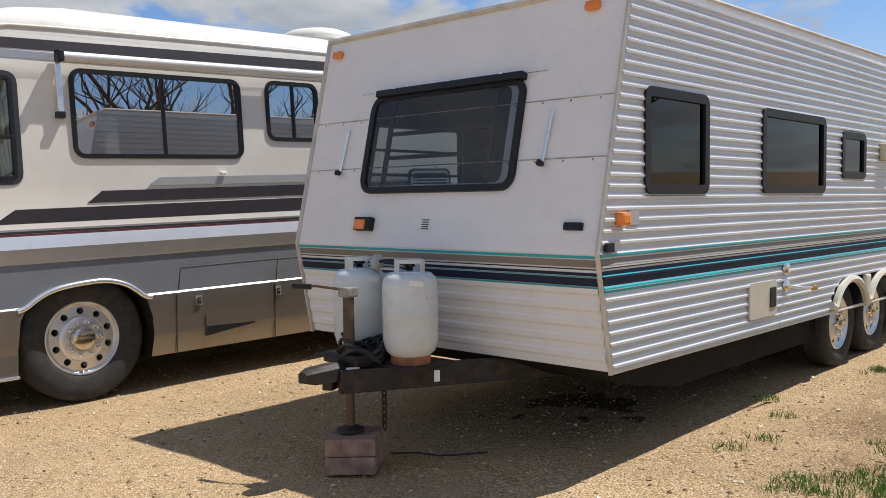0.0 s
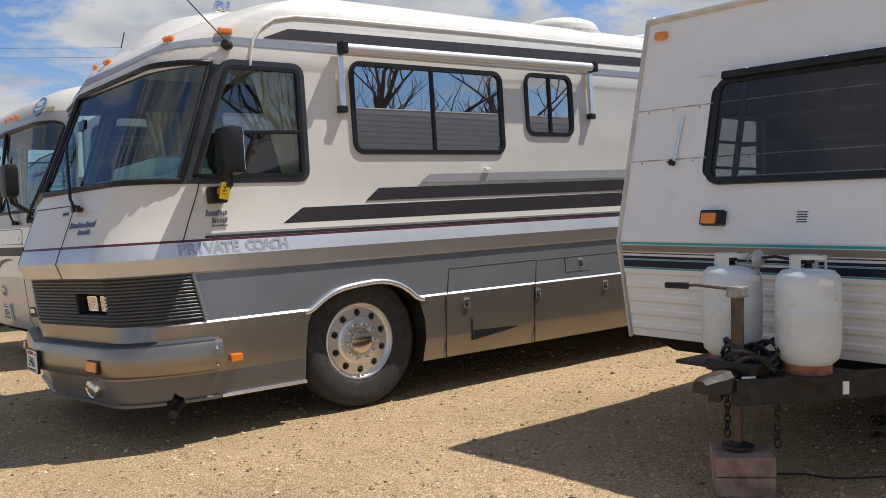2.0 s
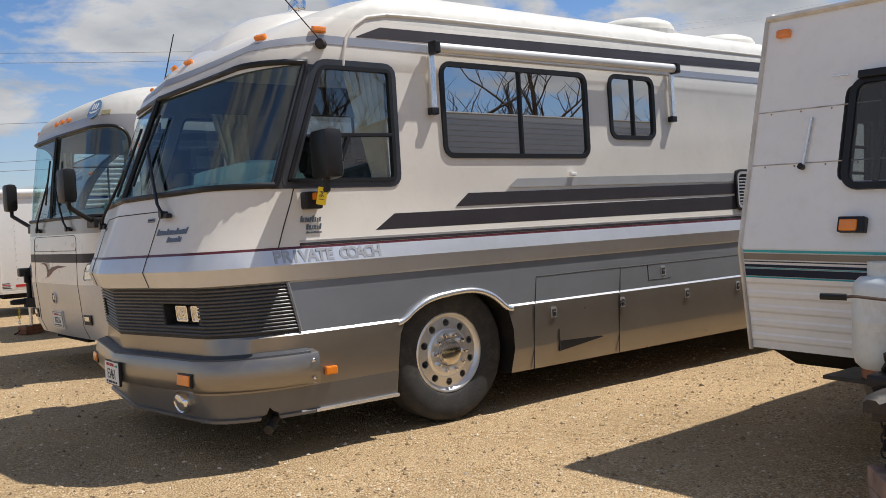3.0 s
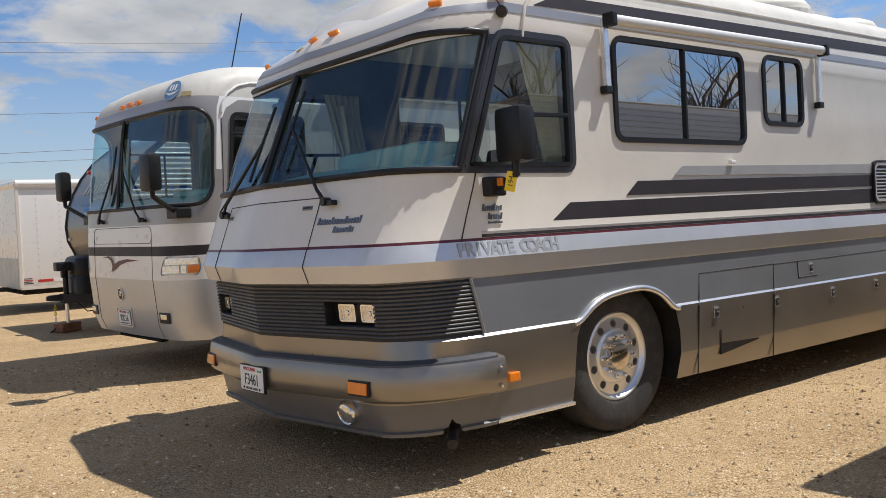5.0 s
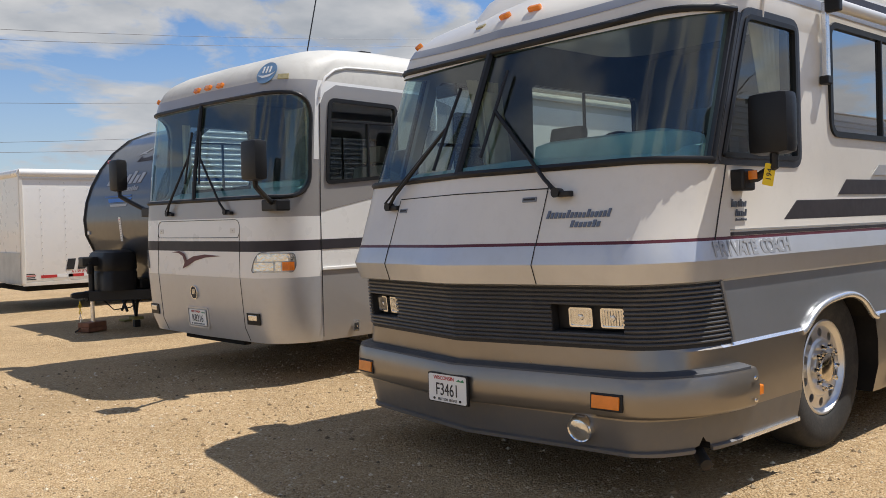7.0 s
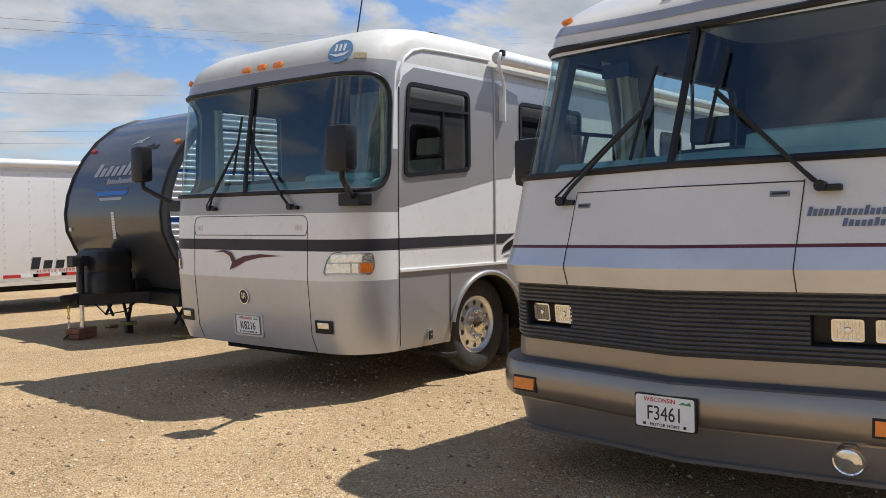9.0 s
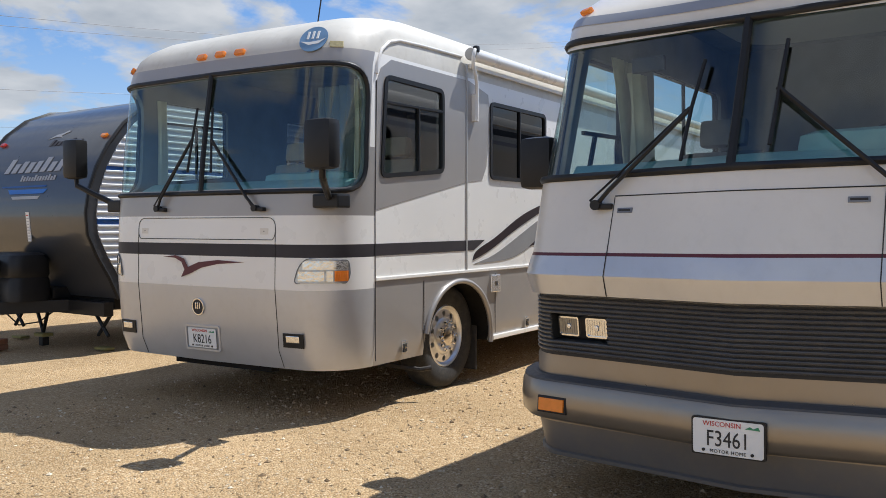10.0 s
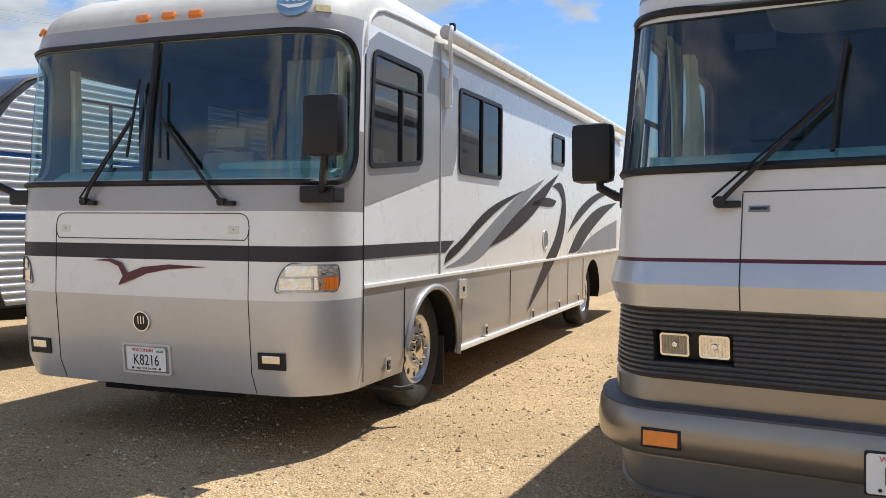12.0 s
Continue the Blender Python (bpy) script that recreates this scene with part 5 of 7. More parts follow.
    coach_mirror(car, (1.55, 1.45, 1.84), (0.13, 0.22, 0.315), [(1.57, 1.42, 1.75), (1.575, 1.42, 1.66), (1.57, 1.33, 1.61), (1.55, 1.25, 1.60)], "black coach mirror")
    mc = Matrix.Translation((1.545, -1.405, 1.618)) @ pose(0, 0, 0, 90, 12, -30)
    card = part("price_card", new_prism(rrect(-0.03, -0.055, 0.03, 0.055, 0.006), "z", 0, 0.002, 0, mc), YELLOW, car, "yellow numbered lot card hung from the mirror")
    words("card_number", "194", 0.042, INK, mc @ Matrix.Translation((0, 0, 0.003)) @ pose(0, 0, 0, 0, 0, 90), card, 0.0005)
    part("mirror_reflector", new_box((1.535, -1.345, 1.60), (1.545, -1.275, 1.645), 0.004), AMBER, car)
    # wipers
    g = lambda d, z: on_d(M1, d, z)
    wiper(car, g(-0.655, 1.567), g(-0.135, 2.05), g(-0.15, 2.28), g(-0.12, 1.79))
    wiper(car, g(0.715, 1.55), g(0.266, 2.0), g(0.229, 2.233), g(0.285, 1.745))
    # cab
    part("floor_pan", new_box((1.45, -1.16, 0.93), (11.2, 1.16, 0.98)), INSIDE, car)
    part("dashboard", dash_block(M1, 1.0, 1.735, 1.60), DASH, car, "grey-green padded dashboard", smooth=40)
    part("instrument_hood", new_box((1.20, -1.05, 1.68), (1.62, -0.12, 1.885), 0.085), DASH, car, smooth=50)
    steering_wheel(car, (1.62, -0.52, 1.72), 0.23, -35)
    coach_seat(car, 2.05, -0.55, 1.12)
    coach_seat(car, 2.05, 0.60, 1.12)
    for s in (-1, 1):
        folds(car, 1.90, 2.24, s * 1.12, 1.72, 2.50, CURTAIN, 6, 0.02, gather=0.62)
    folds(car, 2.02, 2.22, 1.02, 1.82, 2.40, CURTAIN, 4, 0.05, lean=-0.10)
    part("inner_wall", new_box((4.25, -1.16, 0.98), (4.30, 1.16, 2.9)), INSIDE, car)
    part("rear_view_mirror", new_box((1.22, 0.52, 2.25), (1.25, 0.70, 2.33), 0.01), BLACK, car)


def on_d(levels, d, z, off=0.03):
    return (front_x(levels, z, abs(d)) - off, d, z)


details_one(motorhome_a)


# ---- details on the white motorhome ----
def details_two(car):
    TAUPE, SILV = bpy.data.materials["taupe_grey_paint"], bpy.data.materials["light_silver_bumper_paint"]
    DARKSW = mat("plum_black_graphic", (0.028, 0.017, 0.020), 0.45, 0, 0.08, 4, spec=0.2)
    MIDSW = mat("grey_graphic", (0.27, 0.27, 0.275), 0.5, 0.0, 0.06, 4, spec=0.3)
    cab = rounded([(0.70, 1.77), (1.60, 1.85), (1.60, 2.55), (0.76, 2.56)], 0.08)

    def holes():
        return [new_prism(shrink(cab, 0.02), "y", -1.6, 1.6), new_prism(shrink(rrect(2.39, 1.835, 3.56, 2.545, 0.07), 0.02), "y", -1.6, 1.6)]
    for s in (-1, 1):
        y = s * 1.27
        # taupe round the driver's window, its top edge bowed
        top = [(0.66, 2.20), (0.67, 2.50), (0.72, 2.60), (0.85, 2.68), (2.02, 2.68), (2.36, 2.60), (2.40, 2.4), (2.33, 1.95), (2.25, 1.82), (2.0, 1.795), (0.642, 1.53)]
        strip("taupe_panel", car, top[::-1], y, s, TAUPE, "taupe paint round the driver's window", holes())
        strip("side_stripe", car, [(0.645, 1.19), (2.10, 1.195), (2.30, 1.285), (0.645, 1.28)], y + s * 0.0005, s, BLACKP, "black waist stripe")
        strip("graphic", car, curvy([(2.10, 1.075), (2.75, 1.085), (3.1, 1.16), (3.56, 1.33), (4.05, 1.50), (4.6, 1.72), (5.2, 1.93), (4.5, 1.80), (4.05, 1.69), (3.56, 1.525), (2.85, 1.27), (2.45, 1.13)]), y + s * 0.001, s, MIDSW, "grey swoosh")
        strip("graphic", car, curvy([(2.08, 1.105), (2.40, 1.185), (2.85, 1.36), (3.56, 1.585), (4.35, 1.77), (3.56, 1.645), (3.15, 1.55), (2.85, 1.45), (2.5, 1.30), (2.12, 1.19)]), y + s * 0.002, s, DARKSW, "dark swoosh")
        strip("graphic", car, curvy([(3.18, 1.205), (3.8, 1.29), (4.4, 1.43), (5.0, 1.62), (5.85, 2.02), (5.2, 1.86), (4.4, 1.62), (3.9, 1.47)]), y + s * 0.0025, s, DARKSW, "dark swoosh")
        strip("graphic", car, curvy([(4.6, 1.63), (5.2, 1.74), (5.75, 1.70), (5.6, 1.62), (5.2, 1.62)]), y + s * 0.0025, s, DARKSW, "dark swoosh")
        strip("graphic", car, curvy([(4.50, 0.50), (5.2, 1.0), (5.7, 1.24), (6.0, 1.55), (6.05, 1.72), (5.85, 1.84), (5.55, 1.86), (5.95, 1.95), (6.22, 1.78), (6.25, 1.5), (6.05, 1.18), (5.5, 0.9)]), y + s * 0.003, s, DARKSW, "dark swoosh running down to the skirt")
        strip("graphic", car, curvy([(6.35, 1.32), (6.9, 1.62), (8.2, 1.90), (9.8, 1.98), (8.2, 1.80), (7.1, 1.52)]), y + s * 0.002, s, DARKSW, "dark swoosh")
        strip("graphic", car, curvy([(6.4, 1.06), (7.0, 1.38), (8.2, 1.68), (9.8, 1.78), (8.6, 1.55), (7.4, 1.24), (7.0, 1.06)]), y + s * 0.001, s, DARKSW, "dark swoosh")
        strip("graphic", car, curvy([(6.9, 1.05), (7.8, 1.28), (9.8, 1.50), (9.8, 1.05)]), y + s * 0.0015, s, MIDSW, "grey swoosh")
        # chrome belt rail and door seams
        part("belt_rail", new_box((0.64, min(s * 1.267, s * 1.283), 1.0), (10.3, max(s * 1.267, s * 1.283), 1.028), 0.005), WHITE, car, "white belt rail")
        seam(car, [(0.64, s * 1.271, 0.40), (0.64, s * 1.272, 1.5), (0.66, s * 1.272, 2.5)], 0.0035)
        part("door_rail", new_box((1.966, min(s * 1.267, s * 1.279), 1.0), (1.986, max(s * 1.267, s * 1.279), 2.82), 0.003), mat("grey_rail", (0.45, 0.44, 0.43), 0.4, 0.3, 0.05), car)
        arc = [(0.665, 2.55), (0.68, 2.64), (0.74, 2.74), (0.86, 2.82), (1.0, 2.855), (1.3, 2.87), (1.95, 2.885)]
        part("roof_moulding", tube([(x, s * (level_at(M2, z)[5] + 0.006), z) for x, z in arc], 0.013, 8), WHITE, car, "white bowed moulding", smooth=50)
        for xa, xb in ((1.30, 1.30), (2.5, 3.9), (3.9, 5.4), (5.4, 6.4), (6.4, 7.3)):
            seam(car, [(xa, s * 1.272, 0.97), (xa, s * 1.271, 0.42)], 0.003)
            seam(car, [(xb, s * 1.272, 0.97), (xb, s * 1.271, 0.42)], 0.003)
        part("skirt_edge", new_box((2.46, min(s * 1.19, s * 1.277), 0.355), (7.35, max(s * 1.19, s * 1.277), 0.40), 0.008), WHITE, car, "pale skirt edge")
    for x in (1.02, 3.15, 4.75, 5.95, 7.0):
        latch(car, x, -1.2715, 0.46, -1, 0.07, 0.10)
    fd = part("socket_cover", new_box((2.40, -1.295, 0.80), (2.56, -1.269, 0.96), 0.008), BRIGHT, car, "metal socket cover")
    part("keyhole", new_box((2.46, -1.299, 0.86), (2.50, -1.294, 0.90), 0.002), SEAM, fd)
    # wheel arch trims
    for xw in (1.86,):
        pts = [(xw + 0.545 * math.cos(a), -1.277, 0.44 + 0.495 * math.sin(a)) for a in [math.pi * (-0.06 + 1.0 * i / 24) for i in range(25)]]
        part("wheel_arch_trim", tube(pts, 0.024, 8), TAUPE, car, "taupe wheel arch lip", smooth=50)
    part("mud_flap", new_box((2.28, -1.19, 0.10), (2.30, -0.75, 0.5)), RUBBER, car)
    part("step_bracket", tube([(1.0, -0.6, 0.33), (1.25, -1.265, 0.25), (1.32, -1.325, 0.26)], 0.02, 8), STEEL, car)
    # round seal
    se = part("round_seal", lathe([(0.11, 0), (0.11, -0.004), (0.0, -0.005)], 28, Matrix.Translation((5.25, -1.2735, 1.25))), BADGE, car, "round dark emblem")
    part("seal_ring", lathe([(0.115, 0), (0.115, -0.006), (0.100, -0.006), (0.100, 0)], 28, Matrix.Translation((5.25, -1.2735, 1.25))), BRIGHT, se)
    # headlamps
    LAMPGREY = mat("lamp_glass_grey", (0.55, 0.56, 0.56), 0.12, 0.6, 0.2, 30, bump=0.003, bscale=60)
    LAMPSEAL = mat("lamp_seal_grey", (0.16, 0.16, 0.16), 0.6, 0, 0.1, 8)
    for s in (-1, 1):
        s0, s1 = 0.612, 0.882
        outline = rounded([(0.0, 0.018), (0.03, 0.0), (0.93, 0.0), (1.0, 0.06), (0.97, 0.165), (0.22, 0.178), (0.08, 0.12)], 0.5, 6)

        def patch(a, b, lo, hi, off, n=12):
            """A sheet between shares a and b of the lamp's length, clipped by its outline and by two heights."""
            bm = bmesh.new()
            cols = []
            for k in range(n + 1):
                u = a + (b - a) * k / n
                hits = []
                for (u0, z0), (u1, z1) in zip(outline, outline[1:] + outline[:1]):
                    if min(u0, u1) <= u <= max(u0, u1) and u0 != u1:
                        hits.append(z0 + (z1 - z0) * (u - u0) / (u1 - u0))
                if len(hits) < 2:
                    continue
                zl, zh = max(min(hits), lo), min(max(hits), hi)
                zh = max(zh, zl + 0.0005)
                cols.append([bm.verts.new(on_front(M2, s * (s0 + (s1 - s0) * u), 1.002 + zl + (zh - zl) * i / 4, off)) for i in range(5)])
            for p, q in zip(cols, cols[1:]):
                for i in range(4):
                    bm.faces.new((p[i], q[i], q[i + 1], p[i + 1]))
            return bm
        hl = part("headlamp", patch(0.012, 0.988, -1, 1, 0.005, 30), LAMPGREY, car, "wide headlamp with an amber corner", smooth=60)
        part("lamp_reflector", patch(0.16, 0.95, 0.098, 0.160, 0.010, 20), LAMP, hl, smooth=60)
        part("main_beam", patch(0.07, 0.52, 0.016, 0.086, 0.010, 14), LAMP, hl, smooth=60)
        part("amber_corner", patch(0.70, 0.955, 0.014, 0.090, 0.012, 10), AMBER, hl, "amber indicator corner", smooth=60)
        part("clear_corner", patch(0.56, 0.67, 0.014, 0.088, 0.012, 5), LAMP, hl, smooth=60)
        for k in range(6):
            u = 0.72 + 0.042 * k
            part("lens_rib", tube([on_front(M2, s * (s0 + (s1 - s0) * u), z, 0.014) for z in (1.022, 1.055, 1.088)], 0.0028, 5), AMBER, hl)
        loop = [on_front(M2, s * (s0 + (s1 - s0) * u), 1.002 + z, 0.006) for u, z in outline]
        part("lamp_rim", tube(loop + loop[:1], 0.0038, 6), LAMPSEAL, hl, smooth=60)
        m = stick(M2, s * 0.905, 0.582)
        fr = slab("fog_recess", car, m, 0.185, 0.105, 0.006, BLACK, "black fog lamp recess")
        slab("fog_lamp", fr, m, 0.12, 0.050, 0.014, LAMP, "white LED fog bar", y=0.012)
    # front seams, hatch outline, plate, emblem
    for d in (0.737, -0.762):
        seam(car, [(front_x(M2, z, abs(d)) - 0.001, d, z) for z in (0.37, 0.5, 0.7, 0.95, 1.1, 1.2, 1.30, 1.40)], 0.003)
    hat = rounded([(-0.762, 1.30), (0.737, 1.30), (0.737, 1.475), (-0.762, 1.475)], 0.08, 5)
    hat = [p for p in hat if p[1] > 1.31]
    line = []
    for p, q in zip(hat, hat[1:]):
        k = max(1, int(abs(q[0] - p[0]) / 0.06))
        line += [(p[0] + (q[0] - p[0]) * i / k, p[1] + (q[1] - p[1]) * i / k) for i in range(k)]
    seam(car, [(front_x(M2, q, abs(p)) - 0.002, p, q) for p, q in line + hat[-1:]], 0.0028)
    for d in (-0.655, 0.655):
        lk = slab("hatch_lock", car, stick(M2, d, 1.375), 0.075, 0.045, 0.003, CREAM, "flush hatch lock")
        slab("keyhole", lk, stick(M2, d, 1.375, 0.003), 0.007, 0.007, 0.002, SEAM)
    poly = [(-0.44, 0.055), (-0.30, 0.07), (-0.21, 0.045), (-0.165, -0.02), (-0.05, 0.02), (0.15, 0.04), (0.42, 0.028), (0.15, 0.010), (-0.02, -0.022), (-0.13, -0.065), (-0.235, -0.10), (-0.20, -0.04), (-0.235, 0.02), (-0.31, 0.05)]
    m = stick(M2, -0.045, 1.115, 0.001)
    part("front_graphic", new_prism(poly, "z", 0, 0.003, 0, m), MAROON, car, "maroon bird-like graphic")
    m = stick(M2, 0.02, 0.79, 0.0)
    em = part("nose_emblem", lathe([(0.062, 0), (0.062, -0.008), (0, -0.010)], 28, m @ pose(0, 0, 0, -90)), INK, car, "round dark emblem with a pale rim")
    part("emblem_rim", lathe([(0.066, 0), (0.066, -0.012), (0.058, -0.012), (0.058, 0)], 28, m @ pose(0, 0, 0, -90)), LAMP, em)
    for x, h in ((-0.022, 0.055), (0.0, 0.055), (0.022, 0.05)):
        slab("emblem_bar", em, m, 0.009, h, 0.014, LAMP, x=x, y=0.008)
    m = stick(M2, 0.0, 0.548, 0.0)
    part("plate_recess", ringframe(bmesh.new(), rrect(-0.19, -0.10, 0.19, 0.10, 0.02), rrect(-0.175, -0.085, 0.175, 0.085, 0.015), "z", -0.005, 0.005), SILV, car, "moulded plate surround").matrix_local = m
    number_plate(car, m @ Matrix.Translation((0.0, 0, 0.006)), "K8216")
    part("tow_bar", new_box((0.22, -0.62, 0.315), (0.30, 0.43, 0.368), 0.01), UNDER, car, "black tow bar")
    # roof lamps, emblem, roof gear
    for d, z in ((0.156, 2.742), (-0.05, 2.745), (-0.254, 2.742), (1.10, 2.735)):
        slab("clearance_lamp", car, stick(M2, d, z), 0.095, 0.05, 0.03, AMBER, "amber clearance lamp", 0.014)
    m = stick(M2, -0.945, 2.78, 0.001)
    BLUEE = mat("blue_emblem", (0.17, 0.30, 0.47), 0.35, 0, 0.15, 12)
    em = part("roof_emblem", lathe([(0.115, 0), (0.115, -0.004), (0, -0.005)], 30, m @ pose(0, 0, 0, -90)), BLUEE, car, "round blue emblem with pale bars")
    part("emblem_wave", new_prism([(-0.10, -0.02), (-0.03, -0.055), (0.05, -0.045), (0.102, 0.0), (0.05, -0.02), (-0.03, -0.03)], "z", 0.004, 0.007, 0, m), PLATE, em)
    for x in (-0.05, -0.01, 0.03):
        slab("emblem_bar", em, m, 0.02, 0.07, 0.008, PLATE, x=x, y=0.035)
    slab("small_badge", car, stick(M2, -1.115, 2.735, 0.001), 0.10, 0.055, 0.004, mat("gold_badge", (0.5, 0.42, 0.22), 0.35, 0.5, 0.2, 40), "small gold badge", 0.01)
    part("aerial", tube([(1.47, 0.0, 3.06), (1.48, 0.0, 3.16), (1.69, 0.05, 3.89)], 0.007, 6), BLACK, car, "whip aerial")
    for x in (3.2, 6.5):
        part("roof_air_conditioner", new_box((x - 0.5, -0.35, 3.0), (x + 0.5, 0.35, 3.16), 0.07), WHITE, car, "white rooftop air conditioner", smooth=50)
    part("roof_vent", new_box((1.42, -0.98, 3.04), (1.56, -0.86, 3.11), 0.025), BLACK, car)
    # awning along the roof edge, with its front arm
    aw = part("awning_roll", tube([(1.98, -1.315, 2.905), (10.2, -1.315, 2.945)], 0.055, 14), WHITE, car, "rolled white awning along the roof edge", smooth=40)
    part("awning_rail", new_box((2.0, -1.29, 2.79), (10.2, -1.267, 2.825), 0.005), CREAM, aw)
    arm = [(2.00, -1.345, 2.945), (1.95, -1.37, 2.93), (1.925, -1.37, 2.87), (1.95, -1.355, 2.80), (2.03, -1.335, 2.72), (2.075, -1.32, 2.64), (2.085, -1.313, 2.52), (2.085, -1.31, 2.36)]
    part("awning_arm", tube(arm, 0.016, 8), WHITE, aw, smooth=50)
    part("awning_end", lathe([(0.058, 0), (0.05, -0.02), (0, -0.022)], 20, Matrix.Translation((1.98, -1.315, 2.905)) @ pose(0, 0, 0, 0, 0, -90)), mat("awning_cap", (0.45, 0.44, 0.42), 0.5, 0, 0.1), aw)
    part("arm_joint", new_box((1.97, -1.38, 2.915), (2.03, -1.335, 2.975), 0.018), BLACK, aw)
    part("awning_foot", new_box((2.06, -1.317, 2.33), (2.115, -1.27, 2.57), 0.008), WHITE, aw)
    # mirrors
    coach_mirror(car, (-0.15, -1.425, 1.955), (0.13, 0.23, 0.335), [(-0.14, -1.42, 1.80), (-0.13, -1.41, 1.745), (-0.05, -1.36, 1.70), (0.10, -1.27, 1.625), (0.20, -1.215, 1.59)], "large black coach mirror on a bent arm", (0.075, 0.115, 0.05))
    coach_mirror(car, (0.07, 1.50, 1.985), (0.13, 0.20, 0.34), [(0.08, 1.50, 1.83), (0.08, 1.49, 1.76), (0.14, 1.36, 1.69), (0.22, 1.18, 1.60), (0.24, 1.14, 1.58)], "large black coach mirror on a long arm", (0.06, 0.09, 0.05))
    g = lambda d, z: on_d(M2, d, z)
    wiper(car, g(-0.585, 1.545), g(-0.10, 2.075), g(-0.08, 2.32), g(-0.12, 1.82))
    wiper(car, g(0.475, 1.55), g(0.114, 2.085), g(0.09, 2.33), g(0.14, 1.83))
    # cab
    part("floor_pan", new_box((0.55, -1.16, 0.97), (10.2, 1.16, 1.0)), INSIDE, car)
    part("dashboard", dash_block(M2, 1.0, 1.715, 0.98), DASH, car, "grey-green padded dashboard", smooth=40)
    part("instrument_hood", new_box((0.62, -1.0, 1.68), (1.0, -0.15, 1.84), 0.07), DASH, car, smooth=50)
    steering_wheel(car, (1.02, -0.52, 1.70), 0.23, -35)
    PALESEAT = mat("pale_leather", (0.42, 0.38, 0.33), 0.5, 0, 0.1, 6)
    coach_seat(car, 1.55, -0.55, 1.22, PALESEAT)
    coach_seat(car, 1.55, 0.60, 1.22, PALESEAT)
    for s in (-1, 1):
        folds(car, 0.62, 0.72, s * 1.10, 1.74, 2.52, CURTAIN, 3, 0.02)
    folds(car, -1.08, -0.66, 0.72, 1.78, 2.5, INSIDE, 6, 0.03, "curtain", "grey gathered curtain", "y")
    part("inner_wall", new_box((4.6, -1.16, 1.0), (4.65, 1.16, 2.85)), INSIDE, car)


details_two(motorhome_b)
rebase(motorhome_a, 0.6)


# ---- details on the old travel trailer ----
def gas_bottle(x, y, z, r, label, turn):
    b = thing("gas_bottle", trailer.matrix_world @ pose(x, y, z, 0, 0, turn), label, "gas bottle", "pair of gas bottles")
    up = pose(0, 0, 0, 90)
    BOT = mat("bottle_white_enamel", (0.66, 0.70, 0.70), 0.42, 0, 0.10, 5, dirt=0.38, dirt_color=(0.34, 0.25, 0.17))
    h = 0.455
    prof = [(r * 0.72, 0.05), (r * 0.9, 0.075), (r * 0.985, 0.12), (r, 0.16), (r, 0.27), (r * 1.012, 0.275), (r * 1.012, 0.285), (r, 0.29), (r, h - 0.06), (r * 0.99, h - 0.025), (r * 0.94, h + 0.01), (r * 0.78, h + 0.035), (0.0, h + 0.05)]
    part("bottle_body", lathe([(0, 0.05)] + [(a, s) for a, s in prof], 36, up), BOT, b, smooth=40)
    part("foot_ring", lathe([(r * 0.70, 0.0), (r * 0.72, 0.0), (r * 0.72, 0.075), (r * 0.70, 0.075)], 30, up), mat("rust_red_ring", (0.30, 0.12, 0.06), 0.7, 0, 0.35, 16), b, "rusty foot ring")
    bm = bmesh.new()
    n = 26
    for lo, hi, spans in ((h + 0.02, h + 0.045, [(0, n)]), (h + 0.045, h + 0.088, [(0, 4), (9, 16), (23, n)]), (h + 0.088, h + 0.108, [(0, n)])):
        for a0, a1 in spans:
            for i in range(a0, a1):
                q = []
                for rr in (r * 0.56, r * 0.53):
                    for k in (i, i + 1):
                        a = radians(310) * k / n + radians(25)
                        for zz in (lo, hi):
                            q.append(bm.verts.new((rr * math.cos(a), rr * math.sin(a), zz)))
                for f in ((0, 1, 3, 2), (4, 6, 7, 5), (1, 5, 7, 3), (0, 2, 6, 4)):
                    bm.faces.new([q[j] for j in f])
    bmesh.ops.remove_doubles(bm, verts=bm.verts, dist=1e-5)
    part("collar", bm, BOT, b, "cut-out steel collar")
    v = part("valve", lathe([(0.018, h + 0.03), (0.02, h + 0.06), (0.014, h + 0.065), (0.03, h + 0.07), (0.03, h + 0.09), (0, h + 0.095)], 12, up), BLACK, b)
    part("label", new_prism([(-0.04, h - 0.02), (0.035, h - 0.03), (0.04, h - 0.005), (-0.035, h + 0.008)], "y", -r * 0.99, -r * 0.94), PLATE, b, "white sticker")
    for k in (0.4, 2.2, 3.9):
        part("paint_chip", lathe([(0.005, 0), (0.004, -0.0015), (0, -0.002)], 6, Matrix.Translation((r * 0.998 * math.sin(k), -r * 0.998 * math.cos(k), h - 0.10 + 0.02 * k)) @ pose(0, 0, 0, 0, 0, math.degrees(k))), RUSTY, b)
    part("weld_seam", lathe([(r * 1.004, h * 0.62), (r * 1.010, h * 0.625), (r * 1.004, h * 0.63)], 36, up), BOT, b)
    return b


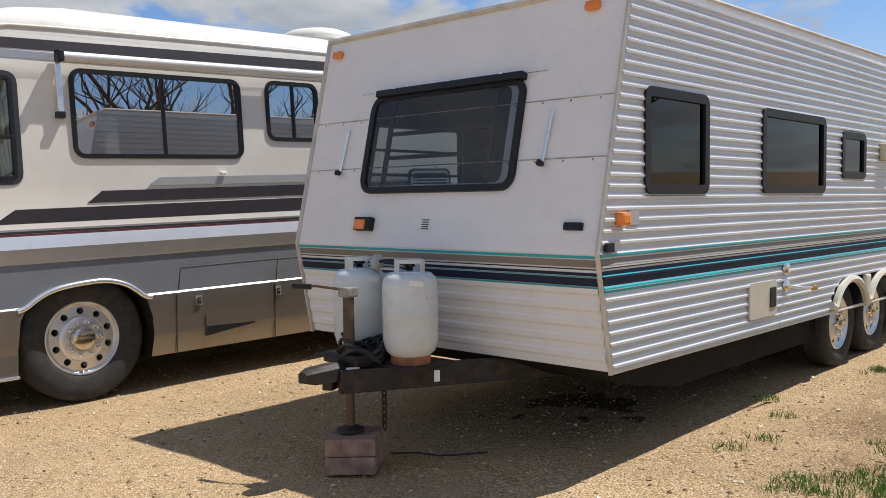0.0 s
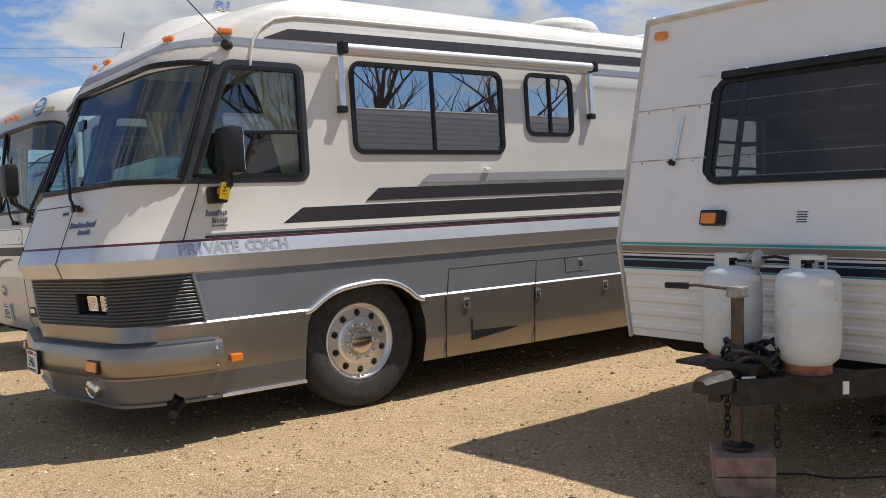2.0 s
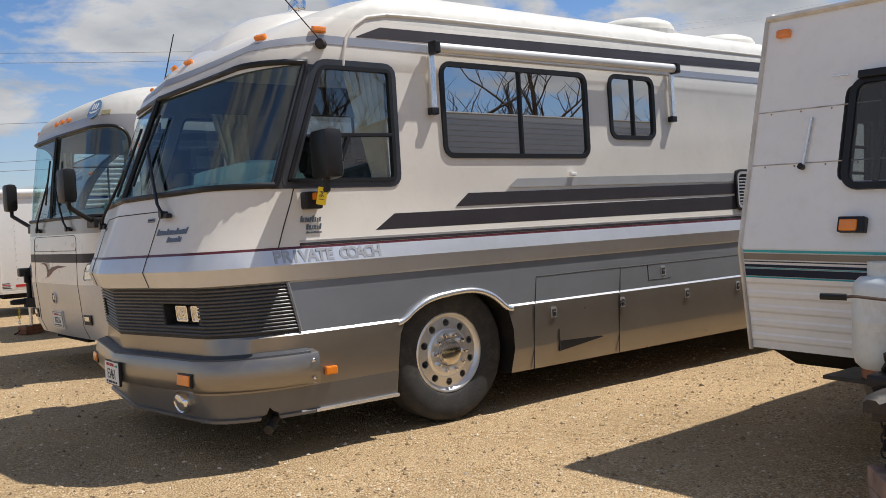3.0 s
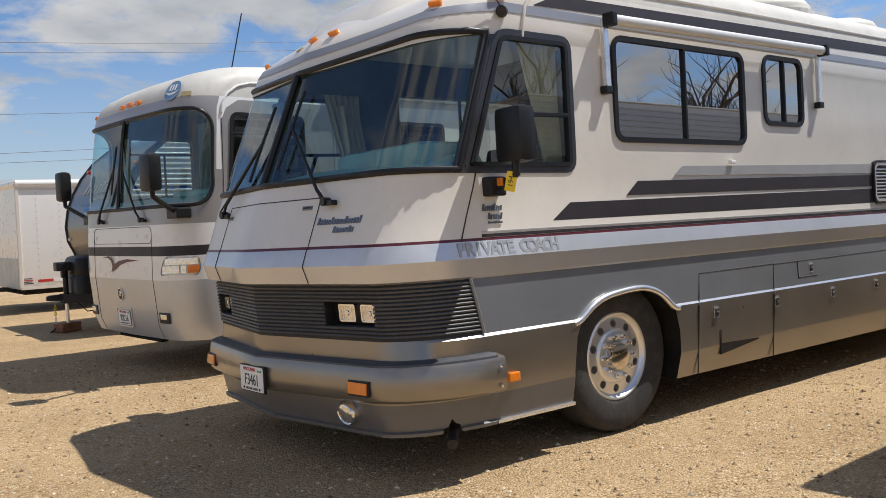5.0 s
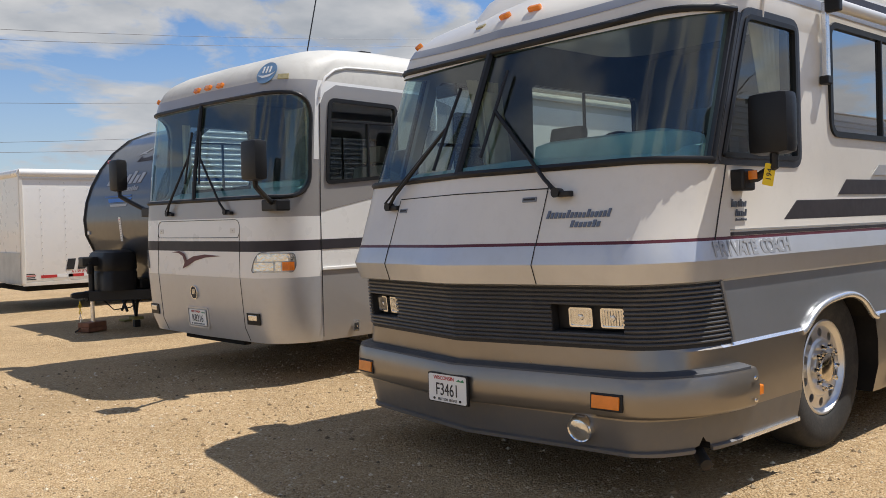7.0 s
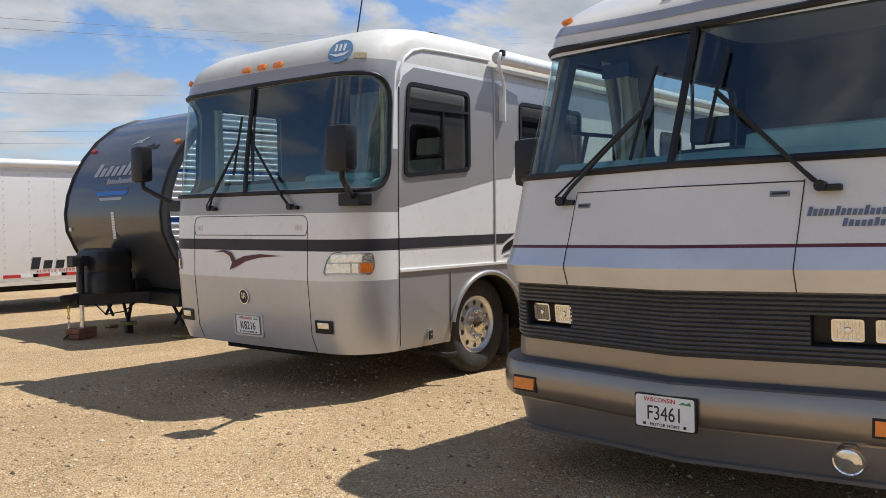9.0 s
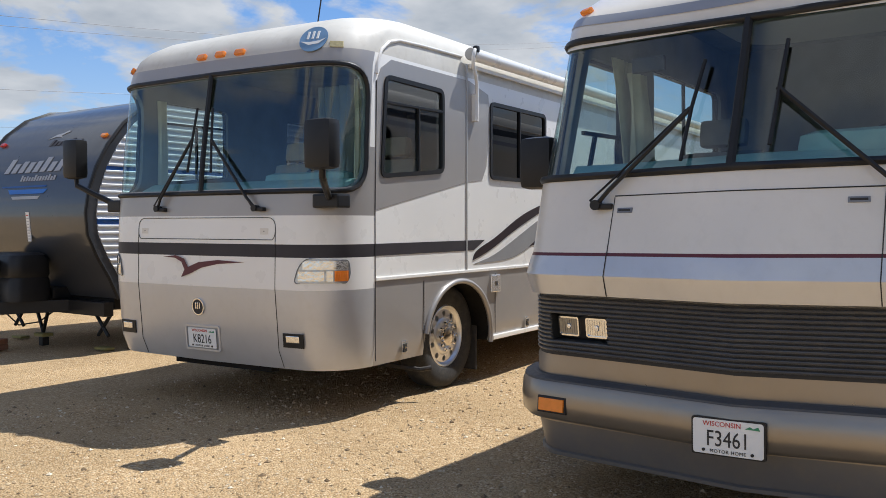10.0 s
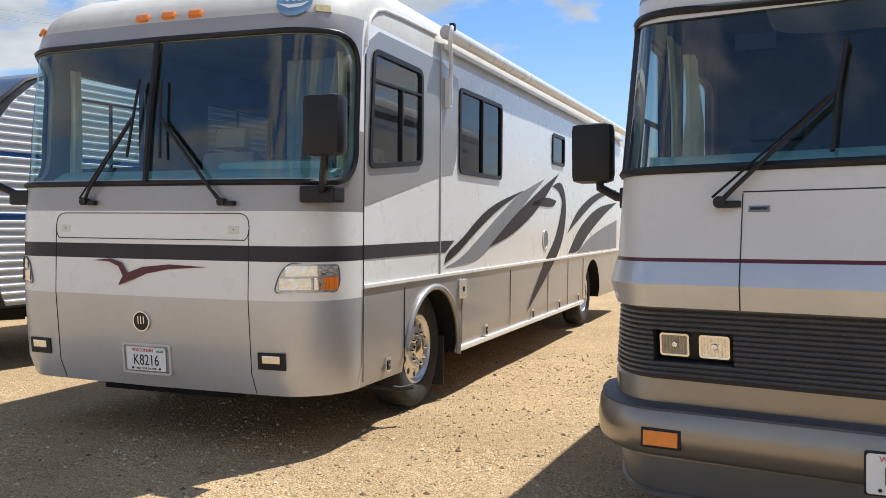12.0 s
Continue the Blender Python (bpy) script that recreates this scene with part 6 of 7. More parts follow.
def details_trailer(car):
    TEAL, NAVY, TAUPES = tt_mats
    hw = 1.18
    prof_up = lambda z: 0.31 * (z - 1.155) / 1.345
    prof_dn = lambda z: 0.12 * (1.155 - z) / 0.595
    tilt_up = math.degrees(math.atan2(0.31, 1.345))

    def on(v, z, off=0.0):
        """A frame on the front skin at v, z: x to the picture's right, y up the skin, z outwards."""
        if z > 1.155:
            return Matrix.Translation((prof_up(z), v, z)) @ pose(0, 0, 0, 0, tilt_up, 0) @ FACE_FRONT @ Matrix.Translation((0, 0, off))
        return Matrix.Translation((prof_dn(z), v, z)) @ pose(0, 0, 0, 0, -11.4, 0) @ FACE_FRONT @ Matrix.Translation((0, 0, off))
    # stripes on the front
    for lo, hi, m in ((0.958, 0.975, TEAL), (0.979, 0.990, TEAL), (0.993, 1.034, NAVY), (1.037, 1.041, TEAL), (1.044, 1.060, NAVY), (1.074, 1.080, NAVY), (1.088, 1.124, TAUPES), (1.130, 1.144, TEAL)):
        bm = bmesh.new()
        vs = [bm.verts.new((prof_dn(z) - 0.004, v, z)) for v, z in ((-hw + 0.02, lo), (hw - 0.02, lo), (hw - 0.02, hi), (-hw + 0.02, hi))]
        bm.faces.new(vs)
        part("front_stripe", bm, m, car)
    # ridges on the lower front
    bm = bmesh.new()
    rows = []
    z = 0.57
    while z < 0.95:
        for s, d in ((0, 0.0), (0.4, 0.0), (0.55, 1.0), (0.85, 1.0)):
            rows.append((z + s * 0.085, 0.003 + d * 0.007))
        z += 0.085
    vs = [[bm.verts.new((prof_dn(zz) - d, v, zz)) for v in (-hw + 0.02, hw - 0.02)] for zz, d in rows]
    for a, b in zip(vs, vs[1:]):
        bm.faces.new((a[0], a[1], b[1], b[0]))
    part("lower_front_skin", bm, TTWHITE, car, "ridged white lower front skin")
    # panel joints with rivets
    for z in (1.633, 1.945):
        m = on(0, z, 0.0005)
        part("panel_joint", new_box((-hw + 0.02, -0.0028, -0.002), (hw - 0.02, 0.0028, 0.003), 0, m), mat("rust_streaked_joint", (0.44, 0.40, 0.35), 0.6, 0.1, 0.5, 14), car)
        for k in range(13):
            part("rivet", lathe([(0.006, 0), (0.004, -0.004), (0, -0.005)], 6, m @ Matrix.Translation((-1.08 + k * 0.18, -0.014, 0)) @ pose(0, 0, 0, -90)), RUSTY, car)
    # corner and roof trims
    edge = [(0.12, 0.55), (0.0, 1.155), (0.31, 2.50), (0.37, 2.545), (8.2, 2.61)]
    TRIM = mat("aged_trim", (0.62, 0.58, 0.52), 0.45, 0.2, 0.15, 8, dirt=0.3)
    for s in (-1, 1):
        part("corner_trim", tube([(x - 0.006, s * (hw - 0.002), z) for x, z in edge], 0.014, 6), TRIM, car, "aged corner trim")
    part("roof_trim", tube([(0.31, -hw, 2.515), (0.31, hw, 2.515)], 0.02, 6), TRIM, car)
    part("bottom_trim", tube([(0.12, -hw, 0.56), (8.2, -hw, 0.56)], 0.012, 6), TRIM, car)
    # front window with louvres
    m = on(0.008, 1.778)
    out = rrect(-0.61, -0.315, 0.61, 0.315, 0.09)
    fr = part("front_window", ringframe(bmesh.new(), out, shrink(out, 0.038), "z", -0.03, 0.022), BLACK, car, "wide dark front window behind a tinted guard", smooth=30)
    fr.matrix_local = m
    bm = bmesh.new()
    bm.faces.new([bm.verts.new((p, q, 0.010)) for p, q in shrink(out, 0.03)])
    part("guard_pane", bm, GUARD, fr, "tinted guard", face=(0, 0, 1))
    for x, w in ((-0.43, 0.035), (0.40, 0.035)):
        part("mullion", new_box((x - w / 2, -0.27, -0.012), (x + w / 2, 0.27, 0.004), 0.004), BLACK, fr)
    for y in (0.06, -0.09):
        part("louvre_bar", new_box((-0.43, y - 0.012, -0.012), (0.40, y + 0.012, 0.003), 0.004), BLACK, fr)
    part("guard_hinge", new_box((-0.565, 0.297, 0.0), (0.60, 0.340, 0.05), 0.008), BLACK, fr, "black hinge rail")
    for x in (-0.40, 0.05, 0.45):
        part("hinge_clip", new_box((x - 0.012, 0.334, 0.03), (x + 0.012, 0.346, 0.054), 0.003), BRIGHT, fr)
    for x0, x1 in ((-0.72, -0.62), (0.62, 0.75)):
        part("hinge_rod", tube([(x0, 0.335, 0.02), (x1, 0.335, 0.02)], 0.005, 6), BRIGHT, fr)
    for v in (-0.79, 0.83):
        a, b = on(v - 0.01, 1.885, 0.015), on(v + 0.012, 1.605, 0.015)
        st = part("guard_stay", tube([a.translation, b.translation], 0.010, 6), BRIGHT, car, "folded metal stay")
        part("stay_knob", lathe([(0.016, 0), (0.018, -0.03), (0, -0.035)], 10, b @ pose(0, 0, 0, -90)), BLACK, st)
    # lamps and plates
    for v, z in ((1.055, 2.405), (-0.97, 2.415)):
        slab("marker_lamp", car, on(v, z), 0.085, 0.05, 0.035, AMBER, "amber marker lamp", 0.014)
    m = on(0.525, 1.282)
    pl = slab("porch_lamp", car, m, 0.145, 0.085, 0.045, BLACK, "amber lamp in a black housing", 0.01)
    slab("lens", pl, m, 0.095, 0.062, 0.055, AMBER, "", 0.01, x=-0.012, y=-0.006)
    m = on(0.015, 1.288, 0.001)
    st = slab("sticker", car, m, 0.075, 0.075, 0.0025, PLATE, "small white label", 0.0)
    for i in range(5):
        slab("label_bar", st, m, 0.06 - 0.008 * (i % 2), 0.006, 0.0035, INK, "", 0.0, y=0.026 - 0.013 * i)
    slab("hook", car, on(-1.02, 1.286), 0.11, 0.04, 0.02, BLACK, "black catch", 0.006)
    slab("marker_lamp", car, Matrix.Translation((0.175, -hw - 0.012, 1.322)) @ FACE_SIDE, 0.085, 0.07, 0.045, AMBER, "amber side marker", 0.018)
    slab("reflector_plate", car, Matrix.Translation((0.30, -hw - 0.012, 1.325)) @ FACE_SIDE, 0.10, 0.075, 0.006, LSTRIPE)
    slab("catch", car, Matrix.Translation((0.065, -hw - 0.012, 1.185)) @ FACE_SIDE, 0.07, 0.045, 0.02, BLACK, "black catch", 0.006)
    ht = part("service_hatch", new_prism(rrect(1.66, 0.655, 2.075, 0.885, 0.03), "y", -hw - 0.022, -hw - 0.01), mat("beige_plastic", (0.58, 0.52, 0.42), 0.5, 0, 0.06, 6, dirt=0.2), car, "beige water heater hatch")
    part("hatch_louvre", new_box((1.965, -hw - 0.028, 0.71), (2.055, -hw - 0.02, 0.84), 0.003), STEEL, ht)
    for z in (0.945, 0.832):
        part("inlet_plate", lathe([(0.0, -0.006), (0.035, -0.006), (0.042, 0.0)], 20, Matrix.Translation((2.24, -hw - 0.018, z)) @ Matrix.Diagonal((1.4, 1, 1, 1))), CHROME, car, "oval metal inlet plate", smooth=50)
    tp = part("water_tap", tube([(2.24, -hw - 0.02, 0.83), (2.27, -hw - 0.10, 0.82), (2.44, -hw - 0.12, 0.81)], 0.010, 8), BRIGHT, car, "brass water tap")
    part("tap_end", lathe([(0.018, 0.02), (0.022, -0.02), (0, -0.02)], 10, Matrix.Translation((2.45, -hw - 0.12, 0.808)) @ pose(0, 0, 0, 0, 0, 90)), mat("brass", (0.6, 0.35, 0.12), 0.3, 0.9), tp)
    part("outlet_hood", new_box((4.15, -hw - 0.07, 1.72), (4.40, -hw - 0.008, 1.86), 0.02), mat("yellowed_plastic", (0.65, 0.60, 0.42), 0.5, 0, 0.06), car, "yellowed vent hood")
    # fender trim and wheels
    arc = []
    for xc in (3.5, 4.28):
        arc += [(xc + 0.40 * math.cos(a), -hw - 0.02, 0.42 + 0.37 * math.sin(a)) for a in [math.pi * (1.0 - 0.16 - 0.68 * i / 14) for i in range(15)]]
    part("fender_trim", tube([(3.07, -hw - 0.02, 0.62)] + arc + [(4.84, -hw - 0.02, 0.62)], 0.03, 6), mat("fender_cream", (0.66, 0.62, 0.52), 0.4, 0, 0.08, 6, dirt=0.25), car, "scalloped cream fender trim", smooth=40)
    bm = bmesh.new()
    box(bm, (3.83, -hw - 0.03, 0.54), (3.95, -hw + 0.01, 0.80), 0.02)
    part("fender_skirt", bm, bpy.data.materials["fender_cream"], car)
    for x in (3.5, 4.28):
        for y, f in ((-1.02, -1), (1.02, 1)):
            w = wheel("wheel", car, x, y, 0.345, 0.205, 0.21, f, studs=6, holes=8)
            w.location.z += 0.0227 * x - 0.0253 * y - 0.012
    # underside and tongue
    part("under_pan", new_prism([(0.12, 0.56), (8.0, 0.56), (8.0, 0.36), (1.0, 0.33), (0.40, 0.44)], "y", -1.05, 1.05), UNDER, car, "dark underside")
    for s in (-1, 1):
        part("chassis_rail", new_box((0, -0.03, 0.42), (1.52, 0.03, 0.545), 0.006, Matrix.Translation((-0.66, 0.035 + s * 0.05, 0)) @ pose(0, 0, 0, 0, 0, s * 27)), STEEL, car, "black A-frame rail")
    part("bottle_tray", new_box((-0.44, -0.32, 0.535), (-0.10, 0.46, 0.555), 0.004), STEEL, car)
    part("coupler", loft([[(x, 0.035 + y * w, 0.52 + z * h) for y, z in ((-1, -0.6), (1, -0.6), (1, 0.6), (0.5, 1), (-0.5, 1), (-1, 0.6))] for x, w, h in ((-0.86, 0.035, 0.035), (-0.82, 0.055, 0.05), (-0.72, 0.06, 0.055), (-0.62, 0.05, 0.06), (-0.45, 0.11, 0.06), (-0.40, 0.12, 0.06))]), STEEL, car, "greasy ball coupler", smooth=35)
    part("coupler_cover", new_box((-0.62, -0.10, 0.56), (-0.36, 0.17, 0.62), 0.02), BLACK, car)
    slab("tag", car, Matrix.Translation((-0.60, -0.055, 0.53)) @ pose(0, 0, 0, 90, 0, -30), 0.07, 0.05, 0.004, PLATE, "white tag")
    slab("tag", car, Matrix.Translation((-0.28, -0.36, 0.50)) @ pose(0, 0, 0, 90, 0, -30), 0.03, 0.06, 0.004, PLATE, "white tag")
    RAW = mat("rusty_brown_tube", (0.12, 0.085, 0.065), 0.55, 0.5, 0.3, 12, dirt=0.4, dirt_color=(0.2, 0.09, 0.04))
    jk = part("jack_post", tube([(-0.545, 0.035, 0.20), (-0.545, 0.035, 0.96)], 0.024, 12), RAW, car, "rusty tongue jack", smooth=40)
    part("jack_outer", tube([(-0.545, 0.035, 0.50), (-0.545, 0.035, 0.93)], 0.030, 14), RAW, jk, smooth=40)
    part("jack_head", new_box((-0.585, -0.005, 0.915), (-0.505, 0.075, 0.968), 0.010), mat("dirty_galvanised", (0.30, 0.29, 0.27), 0.5, 0.5, 0.3, 20, dirt=0.4), jk)
    part("crank", tube([(-0.56, 0.08, 0.955), (-0.62, 0.22, 0.97), (-0.63, 0.26, 0.965)], 0.008, 6), RAW, jk)
    part("crank_grip", tube([(-0.63, 0.25, 0.965), (-0.66, 0.36, 0.965)], 0.016, 8), BLACK, jk)
    part("jack_foot", lathe([(0.075, 0.0), (0.075, 0.012), (0.03, 0.03)], 16, Matrix.Translation((-0.545, 0.035, 0.195)) @ pose(0, 0, 0, 90)), STEEL, jk)
    # regulator and hose between the two bottles
    GALV = mat("dull_zinc", (0.50, 0.50, 0.48), 0.45, 0.5, 0.15, 14)
    rg = part("gas_regulator", lathe([(0.045, 0), (0.05, -0.012), (0.03, -0.03), (0, -0.034)], 18, Matrix.Translation((-0.30, 0.08, 1.085))), GALV, car, "zinc regulator between the bottles", smooth=40)
    part("pigtail_hose", tube([(-0.27, -0.10, 1.085), (-0.30, -0.02, 1.10), (-0.30, 0.06, 1.09)], 0.008, 8), BLACK, rg)
    part("pigtail_hose", tube([(-0.27, 0.27, 1.085), (-0.30, 0.18, 1.10), (-0.30, 0.10, 1.09)], 0.008, 8), GALV, rg)
    part("hold_down_rod", tube([(-0.28, 0.08, 0.56), (-0.28, 0.08, 1.10)], 0.007, 6), GALV, rg)
    part("hold_down_bar", new_box((-0.30, -0.10, 1.045), (-0.265, 0.27, 1.057), 0.003), GALV, rg)
    rnd = random.Random(5)
    for k in range(4):
        pts = [(-0.50 + 0.02 * k + 0.12 * math.cos(a), 0.02 + 0.13 * math.sin(a), 0.60 + 0.02 * k + 0.05 * math.sin(a * 2 + k)) for a in [2 * math.pi * i / 18 for i in range(19)]]
        part("cable_loop", tube(pts, 0.010, 6), RUBBER, car, "coiled black cable", smooth=60)
    for y0 in (-0.10, 0.17):
        for k in range(7):
            ring = [(0.018 * math.cos(a) * (1 if k % 2 else 0.2), 0.018 * math.cos(a) * (0.2 if k % 2 else 1), 0.026 * math.sin(a)) for a in [2 * math.pi * i / 10 for i in range(11)]]
            part("chain_link", tube([Vector(p) + Vector((-0.42, y0, 0.43 - 0.035 * k)) for p in ring], 0.005, 5), STEEL, car)


details_trailer(trailer)
gas_bottle(-0.305, -0.19, 0.550, 0.149, "white steel gas bottle with rusty foot on the trailer tongue", -31)
gas_bottle(-0.305, 0.215, 0.550, 0.149, "white steel gas bottle on the trailer tongue", -12)


def timber_block(name, m, size, material, label):
    t = thing(name, m, label, "block")
    x, y, z = size
    half = z / 2
    for k in range(2):
        part("timber", new_box((-x / 2, -y / 2, half * k + 0.001), (x / 2, y / 2, half * (k + 1) - 0.001), 0.012, pose(0, 0, 0, 0, 0, 2.0 * k)), material, t)
    return t


WOODB = mat("weathered_red_brown_timber", (0.30, 0.19, 0.145), 0.85, 0, 0.5, 9, bump=0.006, bscale=30, dirt=0.6, dirt_color=(0.34, 0.30, 0.25))
BRICKW = mat("red_brown_block", (0.26, 0.11, 0.06), 0.8, 0, 0.25, 9, bump=0.002, bscale=40, dirt=0.3)
timber_block("timber_block", pose(2.845, 3.725, 0, 0, 0, 40), (0.27, 0.27, 0.195), WOODB, "weathered red-brown timber block under the tongue jack")
# the dropped cable behind the block
cable = obj("loose_cable", tube([(3.12, 3.75, 0.012), (3.2, 3.62, 0.02), (3.26, 3.5, 0.01), (3.36, 3.40, 0.012), (3.47, 3.33, 0.01)], 0.005, 6), RUBBER)
tagged(cable, "thin black cable lying on the gravel", "cable")


# ---- details on the dark-fronted trailer ----
PAD = mat("faded_yellow_pad", (0.30, 0.25, 0.08), 0.8, 0, 0.2, 10, dirt=0.4)


def details_dark(car):
    hw = 1.25
    front = [(0.42, 0.60), (0.30, 0.85), (0.16, 1.08), (0.05, 1.32), (0.03, 1.55), (0.07, 1.80), (0.16, 2.05), (0.30, 2.30), (0.50, 2.55), (0.76, 2.76), (1.10, 2.90), (1.5, 2.95)]

    def on(v, z, off=0.002):
        for (x0, z0), (x1, z1) in zip(front, front[1:]):
            if z0 <= z <= z1:
                x = x0 + (x1 - x0) * (z - z0) / (z1 - z0)
                t = math.degrees(math.atan2(x1 - x0, z1 - z0))
                return Matrix.Translation((x, v, z)) @ pose(0, 0, 0, 0, t, 0) @ FACE_FRONT @ Matrix.Translation((0, 0, off))
    for s in (-1, 1):
        part("edge_moulding", tube([(x - 0.002, s * hw, z) for x, z in front], 0.022, 6), BLACK, car, "black edge moulding", smooth=50)
        slab("marker_lamp", car, on(s * 1.08, 2.41), 0.10, 0.05, 0.03, REDLENS if s > 0 else AMBER, "small clearance lamp", 0.012)
    PALE = mat("pale_grey_graphic", (0.42, 0.42, 0.43), 0.4, 0.2, 0.06)
    lettering_bars(car, on(0.02, 2.12), 1.25, 0.20, 8, PALE, "brand_lettering", "pale slanted brand lettering")
    lettering_bars(car, on(-0.15, 1.965), 0.75, 0.075, 13, PALE, "brand_lettering", "small pale lettering")
    lettering_bars(car, on(-0.35, 2.385), 0.66, 0.10, 8, BLACKP, "brand_lettering", "dark lettering")
    part("leaping_emblem", new_prism([(-0.19, -0.05), (-0.06, 0.02), (0.05, 0.04), (0.13, 0.075), (0.19, 0.06), (0.11, 0.03), (0.05, 0.0), (0.09, -0.03), (0.02, -0.02), (-0.05, -0.015)], "z", 0, 0.003, 0, on(-0.08, 2.475)), PALE, car, "pale leaping animal shape")
    for v, z, w, h, m in ((0.10, 1.865, 0.98, 0.02, BLUE), (0.0, 1.805, 0.85, 0.055, mat("bright_blue", (0.03, 0.16, 0.55), 0.35)), (0.02, 1.735, 0.62, 0.035, PALE)):
        sh = h * 1.2
        part("front_graphic", new_prism([(-w / 2, h / 2), (w / 2, h / 2), (w / 2 - sh, -h / 2), (-w / 2 + sh, -h / 2)], "z", 0, 0.003, 0, on(v, z)), m, car)
    lb = slab("warning_label", car, on(-0.08, 1.40), 0.07, 0.34, 0.003, PLATE, "narrow white warning label", 0.0)
    for i in range(9):
        slab("label_bar", lb, on(-0.08, 1.40, 0.005), 0.05, 0.010, 0.002, REDINK if i == 8 else GREYL, "", 0.0, y=-0.14 + 0.034 * i)
    slab("clip", car, on(1.12, 1.35), 0.06, 0.05, 0.02, PLATE)
    # tongue
    part("under_pan", new_box((0.45, -1.12, 0.48), (8.4, 1.12, 0.62)), UNDER, car)
    for s in (-1, 1):
        part("chassis_rail", new_box((0, -0.03, 0.42), (1.7, 0.03, 0.56), 0.006, Matrix.Translation((-0.42, s * 0.05, 0)) @ pose(0, 0, 0, 0, 0, s * 27)), BLACK, car, "black A-frame rail")
        part("cross_beam", new_box((0.30, s * 0.02, 0.40), (0.42, s * 1.15, 0.56), 0.01) if s > 0 else new_box((0.30, -1.15, 0.40), (0.42, -0.02, 0.56), 0.01), BLACK, car)
    part("coupler", loft([[(x, y * w, 0.50 + z * h) for y, z in ((-1, -0.6), (1, -0.6), (1, 0.6), (0.5, 1), (-0.5, 1), (-1, 0.6))] for x, w, h in ((-0.64, 0.03, 0.035), (-0.60, 0.05, 0.05), (-0.48, 0.055, 0.055), (-0.40, 0.05, 0.06), (-0.30, 0.10, 0.06))]), BLACK, car, "black coupler", smooth=35)
    cv = part("bottle_cover", loft([[(x, y, z) for x, y in rrect(-0.30 + i, -0.36 + i, 0.18 - i, 0.36 - i, 0.12)] for z, i in ((0.56, 0.0), (0.80, 0.0), (0.83, 0.012), (0.86, 0.0), (1.02, 0.005), (1.08, 0.03), (1.11, 0.08))]), BLACK, car, "moulded black gas bottle cover", smooth=35)
    jk = part("jack_post", tube([(-0.36, 0.0, 0.13), (-0.36, 0.0, 0.60)], 0.028, 12), BRIGHT, car, "electric tongue jack", smooth=40)
    part("jack_outer", tube([(-0.36, 0.0, 0.52), (-0.36, 0.0, 0.95)], 0.038, 12), BLACK, jk, smooth=40)
    part("jack_motor", new_box((-0.50, -0.09, 0.90), (-0.28, 0.09, 1.03), 0.02), BLACK, jk)
    part("jack_grip", new_box((-0.44, -0.12, 0.80), (-0.38, -0.04, 0.95), 0.015), BLACK, jk)
    part("battery_box", new_box((0.20, -0.30, 0.56), (0.45, 0.10, 0.70), 0.02), BLACK, car)
    for v in (-0.9, 0.9):
        for a, b in (((0.45, v - 0.16, 0.42), (0.45, v + 0.10, 0.16)), ((0.45, v + 0.16, 0.42), (0.45, v - 0.10, 0.16))):
            part("stabiliser_arm", tube([a, b], 0.022, 6), BLACK, car)
        part("stabiliser_foot", new_box((0.40, v - 0.11, 0.0), (0.52, v + 0.11, 0.03), 0.008), PAD, car)
    part("scissor_arm", tube([(0.20, -0.20, 0.44), (0.26, 0.02, 0.16)], 0.022, 6), BLACK, car)
    part("scissor_arm", tube([(0.30, 0.24, 0.44), (0.26, 0.02, 0.16)], 0.022, 6), BLACK, car)
    part("scissor_foot", new_box((0.19, -0.08, 0.11), (0.33, 0.11, 0.15), 0.008), PAD, car)
    part("scissor_post", new_box((0.22, -0.03, 0.0), (0.30, 0.05, 0.10)), BLACK, car)
    part("brake_cable", tube([(-0.25, -0.06, 0.45), (-0.10, -0.10, 0.28), (0.12, -0.14, 0.30), (0.30, -0.2, 0.44)], 0.009, 6), RUBBER, car, smooth=60)
    for k in range(9):
        ring = [(0.016 * math.cos(a) * (1 if k % 2 else 0.2), 0.016 * math.cos(a) * (0.2 if k % 2 else 1), 0.026 * math.sin(a)) for a in [2 * math.pi * i / 10 for i in range(11)]]
        part("chain_link", tube([Vector(p) + Vector((-0.52, 0.02, 0.40 - 0.042 * k)) for p in ring], 0.006, 5), YELLOW if k < 4 else BRIGHT, car)
    part("hook", tube([(-0.52, 0.02, 0.06), (-0.62, -0.06, 0.02), (-0.52, 0.12, 0.018), (-0.42, 0.0, 0.02)], 0.012, 6), STEEL, car)
    for x in (4.6, 5.5):
        for y, f in ((-1.02, -1), (1.02, 1)):
            wheel("wheel", car, x, y, 0.36, 0.2, 0.21, f, studs=6, holes=6)


details_dark(trailer_b)
timber_block("jack_block", pose(1.86, 16.68, 0, 0, 0, 25), (0.34, 0.20, 0.13), BRICKW, "red-brown block under the trailer's jack")


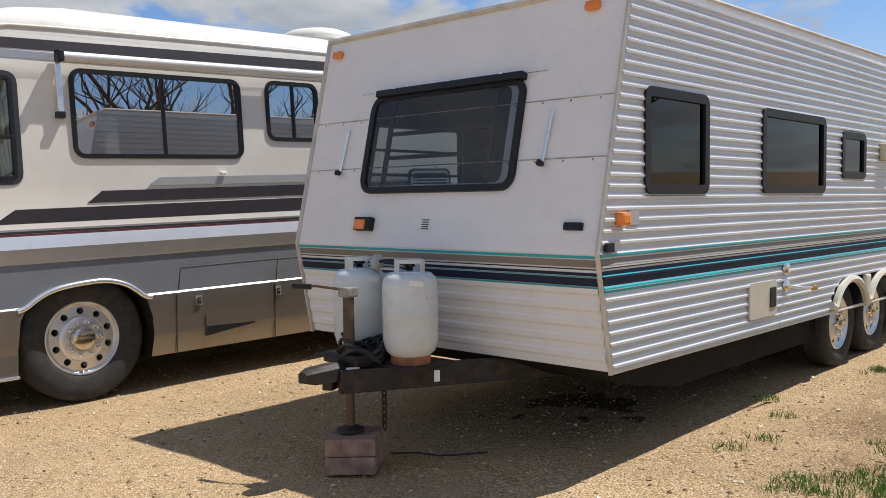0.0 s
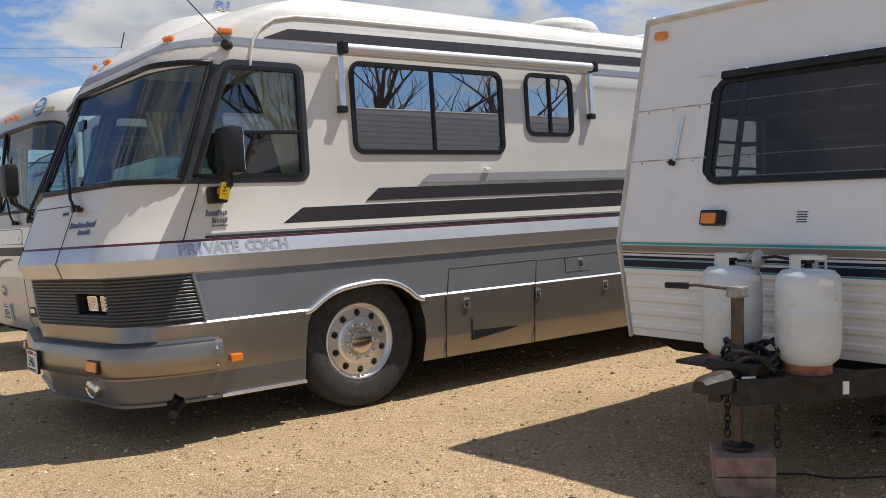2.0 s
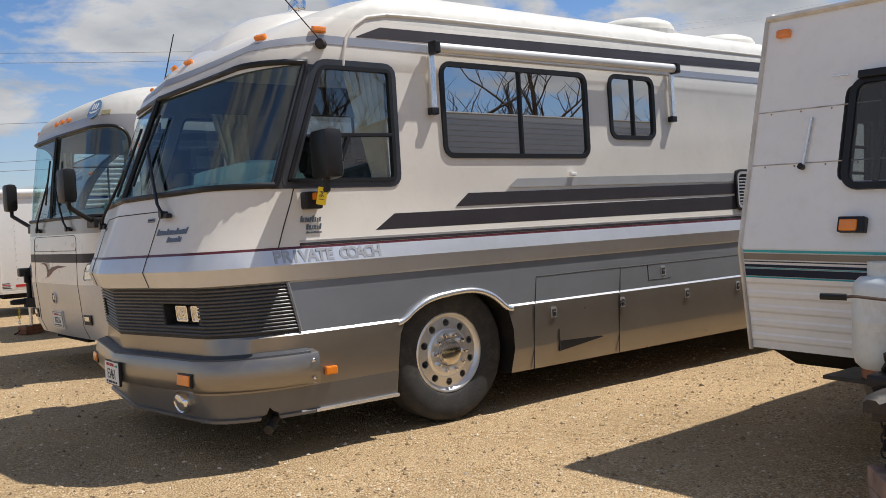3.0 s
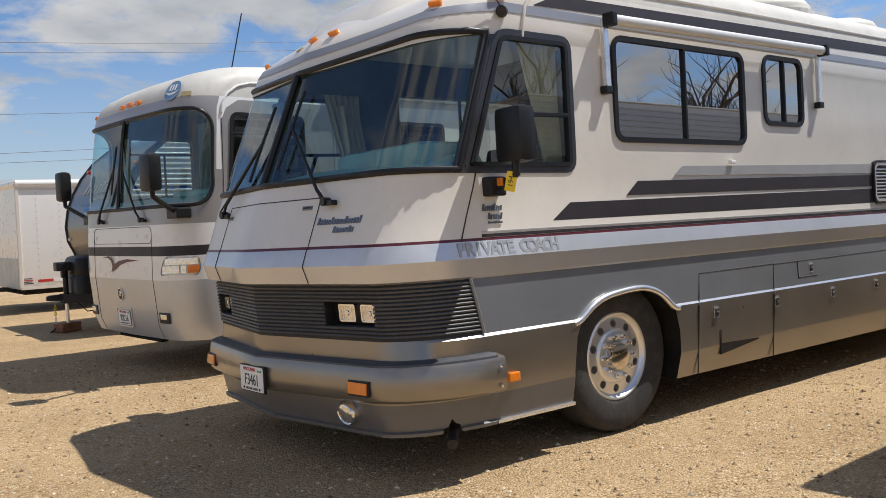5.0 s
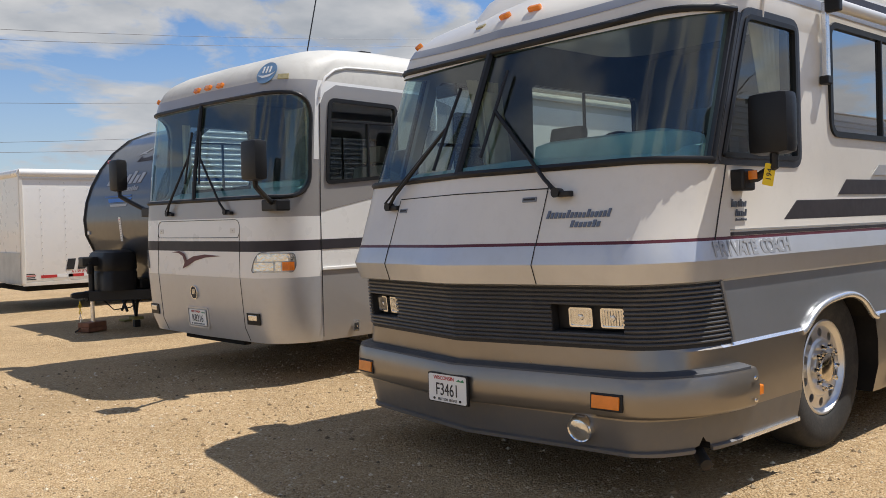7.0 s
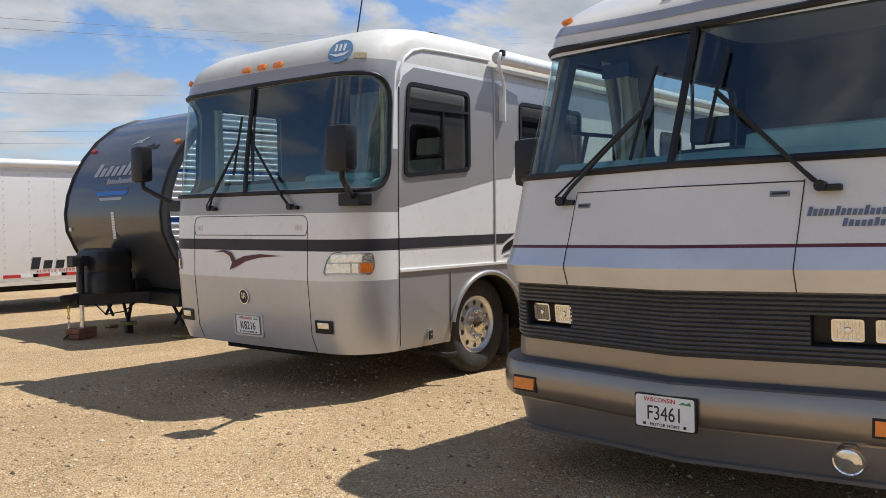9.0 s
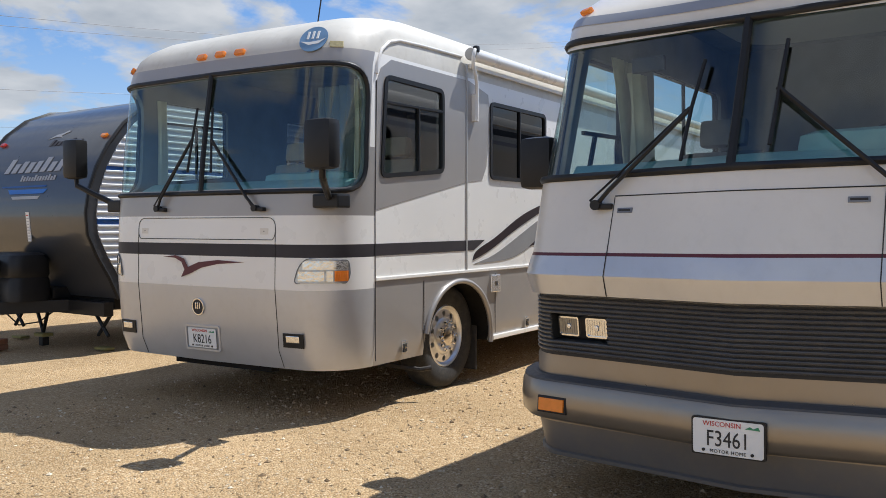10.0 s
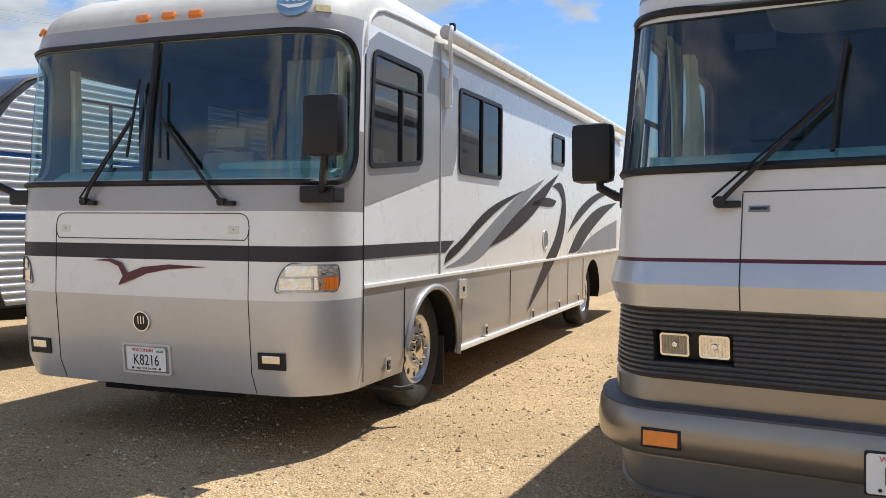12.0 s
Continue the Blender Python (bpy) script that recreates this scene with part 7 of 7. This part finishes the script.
# ---- details on the white cargo trailer ----
def details_cargo(car):
    part("stone_guard", new_box((-0.03, 0.02, 0.47), (0.0, 2.18, 1.02), 0.004), mat("dull_alloy_plate", (0.55, 0.55, 0.53), 0.5, 0.6, 0.1, 4), car, "dull metal stone guard")
    part("corner_post", new_box((-0.02, -0.02, 0.47), (0.05, 0.03, 2.34), 0.012), CREAM, car)
    part("roof_cove", tube([(0.0, 0.03, 2.40), (7.5, 0.03, 2.40)], 0.075, 12), WHITE, car, "rounded white roof cove", smooth=50)
    part("roof_cove", tube([(0.03, 0.0, 2.40), (0.03, 2.2, 2.40)], 0.075, 12), WHITE, car, smooth=50)
    part("cove_lip", new_box((0.0, -0.012, 2.28), (7.5, 0.0, 2.315), 0.003), CREAM, car)
    part("bottom_rail", new_box((0.0, -0.015, 0.44), (7.5, 0.0, 0.50), 0.004), CREAM, car)
    rivet = None
    for i in range(9):
        for k in range(15):
            loc = (0.34 + 0.405 * i, -0.002, 0.62 + 0.115 * k)
            if rivet is None:
                rivet = part("rivet", lathe([(0.009, 0), (0.006, -0.005), (0, -0.007)], 6), BRIGHT, car)
                o = rivet
            else:
                o = new("rivet", rivet.data)
                o.parent = car
            o.location = loc
    x = 0.30
    k = 0
    while x < 5:
        part("reflective_tape", new_box((x, -0.004, 0.565), (x + 0.27, 0.0, 0.615)), REDINK if k % 2 == 0 else PLATE, car)
        x += 0.275 if k % 2 == 0 else 0.19
        k += 1
    lettering = lettering_bars(car, Matrix.Translation((1.13, -0.002, 0.79)) @ FACE_SIDE, 0.80, 0.19, 4, INK, "brand_lettering", "large black brand lettering")
    words("slogan", "ALWAYS AHEAD", 0.062, REDINK, Matrix.Translation((1.14, -0.003, 0.655)) @ FACE_SIDE, car, 0.001, spacing=1.5)
    for i in range(4):
        part("dealer_label", new_box((0.06, -0.003, 0.545 + 0.03 * i), (0.22 - 0.02 * (i % 2), 0.0, 0.56 + 0.03 * i)), INK if i != 2 else REDINK, car)
    part("chassis", new_box((0.1, 0.15, 0.34), (7.4, 2.05, 0.46)), UNDER, car)
    for xx in (3.6, 4.5):
        for y, f in ((0.12, -1), (2.08, 1)):
            wheel("wheel", car, xx, y, 0.34, 0.2, 0.2, f, studs=6, holes=6)
    part("front_leg", new_box((-0.30, 1.02, 0.0), (-0.22, 1.10, 0.5), 0.01), STEEL, car)
    part("tongue", new_box((-1.0, 1.0, 0.38), (0.2, 1.12, 0.46), 0.01), STEEL, car)


details_cargo(cargo)


# ---- bare trees round the lot ----
BARK = mat("grey_brown_bark", (0.10, 0.08, 0.065), 0.9, 0, 0.3, 8, bump=0.01, bscale=14)


def bare_tree_mesh(seed, height):
    rnd = random.Random(seed)
    trunk, twigs = bmesh.new(), bmesh.new()

    def grow(p, d, length, r, depth):
        pts = [p]
        q, v = Vector(p), Vector(d)
        n = 4 if depth < 2 else 3
        for i in range(n):
            v = (v + Vector((rnd.uniform(-1, 1), rnd.uniform(-1, 1), rnd.uniform(-0.3, 0.6))) * 0.16).normalized()
            q = q + v * length / n
            pts.append(q.copy())
        tube(pts, r, 7 if depth == 0 else 4, trunk if depth == 0 else twigs, taper=r * 0.55)
        if depth >= 4:
            return
        kids = (5, 4, 3, 3)[depth]
        for k in range(kids):
            at = pts[min(n, 1 + int((k + 1) * n / (kids + 0.5)))]
            side = Vector((rnd.uniform(-1, 1), rnd.uniform(-1, 1), rnd.uniform(0.0, 0.9))).normalized()
            grow(at, (v * 0.55 + side * 0.8).normalized(), length * rnd.uniform(0.5, 0.68), r * rnd.uniform(0.38, 0.52), depth + 1)
    grow(Vector((0, 0, -0.1)), Vector((0, 0, 1)), height * 0.45, height * 0.022, 0)
    return trunk, twigs


tree_models = []
for seed, h in ((3, 11.0), (8, 9.5), (14, 12.5)):
    t = thing("bare_tree", pose(30 + 4 * seed, -30, 0), "leafless grey-brown tree with a spreading twiggy crown", "tree", "row of bare trees")
    tr, tw = bare_tree_mesh(seed, h)
    part("trunk", tr, BARK, t)
    part("crown", tw, BARK, t, "bare branches and twigs")
    tree_models.append(t)
rnd = random.Random(21)
spots = [(2.5 + 3.0 * i + rnd.uniform(-0.9, 0.9), -13.5 + rnd.uniform(-3.5, 2.5)) for i in range(13)]
for i, (x, y) in enumerate(spots):
    m = pose(x, y, 0, 0, 0, rnd.uniform(0, 360))
    if i < 3:
        tree_models[i].matrix_world = m
    else:
        copy_thing(tree_models[i % 3], m)


# ---- wires beyond the lot ----
WIRE = mat("dark_wire", (0.13, 0.135, 0.15), 0.5, 0.6)
for za, zb in ((13.2, 15.6), (12.6, 15.0), (8.9, 10.9), (6.6, 8.6), (6.0, 7.6)):
    o = obj("power_line", tube([(x, 60, za + (zb - za) * (x - 13) / 27 + 0.0007 * (x - 20) ** 2 - 0.1) for x in range(-40, 121, 8)], 0.014, 4), WIRE)
    tagged(o, "thin overhead wire beyond the lot", "wire", "overhead wires")
pole = thing("utility_pole", pose(-40, 60, 0), "tall brown timber utility pole", "utility pole", "utility poles")
part("pole_shaft", tube([(0, 0, -0.3), (0, 0, 12.5)], 0.16, 10, taper=0.11), BARK, pole)
part("cross_arm", new_box((-0.08, -1.0, 10.6), (0.08, 1.0, 10.8), 0.01), BARK, pole)
copy_thing(pole, pose(120, 60, 0))


# ---- loose stones and grass ----
def scatter_stones():
    rnd = np.random.default_rng(4)
    n = 42000
    x = rnd.uniform(-2.6, 6.5, n)
    y = rnd.uniform(0.6, 13.5, n)
    r = rnd.gamma(2.2, 0.0032, n).clip(0.003, 0.024)
    base = np.array([(1, 0, 0), (-1, 0, 0), (0, 1, 0), (0, -1, 0), (0, 0, 1), (0, 0, -1)], float)
    tri = np.array([(0, 2, 4), (2, 1, 4), (1, 3, 4), (3, 0, 4), (2, 0, 5), (1, 2, 5), (3, 1, 5), (0, 3, 5)])
    v = base[None] * rnd.uniform(0.6, 1.25, (n, 6, 1)) * np.array([1, 0.8, 0.6])
    a = rnd.uniform(0, 6.28, n)
    c, s = np.cos(a)[:, None], np.sin(a)[:, None]
    v = np.stack([v[..., 0] * c - v[..., 1] * s, v[..., 0] * s + v[..., 1] * c, v[..., 2]], -1) * r[:, None, None]
    z = np.array([0.018 * (noise.noise((p * 0.6, q * 0.6, 3.1)) + 0.5 * noise.noise((p * 1.7, q * 1.7, 8.1))) - 0.012 for p, q in zip(x, y)])
    v += np.stack([x, y, z + r * 0.15], -1)[:, None]
    f = (tri[None] + 6 * np.arange(n)[:, None, None]).reshape(-1, 3)
    me = bpy.data.meshes.new("loose_stones")
    me.from_pydata(v.reshape(-1, 3).tolist(), [], f.tolist())
    m = bpy.data.materials.new("loose_stone")
    m.use_nodes = True
    t = m.node_tree
    b = t.nodes["Principled BSDF"]
    g = t.nodes.new("ShaderNodeNewGeometry")
    rp = t.nodes.new("ShaderNodeValToRGB")
    for _ in range(2):
        rp.color_ramp.elements.new(0.5)
    for e, (p, col) in zip(rp.color_ramp.elements, ((0, (0.15, 0.10, 0.055)), (0.4, (0.40, 0.28, 0.155)), (0.8, (0.58, 0.44, 0.27)), (1, (0.76, 0.66, 0.50)))):
        e.position, e.color = p, (*col, 1)
    t.links.new(g.outputs["Random Per Island"], rp.inputs[0])
    t.links.new(rp.outputs[0], b.inputs["Base Color"])
    b.inputs["Roughness"].default_value = 0.9
    me.materials.append(m)
    ob = new("loose_stones", me)
    return tagged(ob, "scattered tan and brown crushed stones", "gravel", kind="stuff")


scatter_stones()


def grass():
    rnd = random.Random(9)
    tufts = []
    for _ in range(2600):
        x, y = rnd.uniform(3.3, 10.5), rnd.uniform(0.0, 2.9)
        lush = 0.9 * (1.85 + 0.07 * (x - 4) - y) + 0.75 * noise.noise((x * 1.1, y * 1.1, 5.5)) + 0.45 * noise.noise((x * 3.7, y * 3.7, 1.5))
        if lush + rnd.uniform(-0.2, 0.2) > 0.22:
            tufts.append((x, y, rnd.uniform(0.04, 0.11), rnd.randint(16, 60)))
    tufts += [(4.38, 2.37, 0.11, 70), (4.64, 2.30, 0.10, 60), (5.55, 2.72, 0.12, 70), (4.05, 1.87, 0.13, 90), (4.12, 1.80, 0.08, 50), (5.2, 2.45, 0.09, 50)]
    verts, faces = [], []
    for cx, cy, rad, n in tufts:
        for _ in range(n):
            a, q = rnd.uniform(0, 6.28), rad * math.sqrt(rnd.random()) * rnd.uniform(0.6, 1.1)
            x, y = cx + q * math.cos(a), cy + q * math.sin(a)
            h, w, t = rnd.uniform(0.006, 0.026) + 0.02 * rnd.random() ** 4, rnd.uniform(0.002, 0.004), rnd.uniform(0, 6.28)
            lx, ly = rnd.uniform(-0.025, 0.025), rnd.uniform(-0.025, 0.025)
            k = len(verts)
            dx, dy = w * math.cos(t), w * math.sin(t)
            verts += [(x - dx, y - dy, -0.01), (x + dx, y + dy, -0.01), (x + lx * 0.5 + dx * 0.6, y + ly * 0.5 + dy * 0.6, h * 0.6), (x + lx * 0.5 - dx * 0.6, y + ly * 0.5 - dy * 0.6, h * 0.6), (x + lx, y + ly, h)]
            faces += [(k, k + 1, k + 2, k + 3), (k + 3, k + 2, k + 4)]
    me = bpy.data.meshes.new("grass")
    me.from_pydata(verts, [], faces)
    m = bpy.data.materials.new("spring_grass")
    m.use_nodes = True
    t = m.node_tree
    b = t.nodes["Principled BSDF"]
    g = t.nodes.new("ShaderNodeNewGeometry")
    rp = t.nodes.new("ShaderNodeValToRGB")
    rp.color_ramp.elements.new(0.5)
    for e, (p, col) in zip(rp.color_ramp.elements, ((0, (0.07, 0.15, 0.02)), (0.75, (0.16, 0.28, 0.045)), (1, (0.30, 0.26, 0.10)))):
        e.position, e.color = p, (*col, 1)
    t.links.new(g.outputs["Random Per Island"], rp.inputs[0])
    t.links.new(rp.outputs[0], b.inputs["Base Color"])
    b.inputs["Roughness"].default_value = 0.7
    me.materials.append(m)
    return tagged(new("grass", me), "short patchy green grass in the gravel", "grass", kind="stuff")


grass()
